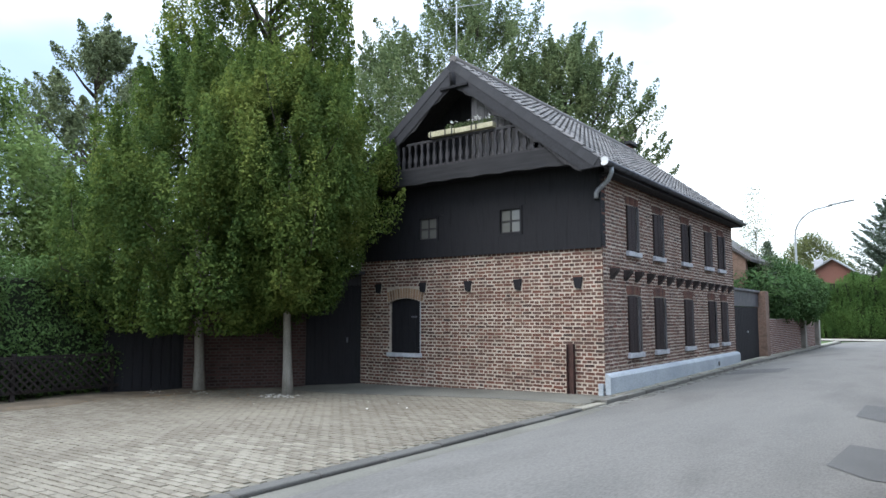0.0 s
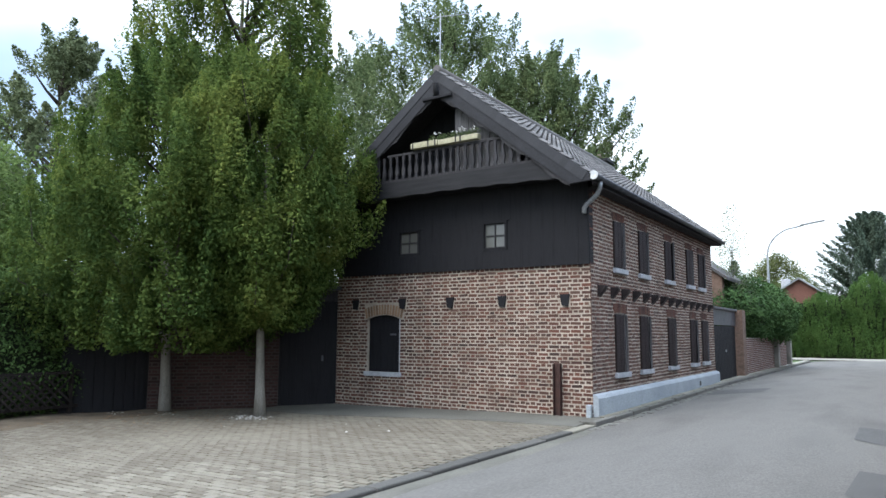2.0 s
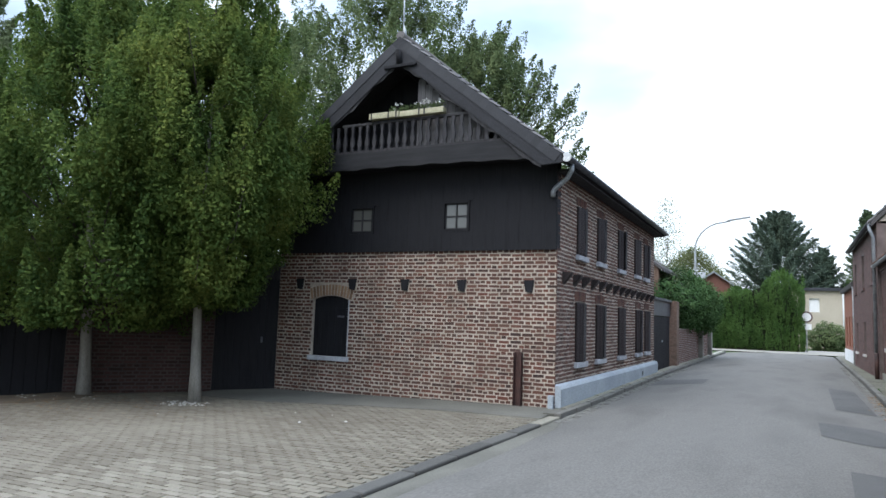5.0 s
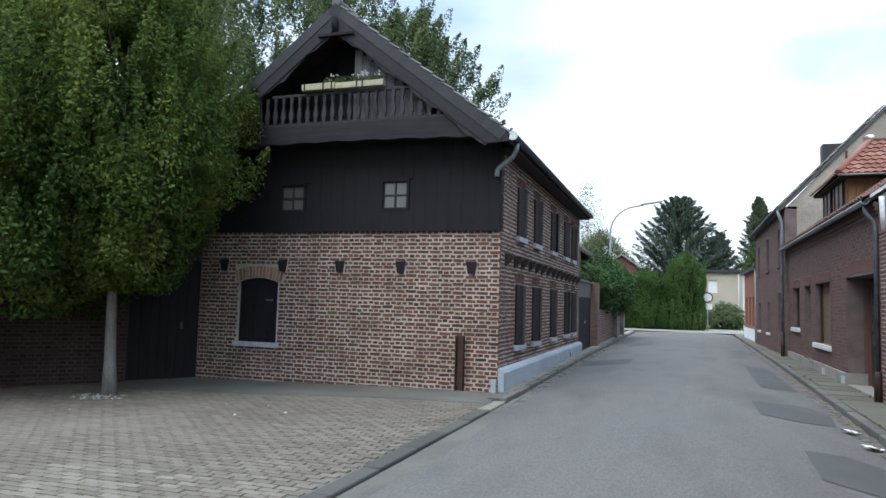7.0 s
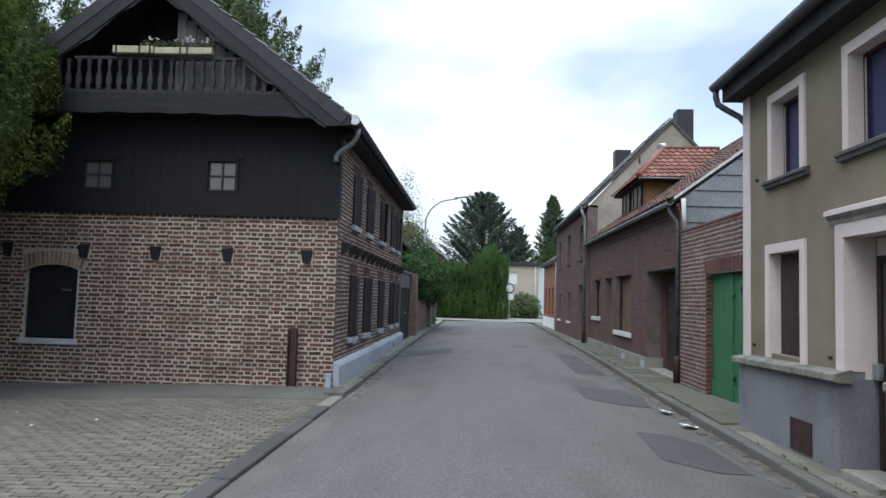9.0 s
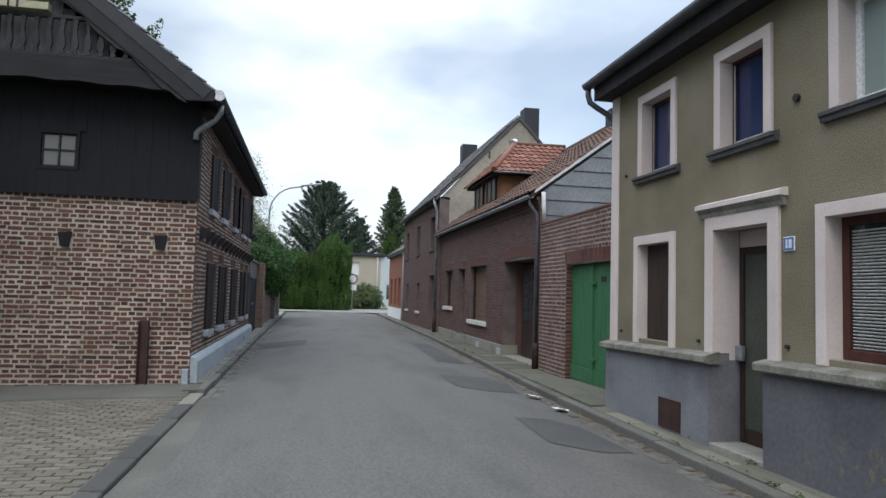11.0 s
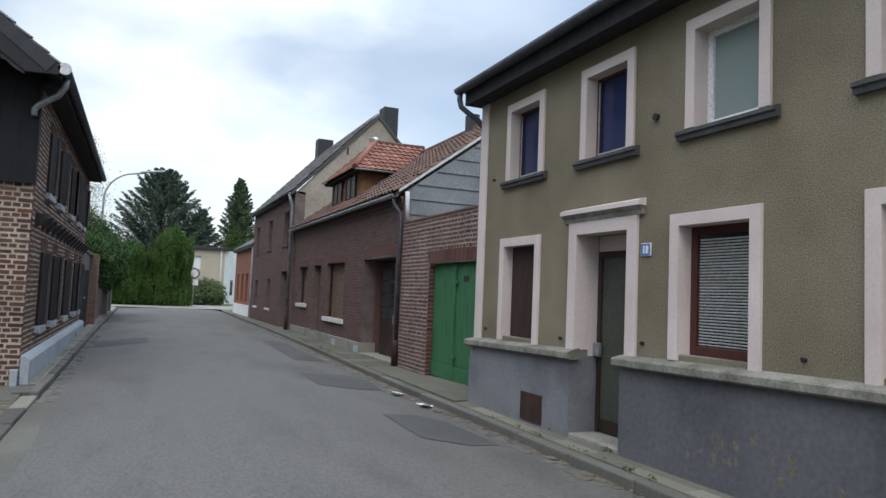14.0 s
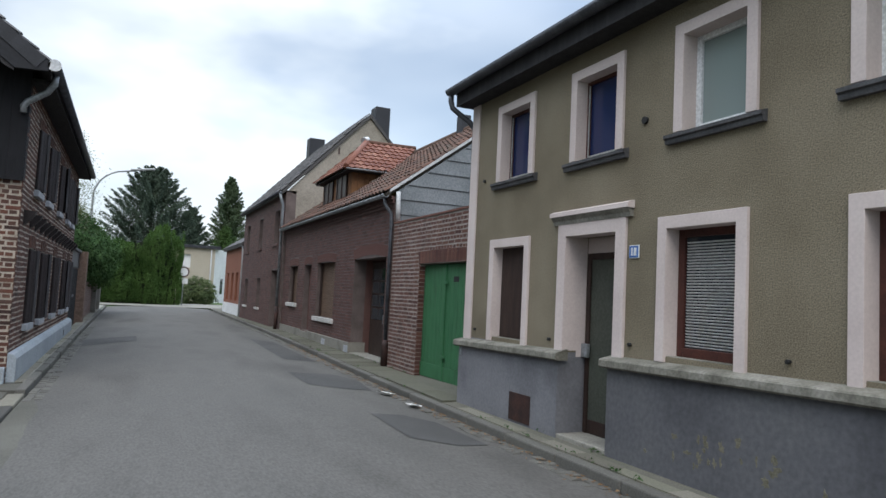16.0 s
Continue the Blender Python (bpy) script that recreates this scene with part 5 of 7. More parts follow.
for o in WA:
    win = part("window", frame_box(FA, o[0], o[1], o[2], o[3], -0.20, -0.17), M_BLINDWOOD, ha, "window closed by a wooden roller blind")
    for k in range(int((o[3] - o[2]) / 0.05)):
        part("blind_slat", frame_box(FA, o[0] + 0.05, o[1] - 0.05, o[2] + k * 0.05, o[2] + k * 0.05 + 0.045, -0.17, -0.16, 0.004), M_BLINDWOOD, win)
    part("jamb", frame_box(FA, o[0], o[0] + 0.05, o[2], o[3], -0.17, -0.10), M_BROWNDOOR, win)
    part("jamb", frame_box(FA, o[1] - 0.05, o[1], o[2], o[3], -0.17, -0.10), M_BROWNDOOR, win)
    part("window_sill", frame_box(FA, o[0] - 0.1, o[1] + 0.1, o[2] - 0.12, o[2] - 0.002, -0.1, 0.07, 0.012), M_WHITESILL, win, "whitewashed window sill")
    arch_bricks(FA, ha_wall, o[0] - 0.06, o[1] + 0.06, o[3] - 0.02, 0.22, 0.05, M_DBRICK)
part("niche", frame_box(FA, NA[0], NA[1], NA[2], NA[3], -0.20, -0.17), M_DBRICK, ha, "narrow brick niche")
arch_bricks(FA, ha_wall, NA[0] - 0.05, NA[1] + 0.05, NA[3] - 0.02, 0.22, 0.05, M_DBRICK)
arch_bricks(FA, ha_wall, DA[0] - 0.08, DA[1] + 0.08, DA[3] - 0.02, 0.24, 0.09, M_DBRICK)
part("porch", frame_box(FA, DA[0], DA[1], DA[2], DA[3] + 0.1, -1.12, -1.08), M_BROWNDOOR, ha, "recessed dark porch")
part("porch_side", frame_box(FA, DA[0] - 0.02, DA[0] + 0.0, 0, DA[3], -1.1, -0.3), M_DBRICK, ha)
part("porch_side", frame_box(FA, DA[1], DA[1] + 0.02, 0, DA[3], -1.1, -0.3), M_DBRICK, ha)
part("porch_ceiling", frame_box(FA, DA[0], DA[1], DA[3], DA[3] + 0.03, -1.1, -0.3), M_DBRICK, ha)
part("porch_step", frame_box(FA, DA[0], DA[1], 0, 0.19, -1.1, 0.02, 0.01), M_CONCRETE, ha)
pd = part("porch_door", frame_box(FA, DA[0] + 0.3, DA[0] + 1.35, 0.19, 2.30, -0.42, -0.36, 0.006), M_BROWNDOOR, ha, "dark wooden door with small glass panes")
for i in range(2):
    for k in range(4):
        part("pane", frame_box(FA, DA[0] + 0.42 + i * 0.44, DA[0] + 0.80 + i * 0.44, 1.0 + k * 0.30, 1.25 + k * 0.30, -0.36, -0.352), M_PANE, pd)
part("side_light", frame_box(FA, DA[0] + 1.42, DA[1] - 0.02, 0.19, 2.30, -0.42, -0.38, 0.006), M_BROWNDOOR, pd)
part("door_handle", frame_box(FA, DA[0] + 1.27, DA[0] + 1.31, 0.92, 1.12, -0.352, -0.32, 0.006), M_ZINC, pd)
part("door_post", tube([(AX + 0.33, -DA[0] - 1.4, 0.2), (AX + 0.33, -DA[0] - 1.4, 2.32)], 0.035, 8), M_ZINC, pd)
for a, b in ((-AY1, NA[0]), (NA[0] + 0.01, NA[1]), (NA[1] + 0.01, DA[0])):
    part("plinth_block", frame_box(FA, a + 0.01, b, -0.1, 0.42 if b != NA[1] else 0.38, 0.014, 0.05, 0.012), M_CONCRETE, ha, "pale concrete plinth")
part("plinth_block", frame_box(FA, DA[0] - 0.0, DA[0] + 0.012, 0.19, 0.42, -0.36, 0.05, 0.004), M_CONCRETE, ha)
for y in (19.4, 17.3):
    part("plinth_vent", frame_box(FA, -y, -y + 0.35, 0.18, 0.34, 0.051, 0.06, 0.004), M_SILL, ha)
for k in range(3):
    part("brick_cornice", frame_box(FA, -AY1, -AY0, 3.36 + 0.075 * k, 3.43 + 0.075 * k, 0.012, 0.03 + 0.025 * k, 0.004), M_DBRICK, ha)
ARX, ARZ, AEX, AEZ = 3.85, 5.96, 0.66, 3.64
a_sl = (ARZ - AEZ) / (ARX - AEX)


def roof_tiles(x0, z0, x1, z1, ya, yb, nc, nr, mat, parent, seed=5, name="tiles", skip=None):
    """Rows of pantiles on a slope from the eave (x0, z0) up to (x1, z1)."""
    rn = random.Random(seed)
    L = math.hypot(x1 - x0, z1 - z0)
    cx, cz = (x1 - x0) / L, (z1 - z0) / L
    nx, nz = -cz, cx
    if nz < 0:
        nx, nz = -nx, -nz
    cw, rl = (yb - ya) / nc, L / nr
    verts, faces = [], []
    prof = [(0.0, 0.0), (0.2, 0.035), (0.42, 0.045), (0.66, 0.015), (1.0, 0.0)]
    for r in range(nr):
        for c in range(nc):
            if skip and skip(ya + (c + 0.5) * cw, (r + 0.5) * rl):
                continue
            o = len(verts)
            lf = rn.uniform(0, 0.012)
            for e, up in ((-0.06, 0.04), (1.0, 0.008)):
                for p, h in prof:
                    q = (r + e) * rl
                    hh = h + up + lf
                    verts.append((x0 + cx * q + nx * hh, ya + (c + p) * cw, z0 + cz * q + nz * hh))
            faces += [(o + i, o + i + 1, o + 6 + i, o + 5 + i) for i in range(4)]
            w = len(verts)
            verts += [(verts[o + i][0] - nx * 0.03, verts[o + i][1], verts[o + i][2] - nz * 0.03) for i in range(5)]
            faces += [(w + i, w + i + 1, o + i + 1, o + i) for i in range(4)]
    return tagged(data_part(name, verts, faces, mat, parent), kind="stuff")


bm = prism([(AEX, AEZ), (ARX, ARZ), (ARX, ARZ - 0.1), (AEX, AEZ - 0.1)], AY0, AY1 - 0.02, lambda a, b, d: (a, d, b))
ha_roof = part("roof", bm, M_BARK_DARK, ha, "old red-brown tiled roof")
roof_tiles(AEX, AEZ, ARX, ARZ, AY0, AY1 - 0.02, 48, 12, M_OLDTILE, ha_roof)
bm = prism([(ARX, ARZ), (6.3, AEZ), (6.3, AEZ - 0.1), (ARX, ARZ - 0.1)], AY0, AY1 - 0.02, lambda a, b, d: (a, d, b))
part("roof", bm, M_OLDTILE, ha)
part("ridge", tube([(ARX, AY0, ARZ + 0.03), (ARX, AY1 - 0.05, ARZ + 0.03)], 0.10, 10), M_OLDTILE, ha)
# cement boards of the gable end above the garage
gend = part("gable_end", prism([(AX + 0.05, 2.9), (AX + 0.05, 3.70), (ARX, ARZ - 0.08), (ARX, 2.9)], AY0 - 0.02, AY0 + 0.0, lambda a, b, d: (a, d, b)), M_FIBRE, ha, "gable end clad with grey cement boards")
for k in range(8):
    z0, z1 = 2.9 + k * 0.31, 2.9 + k * 0.31 + 0.305
    xl = max(AX + 0.05, AX + 0.05 + (z0 - 3.70) / a_sl)
    xl1 = max(AX + 0.05, AX + 0.05 + (z1 - 3.70) / a_sl)
    if xl1 > ARX - 0.1:
        break
    part("board", prism([(xl, z0), (ARX, z0), (ARX, z1), (xl1, z1)], AY0 - 0.045 + 0.0, AY0 - 0.02, lambda a, b, d, z0=z0: (a, d - 0.02 * (1 - (b - z0) / 0.305), b)), M_FIBRE, gend)
bm = prism([(AEX + 0.05, AEZ - 0.0), (ARX, ARZ + 0.0), (ARX, ARZ + 0.06), (AEX + 0.05, AEZ + 0.06)], AY0 - 0.07, AY0 - 0.03, lambda a, b, d: (a, d, b))
part("verge_strip", bm, M_WHITEPIPE, ha, "pale metal verge strip")
half_gutter((AEX - 0.02, AY1 - 0.02, AEZ - 0.02), (AEX - 0.02, AY0 - 0.02, AEZ - 0.04), 0.065, "gutter", M_ZINC, ha, "zinc eaves gutter")
part("downpipe", tube([(AEX, AY0 + 0.12, AEZ - 0.08), (AEX, AY0 + 0.1, AEZ - 0.22), (AX - 0.06, AY0 + 0.04, AEZ - 0.42), (AX - 0.05, AY0 + 0.03, 3.0), (AX - 0.05, AY0 + 0.03, 0.55)], 0.038, 10), M_ZINC_DARK, ha, "zinc downpipe")
part("downpipe_guard", tube([(AX - 0.05, AY0 + 0.03, 0.1), (AX - 0.05, AY0 + 0.03, 0.55), (AX - 0.04, AY0 + 0.03, 0.66)], [0.07, 0.068, 0.05], 10), M_IRON, ha, "cast iron foot of the downpipe")
part("downpipe", tube([(AX + 0.02, AY0 - 0.1, AEZ + 0.02), (AX + 0.03, AY0 - 0.1, AEZ - 0.25), (AX + 0.05, AY0 - 0.09, 3.04)], 0.045, 10), M_WHITEPIPE, ha, "pale pipe beside the gable boards")

chA = part("chimney", box(3.72, 3.98, 17.45, 17.8, 5.4, 6.42, 0.012), M_SLATE, ha, "dark slate-hung chimney")

# dormer: boarded cheeks, small hipped roof with red tiles
dorm = part("dormer", box(1.44, 3.3, 19.65, 22.7, 4.0, 4.94), M_ORANGEWOOD, ha, "dormer clad with weathered orange boards")
n = 10
for i in range(n):
    part("board", box(1.46 + i * 0.17, 1.46 + i * 0.17 + 0.164, 19.62, 19.652, 4.0, 4.94, 0.004), M_ORANGEWOOD, dorm)
DW = [(19.95, 20.95), (21.4, 22.4)]
for a, b in DW:
    part("dormer_window", box(1.405, 1.44, a, b, 4.28, 4.88, 0.006), M_BROWNDOOR, dorm)
    for y in (a, b - 0.06, (a + b) / 2 - 0.03):
        part("window_frame", box(1.38, 1.43, y, y + 0.06, 4.26, 4.90, 0.005), M_BROWNDOOR, dorm)
part("eave_board", box(1.24, 2.7, 19.44, 22.92, 4.92, 4.965, 0.006), M_TAR2, dorm)
half_gutter((1.2, 19.38, 4.98), (2.65, 19.38, 4.98), 0.045, "gutter", M_ZINC, dorm)
# three slopes
pts = {"a": (1.2, 19.4, 4.97), "b": (1.2, 22.95, 4.97), "c": (2.3, 21.24, 6.12), "d": (2.3, 21.16, 6.12), "e": (2.62, 19.4, 4.99), "f": (3.9, 21.16, 6.14), "g": (2.62, 22.95, 4.99), "h": (3.9, 21.24, 6.14)}
for fs in (("a", "d", "c", "b"), ("a", "e", "f", "d"), ("b", "c", "h", "g")):
    bm = bmesh.new()
    bm.faces.new([bm.verts.new(pts[k]) for k in fs])
    part("roof_deck", bm, M_BARK_DARK, dorm)


def tile_quad(p00, p10, p01, p11, nc, nr, mat, parent):
    """Single tiles over a four-cornered slope: p00 to p10 along the eave, p01 and p11 at the top."""
    P = [Vector(p) for p in (p00, p10, p01, p11)]
    nrm = (P[1] - P[0]).cross(P[2] - P[0]).normalized()
    if nrm.z < 0:
        nrm = -nrm
    for r in range(nr):
        for c in range(nc):
            bm = bmesh.new()
            ring = []
            for fr, up in ((r / nr - 0.015, 0.05), ((r + 1) / nr, 0.015)):
                row = []
                for k, h in ((0.0, 0.0), (0.25, 0.03), (0.5, 0.036), (0.75, 0.012), (1.0, 0.0)):
                    fc = (c + k) / nc
                    lo, hi = P[0].lerp(P[1], fc), P[2].lerp(P[3], fc)
                    row.append(bm.verts.new(lo.lerp(hi, fr) + nrm * (h + up)))
                ring.append(row)
            low = [bm.verts.new(v.co - nrm * 0.035) for v in ring[0]]
            for i in range(4):
                bm.faces.new((ring[0][i], ring[0][i + 1], ring[1][i + 1], ring[1][i]))
                bm.faces.new((low[i], low[i + 1], ring[0][i + 1], ring[0][i]))
            bmesh.ops.recalc_face_normals(bm, faces=bm.faces)
            part("roof_tile", bm, mat, parent)


tile_quad(pts["a"], pts["e"], pts["d"], pts["f"], 8, 8, M_REDTILE_ONE, dorm)
tile_quad(pts["b"], pts["a"], pts["c"], pts["d"], 14, 7, M_REDTILE_ONE, dorm)
part("hip_tile", tube([Vector(pts["a"]) + Vector((0, 0, 0.05)), Vector(pts["d"]) + Vector((0, 0, 0.06))], 0.085, 8), M_REDTILE_ONE, dorm)
part("ridge_tile", tube([Vector(pts["d"]) + Vector((0, 0, 0.04)), Vector(pts["f"]) + Vector((0, 0, 0.04))], 0.07, 8), M_OLDTILE, dorm)
part("ridge_tile", tube([Vector(pts["d"]) + Vector((0, 0, 0.04)), Vector(pts["c"]) + Vector((0, 0, 0.04))], 0.07, 8), M_OLDTILE, dorm)
part("hip_cap", tube([Vector(pts["d"]) + Vector((-0.1, -0.05, 0.05)), Vector(pts["d"]) + Vector((0.05, 0.05, 0.16))], [0.12, 0.07], 8), M_WHITEPIPE, dorm)

# ---------------------------------------------------------------- two-storey brick house with a plastered gable
hb = thing("gabled_house", "two-storey dark brick house with plastered gable and chimneys", "house")
BX, BY0, BY1, BEZ = 0.76, 25.12, 34.35, 5.0
FB = wall_frame((BX, 0), (0, -1))
BD = (-26.95, -25.55, 0.05, 2.25)
BW = [(-30.0, -29.2, 0.82, 1.98), (-33.2, -32.4, 0.82, 1.96)]
BU = [(-26.9, -26.0, 3.2, 4.42), (-30.2, -29.4, 3.18, 4.38), (-33.4, -32.6, 3.16, 4.34)]
hb_wall = part("wall", panel(FB, -BY1, -BY0, -0.2, BEZ, 0.35, [BD] + BW + BU), M_DMORTAR, hb, "dark brown brick street wall")
BRX, BRZ = 3.62, 8.12
part("gable", prism([(BX + 0.352, -0.2), (BX + 0.352, 4.9), (BX + 0.03, 4.96), (BRX, BRZ - 0.08), (6.5, 5.0), (6.5, -0.2)], BY0, BY0 + 0.3, lambda a, b, d: (a, d, b)), M_CREAM, hb, "stained cream plastered gable")
part("gable_anchor", box(2.5, 2.56, BY0 - 0.02, BY0, 6.5, 6.75, 0.004), M_IRON, hb)
for x0, z0, x1, z1 in ((BX - 0.15, 4.98, BRX, BRZ), (BRX, BRZ, 6.6, 4.98)):
    bm = prism([(x0, z0), (x1, z1), (x1, z1 - 0.14), (x0, z0 - 0.14)], BY0 - 0.06, BY1, lambda a, b, d: (a, d, b))
    rf = part("roof", bm, M_ROOFTILE, hb, "dark tiled roof slope")
roof_tiles(BX - 0.15, 4.98, BRX, BRZ, BY0 - 0.05, BY1, 36, 14, M_ROOFTILE, hb, 8)
for cx, cy, w, zt in ((4.15, 25.55, 0.28, 8.5), (3.62, 33.4, 0.36, 8.75)):
    part("chimney", box(cx - w, cx + w, cy - 0.3, cy + 0.3, 6.9, zt, 0.012), M_SLATE, hb, "dark slate-hung chimney")
half_gutter((BX - 0.2, BY1, 4.98), (BX - 0.2, BY0 - 0.05, 4.96), 0.07, "gutter", M_ZINC_DARK, hb)
part("downpipe", tube([(BX - 0.2, BY0 + 0.05, 4.93), (BX - 0.18, BY0 + 0.04, 4.75), (BX - 0.09, BY0 + 0.03, 4.5), (BX - 0.09, BY0 + 0.03, 1.0)], 0.05, 10), M_ZINC, hb, "zinc downpipe between the houses")
part("downpipe_guard", tube([(BX - 0.09, BY0 + 0.03, 1.0), (BX - 0.09, BY0 + 0.03, 0.1)], 0.06, 10), M_IRON, hb)
for o in BW + BU:
    win = part("window", frame_box(FB, o[0], o[1], o[2], o[3], -0.22, -0.2), M_PANE, hb, "narrow window with brown frame")
    for p, q in ((o[0], o[0] + 0.06), (o[1] - 0.06, o[1]), ((o[0] + o[1]) / 2 - 0.03, (o[0] + o[1]) / 2 + 0.03)):
        part("window_frame", frame_box(FB, p, q, o[2], o[3], -0.2, -0.14), M_BROWNDOOR, win)
    part("window_sill", frame_box(FB, o[0] - 0.06, o[1] + 0.06, o[2] - 0.09, o[2] - 0.002, -0.1, 0.06, 0.01), M_WHITESILL if o in BW else M_DBRICK, win)
part("front_door", frame_box(FB, BD[0], BD[1], BD[2], BD[3], -0.33, -0.28), M_BROWNDOOR, hb, "dark brown front door")

# ---------------------------------------------------------------- small orange brick house, then the pale flat-roofed one
hc = thing("orange_brick_house", "small orange brick house with white base", "house")
FC = wall_frame((AX, 0), (0, -1))
CW = [(-37.0, -36.2, 0.9, 2.3), (-38.6, -37.8, 0.9, 2.3), (-40.4, -39.6, 0.9, 2.3)]
hc_wall = part("wall", panel(FC, -41.3, -34.37, -0.2, 3.7, 0.3, CW), M_OBRICK, hc, "orange-red brick wall")
part("base", frame_box(FC, -41.3, -34.37, -0.2, 0.75, 0.004, 0.03), M_WHITEWALL, hc, "white painted base")
for o in CW:
    part("window", frame_box(FC, o[0], o[1], o[2], o[3], -0.2, -0.16), M_PANE, hc)
bm = prism([(AX - 0.2, 3.66), (3.4, 5.5), (6, 3.66), (6, 3.5), (AX - 0.15, 3.5)], 34.37, 41.4, lambda a, b, d: (a, d, b))
part("roof", bm, M_ROOFTILE, hc)
part("end_wall", box(AX + 0.31, 6, 41.0, 41.3, -0.2, 3.6), M_OBRICK, hc)
part("downpipe", tube([(AX - 0.15, 34.55, 3.7), (AX - 0.08, 34.55, 3.4), (AX - 0.08, 34.55, 0.2)], 0.05, 8), M_WHITEPIPE, hc)

fh = thing("flat_roofed_house", "pale beige rendered house with a flat roof", "house")
FF2 = wall_frame((0, 60.0), (1, 0))
FW = (-0.35, 0.35, 2.95, 4.0)
part("wall", panel(FF2, -3.6, 2.2, -0.3, 4.55, 0.3, [FW]), M_BEIGE, fh)
part("side_wall", prism([(2.2, 60.0), (4.6, 66.0), (4.3, 66.2), (1.95, 60.25)], -0.3, 4.6, lambda a, b, d: (a, b, d)), M_WHITEWALL, fh, "white rendered side wall")
part("roof_edge", box(-3.7, 2.6, 59.8, 75, 4.55, 4.78, 0.02), M_SLATE, fh, "dark flat roof edge")
win = part("window", box(FW[0], FW[1], 60.12, 60.15, FW[2], FW[3]), M_WHITEWALL, fh, "window with lowered white blind")
for k in range(2):
    part("side_window", prism([(2.93 + k * 0.6, 61.78 + k * 1.5), (3.21 + k * 0.6, 62.48 + k * 1.5), (3.19 + k * 0.6, 62.49 + k * 1.5), (2.91 + k * 0.6, 61.79 + k * 1.5)], 0.9, 2.2, lambda a, b, d: (a, b, d)), M_PANE, fh)
part("downpipe", tube([(1.9, 59.93, 4.5), (1.9, 59.93, 0)], 0.05, 8), M_WHITEPIPE, fh)

# ---------------------------------------------------------------- beyond the farmhouse on the left
gate = thing("driveway_gate", "dark green-black double gate beside the farmhouse", "gate")
part("gate_leaf", box(-5.56, -5.50, 22.80, 24.5, 0.15, 1.9, 0.008), M_TAR, gate)
part("gate_leaf", box(-5.56, -5.50, 24.52, 26.2, 0.15, 1.9, 0.008), M_TAR, gate)
for k in range(16):
    part("board", box(-5.50, -5.485, 22.83 + k * 0.21, 23.02 + k * 0.21, 0.18, 1.88, 0.004), M_TAR, gate)
part("lintel_panel", box(-5.58, -5.48, 22.78, 26.3, 1.92, 2.42, 0.008), M_ZINC_DARK, gate, "grey-green panel above the gate")
part("lintel_cap", box(-5.62, -5.42, 22.75, 26.4, 2.42, 2.50, 0.01), M_ZINC_DARK, gate)
part("latch", box(-5.485, -5.45, 24.44, 24.58, 1.05, 1.12, 0.006), M_ZINC, gate)
gw2 = thing("roadside_wall", "low brick wall with pillars overgrown by ivy", "wall", kind="structure")
part("pillar", box(-5.62, -5.25, 26.35, 26.9, 0, 2.48, 0.02), M_OLDWALL, gw2, "brick gate pillar")
rw_core = part("wall_core", panel(wall_frame((-5.40, 0), (0, 1)), 26.9, 37.9, -0.1, 1.5, 0.3, []), M_GMORTAR, gw2)
part("pillar", box(-5.6, -5.2, 34.0, 34.35, 0, 1.45, 0.02), M_CONCRETE, gw2)
part("pillar", box(-5.6, -5.2, 37.9, 38.3, 0, 1.45, 0.02), M_CONCRETE, gw2)
barn = thing("rear_building", "brown brick building with sloping roof behind the farmhouse", "building")
part("wall", prism([(-11.5, 0), (-11.5, 5.0), (-9.5, 6.3), (-6.0, 3.75), (-6.0, 0)], 27.0, 27.3, lambda a, b, d: (a, d, b)), M_OLDWALL, barn)
part("roof", prism([(-9.5, 6.4), (-5.8, 3.72), (-5.8, 3.6), (-9.5, 6.28)], 26.9, 31.0, lambda a, b, d: (a, d, b)), M_ROOFTILE, barn)
villa = thing("far_house", "far red-gabled house with pale roof edge", "house")
part("wall", prism([(-8.3, 0), (-8.3, 5.2), (-7.1, 5.95), (-5.95, 5.15), (-5.95, 0)], 60.0, 60.3, lambda a, b, d: (a, d, b)), M_GBRICK, villa)
part("roof", prism([(-8.5, 5.16), (-7.1, 6.06), (-5.8, 5.12), (-5.8, 5.02), (-7.1, 5.93), (-8.5, 5.04)], 59.7, 64.5, lambda a, b, d: (a, d, b)), M_ZINC, villa)
ch = part("chimney", box(-11.2, -10.5, 27.4, 28.0, 4.0, 8.75, 0.02), M_GBRICK, barn, "brick chimney with a dark cap")
part("chimney_cap", box(-11.35, -10.35, 27.25, 28.15, 8.75, 8.9, 0.02), M_SLATE, ch)
part("chimney_pot", tube([(-10.85, 27.7, 8.9), (-10.85, 27.7, 9.2)], [0.16, 0.13], 10), M_CREAM, ch)
part("chimney", box(-8.5, -7.9, 61, 61.6, 5.2, 6.05, 0.01), M_SILL, villa)

# ---------------------------------------------------------------- street lamp and road sign
lamp = thing("street_lamp", "galvanised street lamp with a curved arm", "street lamp")
LX, LY_ = -5.75, 36.0
arc = [(LX, LY_, 0), (LX, LY_, 2.5), (LX, LY_, 5.0)] + [(LX + 1.35 * (1 - math.cos(radians(a))), LY_, 5.35 + 1.3 * math.sin(radians(a))) for a in range(0, 80, 12)] + [(LX + 1.6, LY_, 6.70)]
part("post", tube(arc, [0.07, 0.06, 0.05] + [0.042] * (len(arc) - 3), 10), M_LAMP, lamp)
bm = box(-0.5, 0.55, -0.10, 0.10, -0.05, 0.04, 0.03)
bm.transform(Matrix.Translation((LX + 1.95, LY_, 6.80)) @ Matrix.Rotation(radians(-8), 4, "Y"))
part("lamp_head", bm, M_LAMP, lamp)
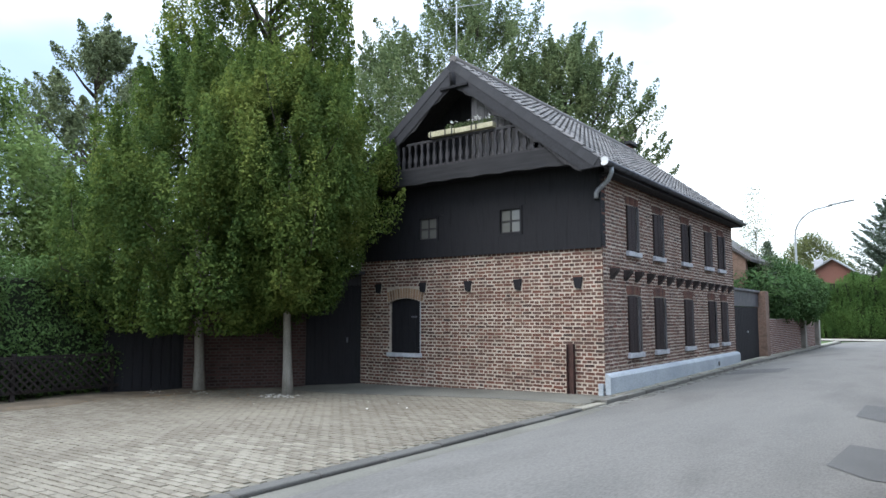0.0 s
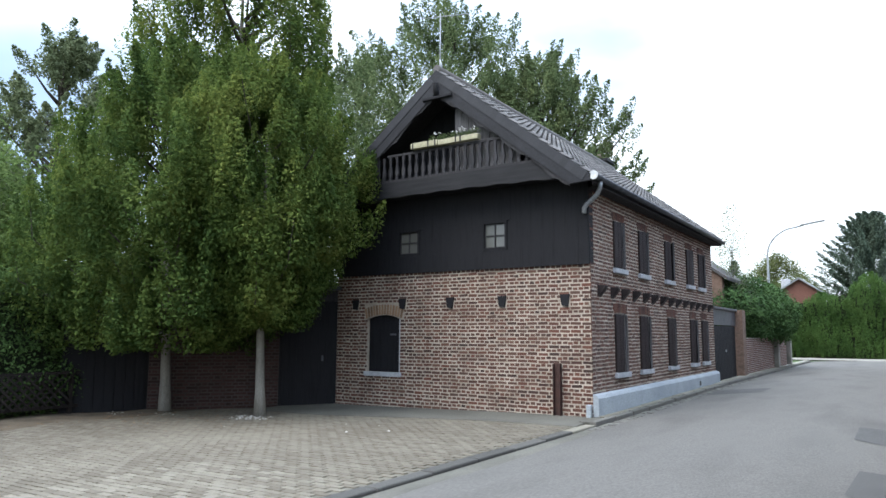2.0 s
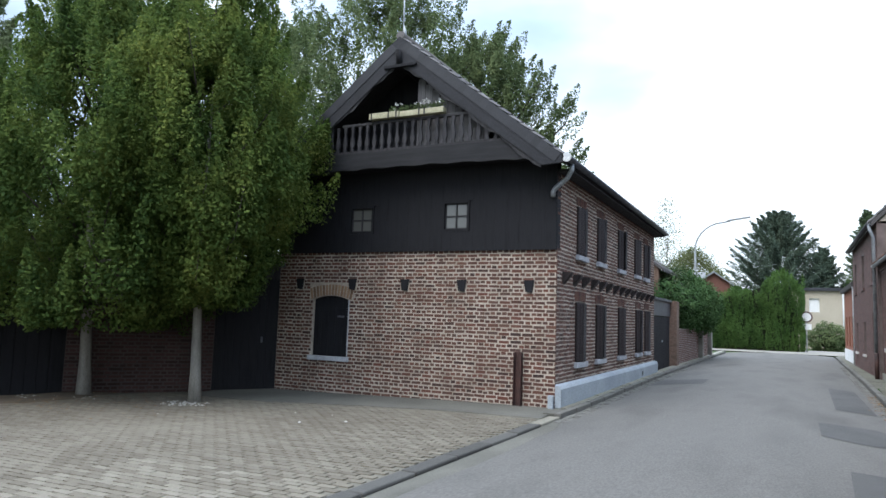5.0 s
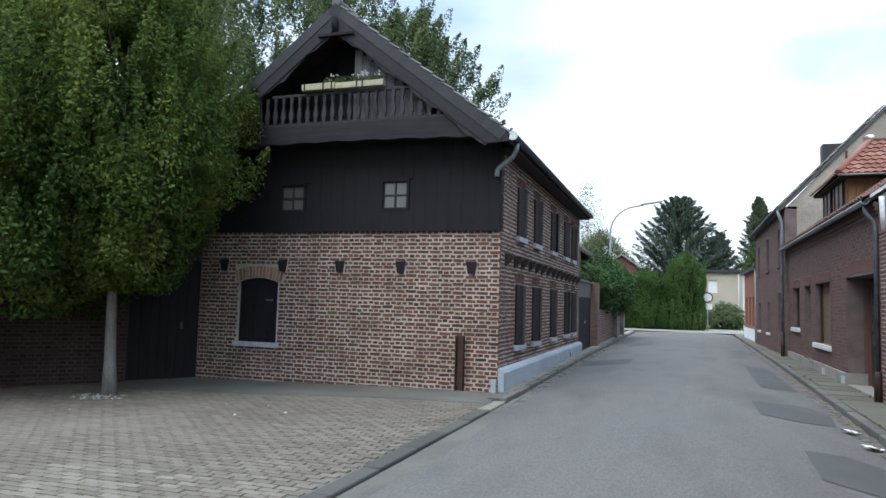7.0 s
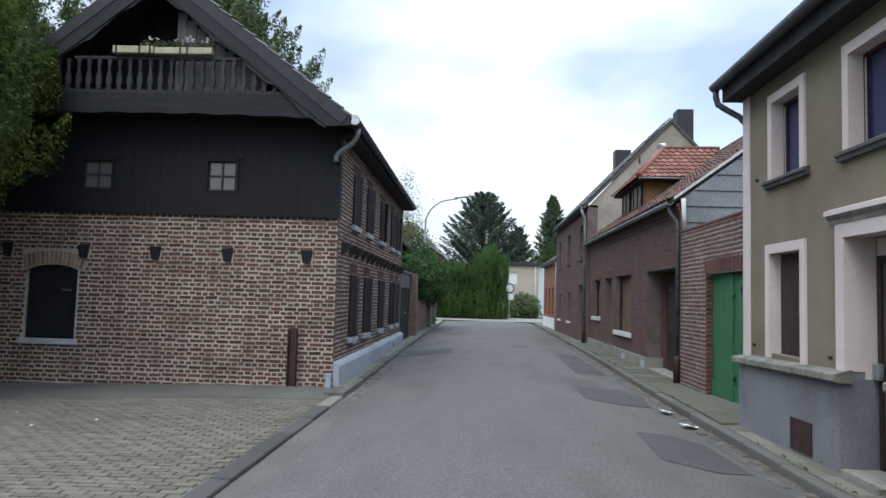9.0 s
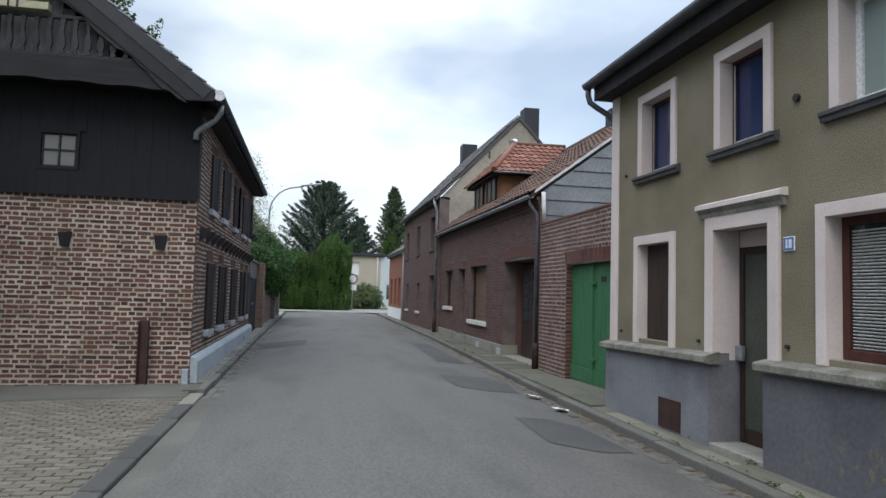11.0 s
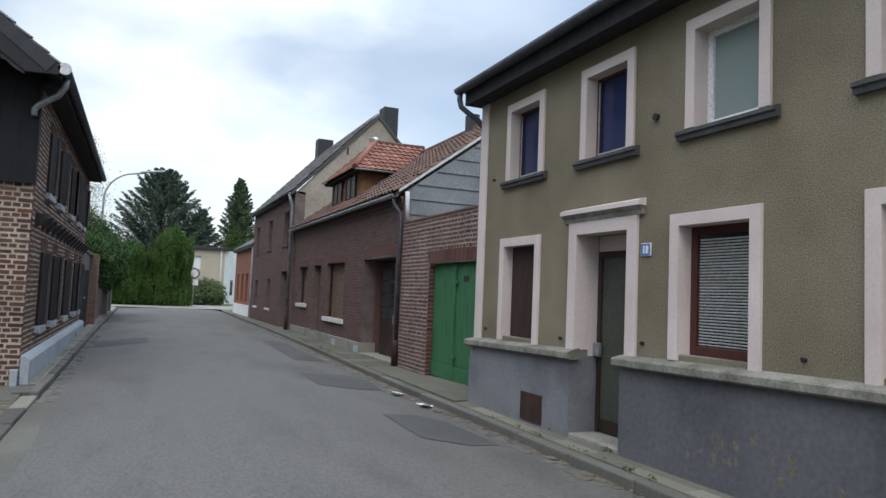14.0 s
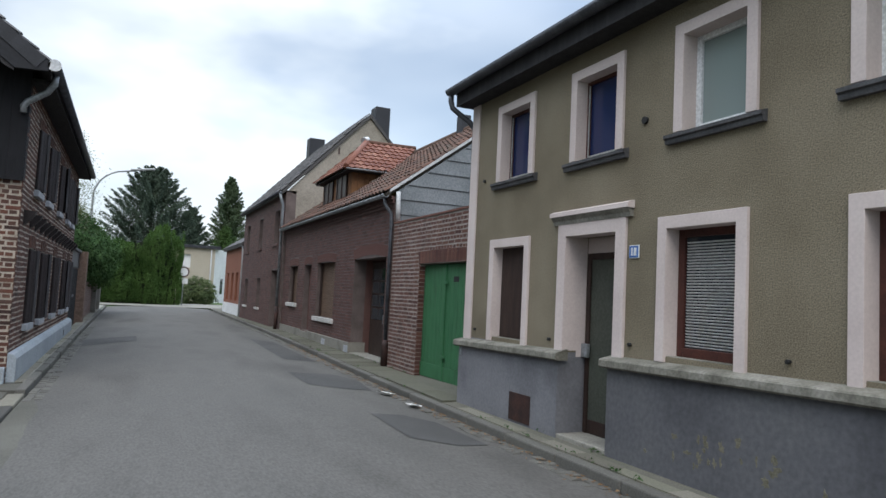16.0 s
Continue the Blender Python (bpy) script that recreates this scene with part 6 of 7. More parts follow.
sign = thing("road_sign", "round white road sign with red rim on a post", "road sign")
part("post", tube([(-0.72, 50.6, 0), (-0.72, 50.6, 2.85)], 0.04, 8), M_LAMP, sign)
part("rim", tube([(-0.72, 50.55, 2.42), (-0.72, 50.52, 2.42)], 0.36, 24), M_SIGNRED, sign)
part("face", tube([(-0.72, 50.52, 2.42), (-0.72, 50.51, 2.42)], 0.27, 24), M_WHITEWALL, sign)
part("extra_plate", box(-1.0, -0.44, 50.5, 50.53, 1.62, 1.98, 0.006), M_WHITEWALL, sign)


# ---------------------------------------------------------------- plants
def leaf_cloud(centers, spread, per, size, seed, upright=0.35, outward=None, along=0.0, slim=0.5):
    """Many small folded leaves scattered round the given centres."""
    rg = np.random.default_rng(seed)
    C = np.repeat(np.asarray(centers, float), per, axis=0)
    n = len(C)
    q = rg.normal(0, 1, (n, 3))
    q *= (rg.uniform(0, 1, (n, 1)) ** 0.45) / np.linalg.norm(q, axis=1, keepdims=True)
    spread = np.asarray(spread, float)
    P = C + q * (np.repeat(spread, per, axis=0) if spread.ndim == 2 else spread) * 1.75
    nr = rg.normal(0, 1, (n, 3))
    nr[:, 2] = np.abs(nr[:, 2]) + upright
    if outward is not None and not along:
        nr += 0.9 * np.repeat(np.asarray(outward, float), per, axis=0)
    nr /= np.linalg.norm(nr, axis=1, keepdims=True)
    t = rg.normal(0, 1, (n, 3))
    if along:
        t += along * np.repeat(np.asarray(outward, float), per, axis=0)
    t -= nr * np.sum(t * nr, axis=1, keepdims=True)
    t /= np.linalg.norm(t, axis=1, keepdims=True)
    b = np.cross(nr, t)
    s = size * rg.uniform(0.6, 1.3, (n, 1))
    V = np.stack([P - t * s, P + b * s * slim + t * s * 0.05, P + t * s - nr * s * 0.25, P - b * s * slim + t * s * 0.05], axis=1).reshape(-1, 3)
    return V


def leaf_mesh(name, V, material, parent, label=""):
    me = bpy.data.meshes.new(name)
    n = len(V) // 4
    me.vertices.add(n * 4)
    me.vertices.foreach_set("co", V.astype(np.float32).ravel())
    me.loops.add(n * 4)
    me.loops.foreach_set("vertex_index", np.arange(n * 4, dtype=np.int32))
    me.polygons.add(n)
    me.polygons.foreach_set("loop_start", np.arange(0, n * 4, 4, dtype=np.int32))
    me.update(calc_edges=True)
    me.materials.append(material)
    ob = new(name, me)
    ob.parent = parent
    return tagged(ob, label, kind="stuff")


def broad_tree(name, label, x, y, z, trunk_h, height, radius, mat, bark, seed, leaves=30000, leaf=0.055, trunk_r=0.14, base_z=None, fastigiate=True, lean=0.0, low=0.0, widest=0.35, clump=0.30, fill=0.42):
    """A tapered trunk with forking limbs and a crown of leaf clumps with gaps and an uneven outline."""
    rn = random.Random(seed)
    t = thing(name, label, "tree", "trees")
    top = z + height
    cz0 = z + trunk_h
    pts = [(x + lean * f + 0.04 * math.sin(5 * f + seed), y + 0.03 * math.cos(4 * f), z - 0.1 + (height * 0.8 + 0.1) * f) for f in frange(0, 1, 9)]
    rr = [trunk_r * (1.25 if i == 0 else 1.0) * (1 - 0.88 * i / 9) for i in range(10)]
    part("trunk", tube(pts, rr, 12), bark, t)

    def prof(h):
        if h < widest:
            return (0.58 if fastigiate else 0.52) + (0.42 if fastigiate else 0.48) * math.sin(math.pi / 2 * h / widest)
        q = (h - widest) / (1 - widest)
        return max(0.05, (1 - q ** 1.7)) if not fastigiate else max(0.04, 1 - q ** 2.1)

    centers, outs = [], []
    limbs = 46 if height > 6 else 30
    for i in range(limbs):
        h0 = rn.uniform(0.0, 0.72) ** 1.1
        an = i * 2.399 + rn.uniform(-0.3, 0.3)
        rise = rn.uniform(0.18, 0.34) if fastigiate else rn.uniform(0.02, 0.22)
        h1 = min(0.99, h0 + rise)
        R = radius * prof(h1) * rn.uniform(0.78, 1.08)
        zz0, zz1 = cz0 + (0.3 if fastigiate else -0.15 * trunk_h) + (top - cz0) * h0 * 0.9, cz0 + (top - cz0) * h1
        fx = lean * (zz0 - z) / height
        p0 = Vector((x + fx, y, zz0))
        p2 = Vector((x + fx + R * math.cos(an), y + R * math.sin(an), zz1 - low * R))
        p1 = p0.lerp(p2, 0.5) + Vector((0, 0, (-0.12 if fastigiate else 0.1) * (zz1 - zz0)))
        if i < 26:
            part("limb", tube([p0, p0.lerp(p1, 0.5), p0.lerp(p1, 0.9), p1.lerp(p2, 0.25), p1.lerp(p2, 0.5)], [trunk_r * 0.42, trunk_r * 0.34, trunk_r * 0.24, trunk_r * 0.14, 0.008], 6), bark, t)
        for k in range(5):
            f = rn.uniform(0.35, 1.02)
            p = p0.lerp(p2, f) + Vector((rn.gauss(0, 0.3), rn.gauss(0, 0.3), rn.gauss(0, 0.35)))
            centers.append(p)
            outs.append((p2 - p0).normalized())
    tufts = int(55 * height) if fastigiate else int(len(centers) * 0.9)
    for i in range(tufts):
        h = rn.random() ** 0.85
        an = rn.uniform(0, 2 * math.pi)
        lump = 1 + 0.12 * math.sin(3 * an + 5 * h + seed) + 0.09 * math.sin(7 * an - 9 * h)
        R = radius * prof(h) * lump * (rn.uniform(0.35, 1.0) ** 0.5)
        p = Vector((x + lean * h + R * math.cos(an), y + R * math.sin(an), cz0 + (top - cz0) * h))
        if fastigiate:
            d = Vector((0.32 * math.cos(an), 0.32 * math.sin(an), 1.0)).normalized()
            n_t, ln = 5, rn.uniform(0.45, 1.15)
        else:
            d = Vector((math.cos(an), math.sin(an), 0.5)).normalized()
            n_t, ln = 2, clump
        for k in range(n_t):
            centers.append(p + d * ln * (k / n_t) + Vector((rn.gauss(0, 0.05), rn.gauss(0, 0.05), 0)))
            outs.append(Vector((math.cos(an), math.sin(an), 0.35)))
    if fastigiate:
        clump *= 0.62
    per = max(8, leaves // len(centers))
    V = leaf_cloud([tuple(c) for c in centers], (clump, clump, clump * (1.55 if fastigiate else 0.9)), per, leaf, seed, 0.3, [tuple(o) for o in outs])
    leaf_mesh("crown", V, mat, t)
    return t


def unit(a):
    return a / np.maximum(np.linalg.norm(a, axis=1, keepdims=True), 1e-6)


def plume_leaves(base, way, length, width, per, leaf, seed, slim=0.5, up=0.6, loose=0.6, out=None, inner=0.0, tip=0.75):
    """Leaves along tapering shoots: each shoot starts at base and runs along way, wide near its foot and pointed at its end."""
    rg = np.random.default_rng(seed)
    base, way = np.repeat(np.asarray(base, float), per, axis=0), np.repeat(unit(np.asarray(way, float)), per, axis=0)
    length, width = np.repeat(np.asarray(length, float), per)[:, None], np.repeat(np.asarray(width, float), per)[:, None]
    n = len(base)
    s = inner + (1 - inner) * rg.uniform(0, 1, (n, 1))
    q = rg.normal(0, 1, (n, 3))
    q = unit(q - way * np.sum(q * way, axis=1, keepdims=True))
    form = (1 - s) ** tip * (0.4 + 0.6 * np.minimum(1, s / 0.25)) + 0.05
    P = base + way * length * s + q * width * form * rg.uniform(0, 1, (n, 1)) ** 0.6
    nr = 0.7 * q + rg.normal(0, loose, (n, 3))
    nr[:, 2] += up
    if out is not None:
        nr += 0.5 * np.repeat(unit(np.asarray(out, float)), per, axis=0)
    nr = unit(nr)
    t = way + 0.6 * q + rg.normal(0, 0.5, (n, 3))
    t = unit(t - nr * np.sum(t * nr, axis=1, keepdims=True))
    b = np.cross(nr, t)
    k = leaf * rg.uniform(0.6, 1.3, (n, 1))
    return np.stack([P - t * k, P + b * k * slim + t * k * 0.05, P + t * k - nr * k * 0.22, P - b * k * slim + t * k * 0.05], axis=1).reshape(-1, 3)


def plume_tree(name, label, x, y, z, trunk_h, height, radius, mat, bark, seed, shoots, leaves, leaf, trunk_r, lean=0.0, shoot=(1.3, 0.34), widest=0.35, foot=0.66, tilt=(0.5, 0.18), blunt=2.2, shell=0.3):
    """A tree whose crown is made of many ascending, pointed leafy shoots on forking limbs, with gaps between them."""
    rn = random.Random(seed)
    t = thing(name, label, "tree", "trees")
    z0, H = z + trunk_h, height - trunk_h
    pts = [(x + lean * f + 0.04 * math.sin(5 * f + seed), y + 0.03 * math.cos(4 * f), z - 0.1 + (height * 0.8 + 0.1) * f) for f in frange(0, 1, 9)]
    part("trunk", tube(pts, [trunk_r * (1.25 if i == 0 else 1.0) * (1 - 0.88 * i / 9) for i in range(10)], 12), bark, t)

    def girth(h):
        if h < widest:
            return foot + (1 - foot) * math.sin(math.pi / 2 * h / widest)
        return max(0.05, 1 - ((h - widest) / (1 - widest)) ** blunt)

    base, way, length, width, out = [], [], [], [], []
    for i in range(shoots):
        h = rn.random() ** 1.1 * 0.95
        an = i * 2.399963 + rn.uniform(-0.5, 0.5)
        lump = 1 + 0.09 * math.sin(3 * an + 4 * h + seed) + 0.08 * math.sin(5 * an - 7 * h)
        R = radius * girth(h) * lump * (shell + (1 - shell) * rn.random() ** 0.5)
        o = Vector((math.cos(an), math.sin(an), 0.0))
        k = tilt[0] + (tilt[1] - tilt[0]) * min(1.0, h / 0.45) + rn.gauss(0, 0.10)
        d = (o * k + Vector((rn.gauss(0, 0.12), rn.gauss(0, 0.12), 1.0 - 0.55 * max(0.0, 1 - h / 0.2)))).normalized()
        ln = shoot[0] * rn.uniform(0.65, 1.35)
        p = Vector((x + lean * h, y, z0 + H * h)) + o * R - d * ln * 0.55
        p.z = max(p.z, z0 - 0.15)
        ln = min(ln, max(0.3, (z + height * 1.03 - p.z) / max(d.z, 0.3)))
        base.append(tuple(p))
        way.append(tuple(d))
        length.append(ln)
        width.append(shoot[1] * rn.uniform(0.7, 1.3))
        out.append((o.x, o.y, 0.3))
        if i % max(1, shoots // 36) == 0 and h > 0.08:
            f = max((trunk_h + 0.25) / height, min(0.8, (p.z - z - 0.8 * R) / height))
            q = Vector((x + lean * f, y, z + height * f))
            m = q.lerp(p, 0.55) + Vector((0, 0, -0.06 * R))
            part("limb", tube([q, q.lerp(m, 0.6), m, p, p + d * ln * 0.6], [trunk_r * 0.36, trunk_r * 0.28, trunk_r * 0.2, trunk_r * 0.11, 0.006], 6), M_BARK_DARK, t)
    V = plume_leaves(base, way, length, width, max(8, leaves // shoots), leaf, seed, 0.5, 0.55, 0.6, out)
    leaf_mesh("crown", V, mat, t)
    return t


def conifer(name, label, x, y, z, height, radius, mat, seed, leaves=14000, leaf=0.13, rise=0.45, power=0.8):
    """A conifer: tiers of boughs that rise to pointed, ragged ends, with gaps between them."""
    rn = random.Random(seed)
    t = thing(name, label, "tree", "trees")
    part("trunk", tube([(x, y, z - 0.1), (x, y, z + height * 0.5), (x, y, z + height * 0.97)], [0.25, 0.16, 0.02], 8), M_BARK_DARK, t)
    base, way, length, width, out = [], [], [], [], []
    n = int(height * 26)
    for i in range(n):
        h = ((i + rn.random()) / n) ** 1.15
        an = i * 2.399963 + rn.uniform(-0.4, 0.4)
        up = rise * (0.7 + 1.4 * h) + rn.gauss(0, 0.10)
        R = radius * max(0.03, (1 - h) ** power) * (0.75 + 0.25 * min(1, h / 0.15)) * rn.uniform(0.72, 1.12)
        o = (math.cos(an), math.sin(an))
        base.append((x, y, z + 0.4 + (height - 0.4) * h - up * R * 0.75))
        way.append((o[0], o[1], up))
        length.append(R * math.hypot(1, up) + 0.25)
        width.append(min(0.55, 0.16 + 0.16 * R))
        out.append((o[0], o[1], 0.8))
    V = plume_leaves(base, way, length, width, max(6, leaves // n), leaf, seed, 0.26, 0.9, 0.5, out, inner=0.22, tip=0.6)
    leaf_mesh("crown", V, mat, t)
    return t


def hedge(name, label, x0, x1, y0, y1, z0, z1, mat, seed, leaves=16000, leaf=0.07, core=True, lumpy=0.15, peak=None, category="hedge"):
    """A clipped hedge: leaves on every face of a lumpy body, with a dark inside."""
    rg = np.random.default_rng(seed)
    t = thing(name, label, category)
    inset = 0.12 + lumpy
    if core:
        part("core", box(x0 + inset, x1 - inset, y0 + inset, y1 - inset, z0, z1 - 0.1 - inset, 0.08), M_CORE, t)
    n = leaves // 12
    areas = np.array([(x1 - x0) * (y1 - y0), (y1 - y0) * (z1 - z0), (y1 - y0) * (z1 - z0), (x1 - x0) * (z1 - z0), (x1 - x0) * (z1 - z0)])
    side = rg.choice(5, n, p=areas / areas.sum())
    C = np.stack([rg.uniform(x0, x1, n), rg.uniform(y0, y1, n), rg.uniform(z0, z1, n)], 1)
    O = np.zeros((n, 3))
    for k, (ax, v, o) in enumerate(((2, z1, 1), (0, x0, -1), (0, x1, 1), (1, y0, -1), (1, y1, 1))):
        q = side == k
        C[q, ax] = v
        O[q, ax] = o
    wob = lumpy * (np.sin(C[:, 0] * 2.1 + seed) + np.sin(C[:, 1] * 1.7 + C[:, 2] * 2.3) + np.sin(C[:, 2] * 3.1 + C[:, 0] * 1.3))[:, None] / 2
    C = C + O * (wob - 0.05)
    if peak:
        C[:, 2] = z0 + (C[:, 2] - z0) * np.array([peak(a) for a in C[:, 0]])
    V = leaf_cloud(C, (0.12, 0.12, 0.14), 12, leaf, seed + 1, 0.2, O)
    leaf_mesh("leaves", V, mat, t)
    return t


def bush(name, label, x, y, z, rx, ry, rz, mat, seed, leaves=9000, leaf=0.07, core=0.75):
    rg = np.random.default_rng(seed)
    t = thing(name, label, "bush", "bushes")
    if core:
        bm = bmesh.new()
        bmesh.ops.create_icosphere(bm, subdivisions=3, radius=1)
        for v in bm.verts:
            k = 1 + 0.12 * noise.noise(v.co * 2.3 + Vector((seed, 0, 0)))
            v.co = Vector((x + v.co.x * rx * core * k, y + v.co.y * ry * core * k, max(z - rz * 0.9, z + v.co.z * rz * core * k)))
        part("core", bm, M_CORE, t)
    n = leaves // 10
    d = rg.normal(0, 1, (n, 3))
    d /= np.linalg.norm(d, axis=1, keepdims=True)
    lump = 1 + 0.13 * np.sin(d[:, 0] * 5 + seed) * np.sin(d[:, 2] * 6 + d[:, 1] * 4)
    r = rg.uniform(0.72, 1.05, n) * lump
    C = np.array([x, y, z]) + d * r[:, None] * np.array([rx, ry, rz])
    V = leaf_cloud(C, (0.13, 0.13, 0.13), 10, leaf, seed + 1, 0.25, d)
    leaf_mesh("leaves", V, mat, t)
    return t


# the two hornbeams of the yard, and the tall one behind the wall
plume_tree("hornbeam_tree", "hornbeam with slim grey trunk and yellow-green crown", -11.5, 10.03, yard_z(-11.5, 10.0), 1.95, 7.5, 2.2, M_HORN, M_BARK, 3, 420, 175000, 0.040, 0.105, lean=-0.05, shoot=(1.15, 0.34), foot=0.42, widest=0.56)
plume_tree("hornbeam_tree", "broader hornbeam with grey trunk and deep green crown", -13.85, 9.45, yard_z(-13.8, 9.4), 1.5, 8.0, 2.95, M_HORN2, M_BARK, 8, 460, 175000, 0.044, 0.12, lean=-0.15, shoot=(1.3, 0.38), foot=0.75)
plume_tree("hornbeam_tree", "tall upright hornbeam behind the garden wall", -15.6, 12.6, -0.1, 2.5, 15.5, 2.75, M_HORN, M_BARK, 19, 430, 125000, 0.056, 0.2, shoot=(1.7, 0.48), widest=0.6, tilt=(0.5, 0.14))
# trees behind the farmhouse
plume_tree("oak_tree", "large grey-green tree behind the farmhouse roof", -18.8, 28.0, 0, 4, 18.2, 6.4, M_OAK, M_BARK_DARK, 12, 620, 110000, 0.078, 0.3, shoot=(1.5, 0.62), widest=0.45, tilt=(0.9, 0.55), blunt=2.6)
plume_tree("oak_tree", "grey-green tree behind the farmhouse", -13.9, 28.5, 0, 4, 14.7, 4.7, M_OAK, M_BARK_DARK, 17, 460, 85000, 0.074, 0.25, shoot=(1.3, 0.52), widest=0.35, tilt=(0.9, 0.5), blunt=1.9)
plume_tree("oak_tree", "grey-green tree close behind the farmhouse ridge", -24.2, 27.5, 0, 3, 17.0, 3.9, M_OAK, M_BARK_DARK, 31, 260, 50000, 0.078, 0.25, shoot=(1.6, 0.55), widest=0.4, tilt=(0.9, 0.45))
# trees and hedge on the far left of the yard
plume_tree("poplar_tree", "tall grey-green tree behind the yard", -29.2, 14.5, 0, 3, 14.4, 2.9, M_PALE2, M_BARK_DARK, 41, 170, 52000, 0.085, 0.25, shoot=(1.3, 0.62), widest=0.5, tilt=(1.0, 0.7), shell=0.45)
broad_tree("maple_tree", "pale green tree at the edge of the yard", -23.0, 7.2, 0, 2.2, 9.0, 3.8, M_PALE, M_BARK_DARK, 43, 46000, 0.075, 0.2, fastigiate=False, clump=0.45)
broad_tree("maple_tree", "green tree behind the yard hedge", -21.5, 11.8, 0, 1.6, 6.6, 3.0, M_HORN2, M_BARK_DARK, 47, 24000, 0.09, 0.18, fastigiate=False, clump=0.45)
hedge("yard_hedge", "dark clipped hedge behind the lattice fence", -17.2, -15.1, -3.0, 8.6, -0.1, 2.75, M_HEDGE, 51, 80000, 0.042)
# down the road
rn = random.Random(61)
tall = thing("tall_hedge", "tall clipped green conifer hedge at the road bend", "hedge")
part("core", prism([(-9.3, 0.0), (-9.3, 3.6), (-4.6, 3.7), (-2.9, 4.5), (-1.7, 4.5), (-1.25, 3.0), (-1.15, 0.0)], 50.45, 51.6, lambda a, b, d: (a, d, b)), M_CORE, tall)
base, way, length, width, out = [], [], [], [], []
for i in range(1500):
    px, f = rn.uniform(-9.6, -0.95), rn.random()
    peak = 3.95 + 0.35 * math.sin(px * 2.3) + 1.15 * smooth01(-4.4, -2.5, px) - 0.5 * smooth01(-1.9, -1.0, px)
    top = rn.random() < 0.3
    py = rn.uniform(50.0, 52.0) if top else 50.0 + 0.18 * math.sin(px * 3.1) + 0.12 * math.sin(f * 9 + px)
    if rn.random() < 0.12:
        px, py = -1.0 + 0.1 * math.sin(f * 8), rn.uniform(50.0, 52.0)
        top = False
    ln = rn.uniform(0.5, 1.1)
    base.append((px, py, (peak - ln * 0.85) if top else max(0.0, f * (peak - ln))))
    way.append((rn.gauss(0, 0.1), -0.22, 1.0))
    length.append(ln)
    width.append(rn.uniform(0.13, 0.26))
    out.append((0.2, -1.0, 0.5))
leaf_mesh("leaves", plume_leaves(base, way, length, width, 70, 0.055, 62, 0.35, 0.6, 0.5, out), M_THUJA, tall)
bush("ivy_bush", "dense dark ivy over the roadside wall", -6.5, 31.5, 2.5, 1.75, 5.2, 1.5, M_IVY, 71, 34000, 0.065)
bush("ivy_bush", "ivy hanging down to the road over the wall", -5.65, 34.8, 2.5, 1.15, 2.6, 1.3, M_IVY, 73, 17000, 0.065)
bush("shrub", "loose grey-green shrub before the flat-roofed house", 0.75, 56.5, 0.9, 1.3, 1.2, 1.2, M_OAK, 75, 5000, 0.09, 0.5)
conifer("yew_tree", "broad dark conifer beyond the road bend", -2.6, 71.0, 0, 12.3, 6.6, M_FIR, 81, 100000, 0.15, 0.5, 0.55)
conifer("fir_tree", "dark fir beyond the road bend", 1.2, 75.0, 0, 9.3, 4.2, M_FIR, 82, 45000, 0.15, 0.35, 0.8)
conifer("fir_tree", "slender conifer behind the brick houses", 5.0, 76.0, 0, 12.9, 3.8, M_FIR2, 83, 54000, 0.15, 0.4, 0.75)
conifer("cypress", "green conifer beside the brick houses", 3.6, 66.0, 0, 6.8, 2.4, M_HEDGE, 84, 16000, 0.11, 0.9, 0.7)
conifer("fir_tree", "dark conifer far behind the houses", -15.5, 80.0, 0, 9.5, 3.0, M_FIR, 87, 12000, 0.15)
broad_tree("round_tree", "rounded yellow-green tree beyond the bend", -9.8, 69.0, 0, 1.5, 8.7, 3.7, M_OLIVE, M_BARK_DARK, 88, 34000, 0.085, 0.2, fastigiate=False, clump=0.5)
broad_tree("birch_tree", "thin airy birch with sparse pale leaves", -5.95, 28.6, 0, 2.5, 6.7, 0.7, M_PALE2, M_BARK, 91, 2400, 0.034, 0.022, clump=0.2, fastigiate=False)
tagged(data_part("verge", [(-1.0, 52.5, 0.12), (2.6, 52.5, 0.10), (3.2, 59.9, 0.2), (-1.5, 59.9, 0.2)], [(0, 1, 2, 3)], M_GRASS), "mown grass verge before the flat-roofed house", "grass", kind="structure")

# flowers in the planters
rg = np.random.default_rng(7)
C = np.stack([rg.uniform(-8.75, -7.6, 60), rg.uniform(RY0 - 0.03, RY0 + 0.08, 60), rg.uniform(5.70, 5.80, 60)], 1)
leaf_mesh("foliage", leaf_cloud(C, (0.04, 0.03, 0.03), 14, 0.022, 5), M_OAK, planter)
C = np.stack([rg.choice([-8.62, -8.55, -7.75, -7.68, -8.2, -7.9, -8.0], 16) + rg.normal(0, 0.03, 16), rg.uniform(RY0 - 0.06, RY0 + 0.0, 16), rg.uniform(5.76, 5.87, 16)], 1)
leaf_mesh("blossom", leaf_cloud(C, (0.02, 0.02, 0.02), 9, 0.018, 6), M_PAPER, planter)

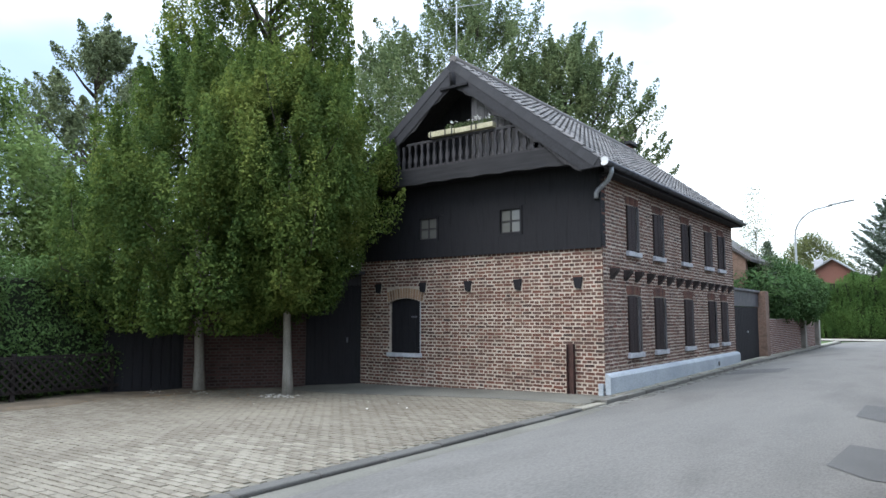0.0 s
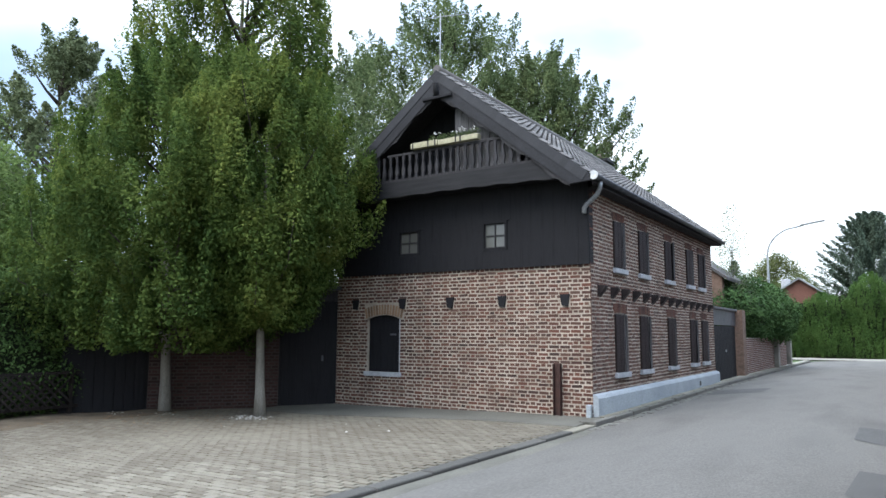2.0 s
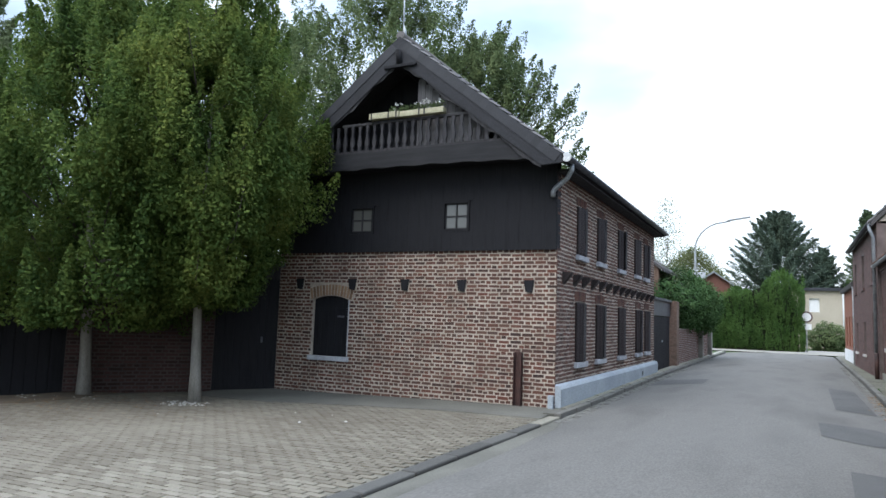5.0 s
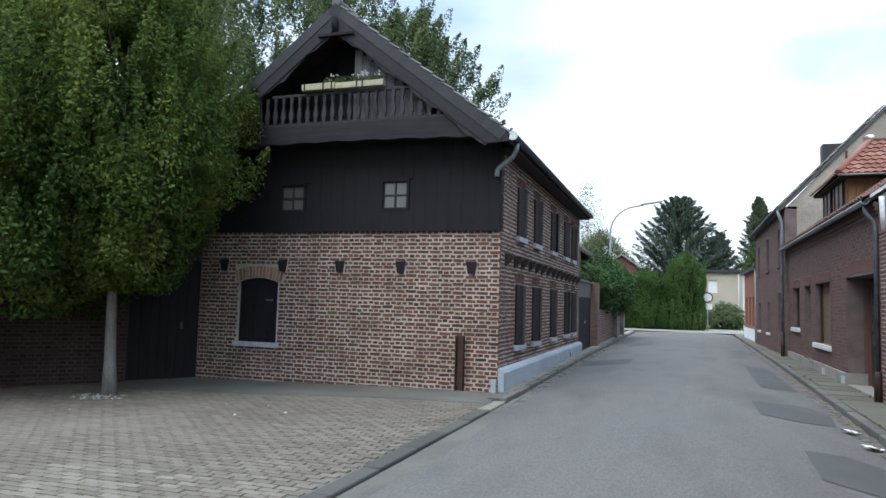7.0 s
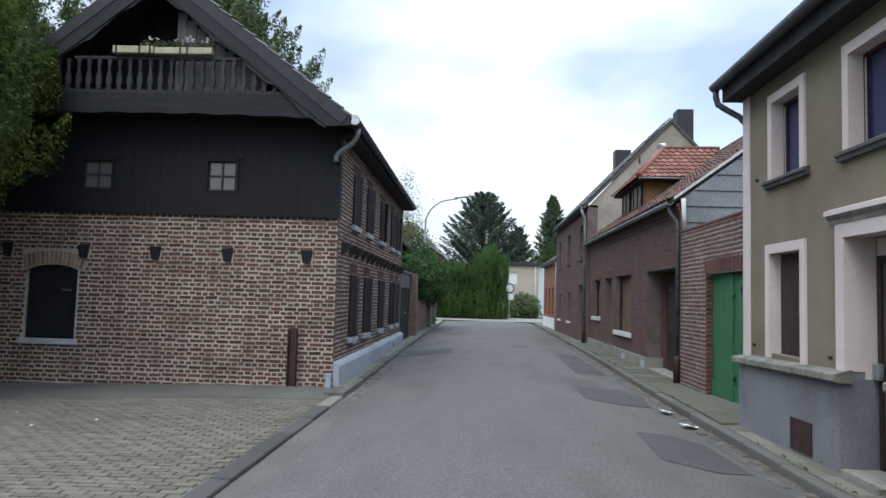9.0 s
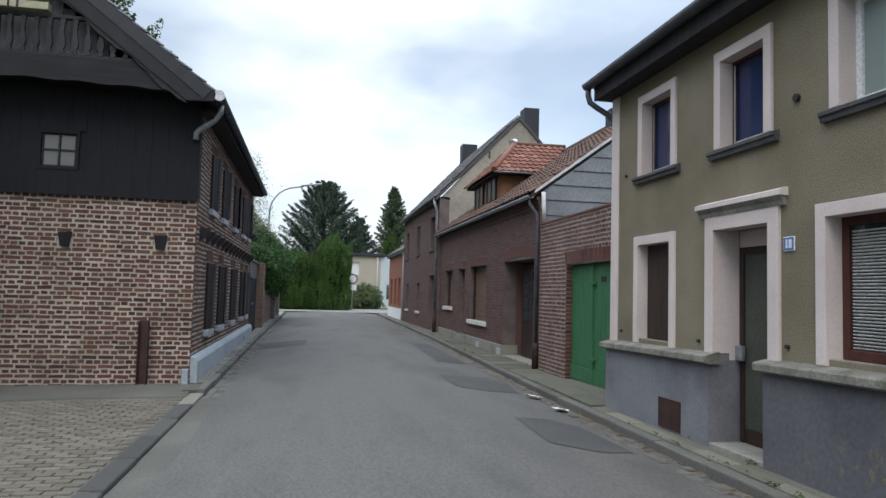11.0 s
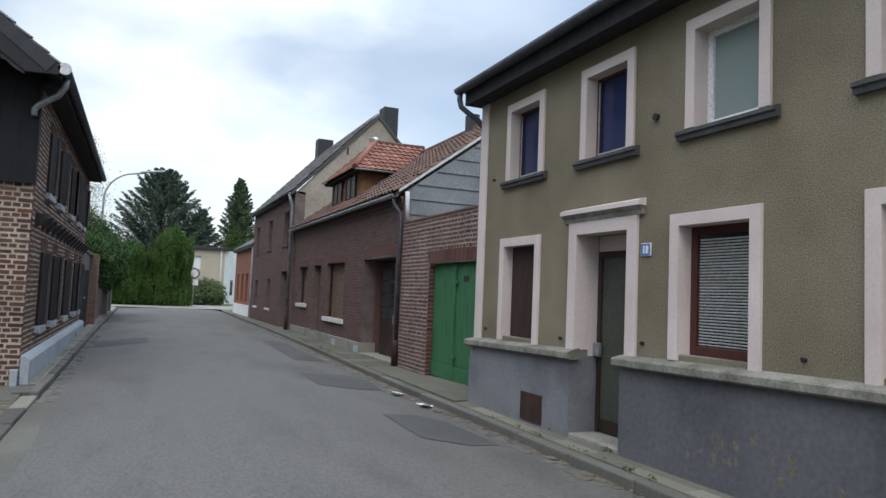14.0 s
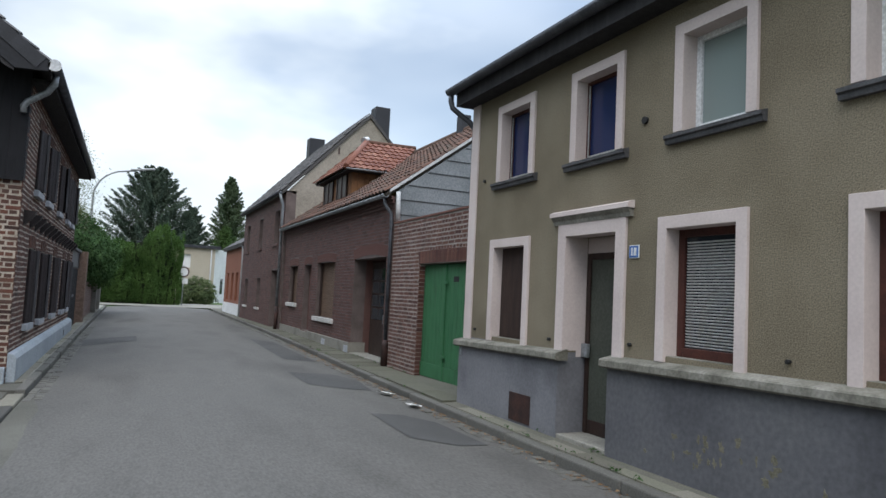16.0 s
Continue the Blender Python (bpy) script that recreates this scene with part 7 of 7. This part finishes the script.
# ---------------------------------------------------------------- small loose things
def pebbles(name, label, cx, cy, n, rad, seed, mat):
    rn = random.Random(seed)
    verts, faces = [], []
    for i in range(n):
        a, r = rn.uniform(0, 6.28), rad * math.sqrt(rn.random())
        px, py = cx + r * math.cos(a) * 1.4, cy + r * math.sin(a)
        s = rn.uniform(0.012, 0.034)
        pz = yard_z(px, py) + s * 0.35
        o = len(verts)
        verts += [(px + s * math.cos(k * 1.047) * rn.uniform(0.8, 1.2), py + s * math.sin(k * 1.047) * rn.uniform(0.8, 1.2), pz) for k in range(6)]
        verts += [(px, py, pz + s * 0.6), (px, py, pz - s * 0.4)]
        faces += [(o + k, o + (k + 1) % 6, o + 6) for k in range(6)] + [(o + (k + 1) % 6, o + k, o + 7) for k in range(6)]
    tagged(data_part(name, verts, faces, mat), label, "pebbles", kind="stuff")


pebbles("pebble_ring", "white pebbles round the foot of the hornbeam", -11.4, 9.75, 75, 0.36, 5, M_WHITE)
pebbles("pebble_scatter", "scattered pebbles and crumbs by the soil strip", -13.9, 9.0, 40, 0.6, 6, M_WHITE)
pebbles("pebble_scatter", "scattered crumbs on the yard paving", -9.0, 9.5, 9, 2.2, 8, M_WHITE)
rn = random.Random(9)
for x, y, s in ((-0.26, 11.3, 0.11), (-0.25, 10.2, 0.10)):
    bm = bmesh.new()
    bmesh.ops.create_grid(bm, x_segments=5, y_segments=5, size=s)
    for v in bm.verts:
        v.co.z = 0.035 + 0.03 * noise.noise(v.co * 18 + Vector((x, y, 0)))
        v.co.x *= 0.7
    bmesh.ops.solidify(bm, geom=bm.faces[:], thickness=0.003)
    ob = part("litter", bm, M_PAPER)
    ob.matrix_world = pose(x, y, road_z(x, y) + 0.01, 0, 8, 30)
    tagged(ob, "crumpled white paper litter in the gutter", "litter", "litter in the gutter")
verts, faces = [], []
for i in range(620):
    y = rn.uniform(3.5, 20)
    x = kerb_r(y) - abs(rn.gauss(0.0, 0.11)) - 0.02
    z = road_z(x, y) + 0.018
    s = rn.uniform(0.012, 0.03)
    a = rn.uniform(0, 6.28)
    o = len(verts)
    verts += [(x + s * math.cos(a), y + s * math.sin(a), z + 0.01), (x + s * 0.5 * math.cos(a + 1.6), y + s * 0.5 * math.sin(a + 1.6), z), (x - s * math.cos(a), y - s * math.sin(a), z + 0.006), (x - s * 0.5 * math.cos(a + 1.6), y - s * 0.5 * math.sin(a + 1.6), z + 0.004)]
    faces.append((o, o + 1, o + 2, o + 3))
tagged(data_part("fallen_leaves", verts, faces, M_DRYLEAF), "brown fallen leaves along the gutter", "fallen leaves", kind="stuff")

verts, faces = [], []
for i in range(520):
    if i < 330:
        x, y = rn.gauss(-12.9, 1.1), rn.gauss(9.0, 0.7)
    else:
        x, y = rn.uniform(-13.9, -13.3), rn.uniform(1.0, 9.0)
    if y > strip_edge(x) - 0.2:
        continue
    z, s, a = yard_z(x, y) + 0.02, rn.uniform(0.014, 0.034), rn.uniform(0, 6.28)
    o = len(verts)
    verts += [(x + s * math.cos(a), y + s * math.sin(a), z + 0.008), (x + s * 0.5 * math.cos(a + 1.6), y + s * 0.5 * math.sin(a + 1.6), z), (x - s * math.cos(a), y - s * math.sin(a), z + 0.006), (x - s * 0.5 * math.cos(a + 1.6), y - s * 0.5 * math.sin(a + 1.6), z + 0.003)]
    faces.append((o, o + 1, o + 2, o + 3))
tagged(data_part("fallen_leaves", verts, faces, M_DRYLEAF), "brown fallen leaves under the hornbeams", "fallen leaves", kind="stuff")

M_PEEL = surf("bare_ochre_plaster", [(0.105, 0.10, 0.07), (0.19, 0.17, 0.125)], 12, 60, 0.95, 0.5)
rn = random.Random(17)
for k in range(30):
    y, z = (rn.gauss(5.35, 0.28), rn.gauss(0.46, 0.07)) if k < 20 else (rn.uniform(3.2, 6.3), rn.uniform(0.3, 0.62))
    w, h = rn.uniform(0.012, 0.045), rn.uniform(0.02, 0.06)
    pts = []
    for i in range(14):
        an = 2 * math.pi * i / 14
        q = rn.uniform(0.4, 1.2)
        pts.append((-y + w * q * math.cos(an), z + h * q * math.sin(an)))
    part("peeled_spot", prism(pts, 0.070, 0.0754 + 0.00006 * k, lambda a, b, d: tuple(FH @ Vector((a, d, b)))), M_PEEL, rh, "spot of bare plaster where paint has peeled")
slab_rn = random.Random(23)
y = 3.0
pav = bpy.data.objects["pavement_right"]
while y < 10.0:
    ln = min(slab_rn.uniform(0.5, 0.95), 10.05 - y)
    k0, k1 = kerb_r(y) + 0.135, kerb_r(y + ln) + 0.135
    zt = pave_z(0.1, y) + slab_rn.uniform(0.0, 0.008)
    bm = prism([(k0, y + 0.006), (0.33, y + 0.006), (0.33, y + ln - 0.006), (k1, y + ln - 0.006)], zt - 0.06, zt + 0.004, lambda a, b, d: (a, b, d))
    part("paving_slab", bm, M_SLAB, pav)
    y += ln
y = 10.05
while y < 34:
    ln = slab_rn.uniform(0.5, 1.0)
    k0, k1 = kerb_r(y) + 0.135, kerb_r(y + ln) + 0.135
    zt = pave_z(0.4, y) + slab_rn.uniform(0.0, 0.006)
    xm = 0.5 * (k0 + 0.83)
    wall_x = (0.83 if y < 25 else 0.74)
    part("paving_slab", prism([(k0, y + 0.005), (wall_x, y + 0.005), (wall_x, y + ln - 0.005), (k1, y + ln - 0.005)], zt - 0.06, zt + 0.004, lambda a, b, d: (a, b, d)), M_SLAB_DARK, pav)
    y += ln
# weeds in the joints at the foot of the walls and along the kerb
wr = np.random.default_rng(33)
C = []
for k in range(42):
    y = wr.uniform(3.2, 22)
    x = kerb_r(y) + 0.14 if wr.random() < 0.6 else (0.31 if y < 10.0 else 0.82)
    C.append((x, y, pave_z(x, y) + 0.02))
# slabs and gutter stones along the farmhouse
pavl = bpy.data.objects["pavement_left"]
part("paving_slab", box(-5.40, KERB_L - 0.122, 11.915, 12.615, 0.0, yard_z(-5.3, 12.0) + 0.036, 0.004), M_STRIP, pavl)
y = 12.62
while y < 36:
    ln = slab_rn.uniform(0.55, 1.0)
    zt = road_z(KERB_L, y) + 0.085 + 0.02 * smooth01(20, 26, y)
    part("paving_slab", box(SX + 0.125 if y < 22.6 else -5.42, KERB_L - 0.125, y + 0.006, y + ln - 0.006, zt - 0.05, zt + 0.006 + slab_rn.uniform(0, 0.006), 0.004), M_SLAB, pavl)
    y += ln
y = 11.5
while y < 26:
    for row in (0, 1):
        if slab_rn.random() < 0.25:
            continue
        ln = slab_rn.uniform(0.13, 0.19)
        x = KERB_L + 0.075 + row * 0.11
        ob = part("sett", box(-0.05, 0.05, -ln / 2, ln / 2, -0.06, 0.012, 0.01), M_KERB, gutter_row)
        ob.matrix_local = pose(x + slab_rn.uniform(-0.01, 0.01), y + row * 0.07, road_z(x, y) + slab_rn.uniform(-0.005, 0.006), slab_rn.uniform(-2, 2), slab_rn.uniform(-3, 3), slab_rn.uniform(-6, 6))
    y += 0.2
weeds = thing("weeds", "small green weeds in the pavement joints", "weeds", kind="stuff")
leaf_mesh("weed_leaves", leaf_cloud(C, (0.025, 0.07, 0.015), 9, 0.018, 34), M_IVY, weeds)

# ---------------------------------------------------------------- bricks, last
arch_gw = (GWIN[0] - 0.09, GWIN[1] + 0.09, 1.95, 2.26)
lay_bricks(FG, gable_wall, GX0, GX1 + 0.017, -0.15, BRICK_TOP + 0.006, [GWIN, arch_gw] + holes, M_BRICK, M_BRICK_ONE, (-7.0, GX1, 0.3, 1.9), seed=2, joint=0.0145, rough=0.0075, L=0.215)
lay_bricks(FS, side_wall, GY - 0.012, SY1, 0.46, 4.40, UPO + LOO + [(a - 0.05, b + 0.05, z1, z1 + 0.2) for a, b, z0, z1 in LOO + UPO], M_BRICK, M_BRICK_ONE, (12.7, 15.4, 0.6, 2.3), seed=3, joint=0.0155, rough=0.0075, L=0.215)
lay_bricks(FA, gar_wall, -14.36, -10.05, 0.1, 2.98, [GG, (GG[0] - 0.06, GG[1] + 0.06, GG[3], GG[3] + 0.235)], M_GBRICK, M_GBRICK_ONE, (-14.3, -12.9, 0.4, 2.4), seed=4, joint=0.017, L=0.225)
lay_bricks(FA, ha_wall, -AY1, -AY0, 0.1, 3.36, WA + [DA, NA] + [(o[0] - 0.06, o[1] + 0.06, o[3], o[3] + 0.24) for o in WA + [NA, DA]], M_DBRICK, seed=5, mixed=False, joint=0.01)
lay_bricks(FB, hb_wall, -BY1, -BY0, 0.1, 4.95, [BD] + BW + BU, M_DBRICK, seed=6, mixed=False, joint=0.01)
lay_bricks(FY, yard_core, 0, LY, -0.1, 2.48, [], M_SHADEBRICK, seed=7)
lay_bricks(wall_frame((-5.40, 0), (0, 1)), rw_core, 26.9, 37.9, 0.1, 1.48, [], M_GBRICK, seed=8)
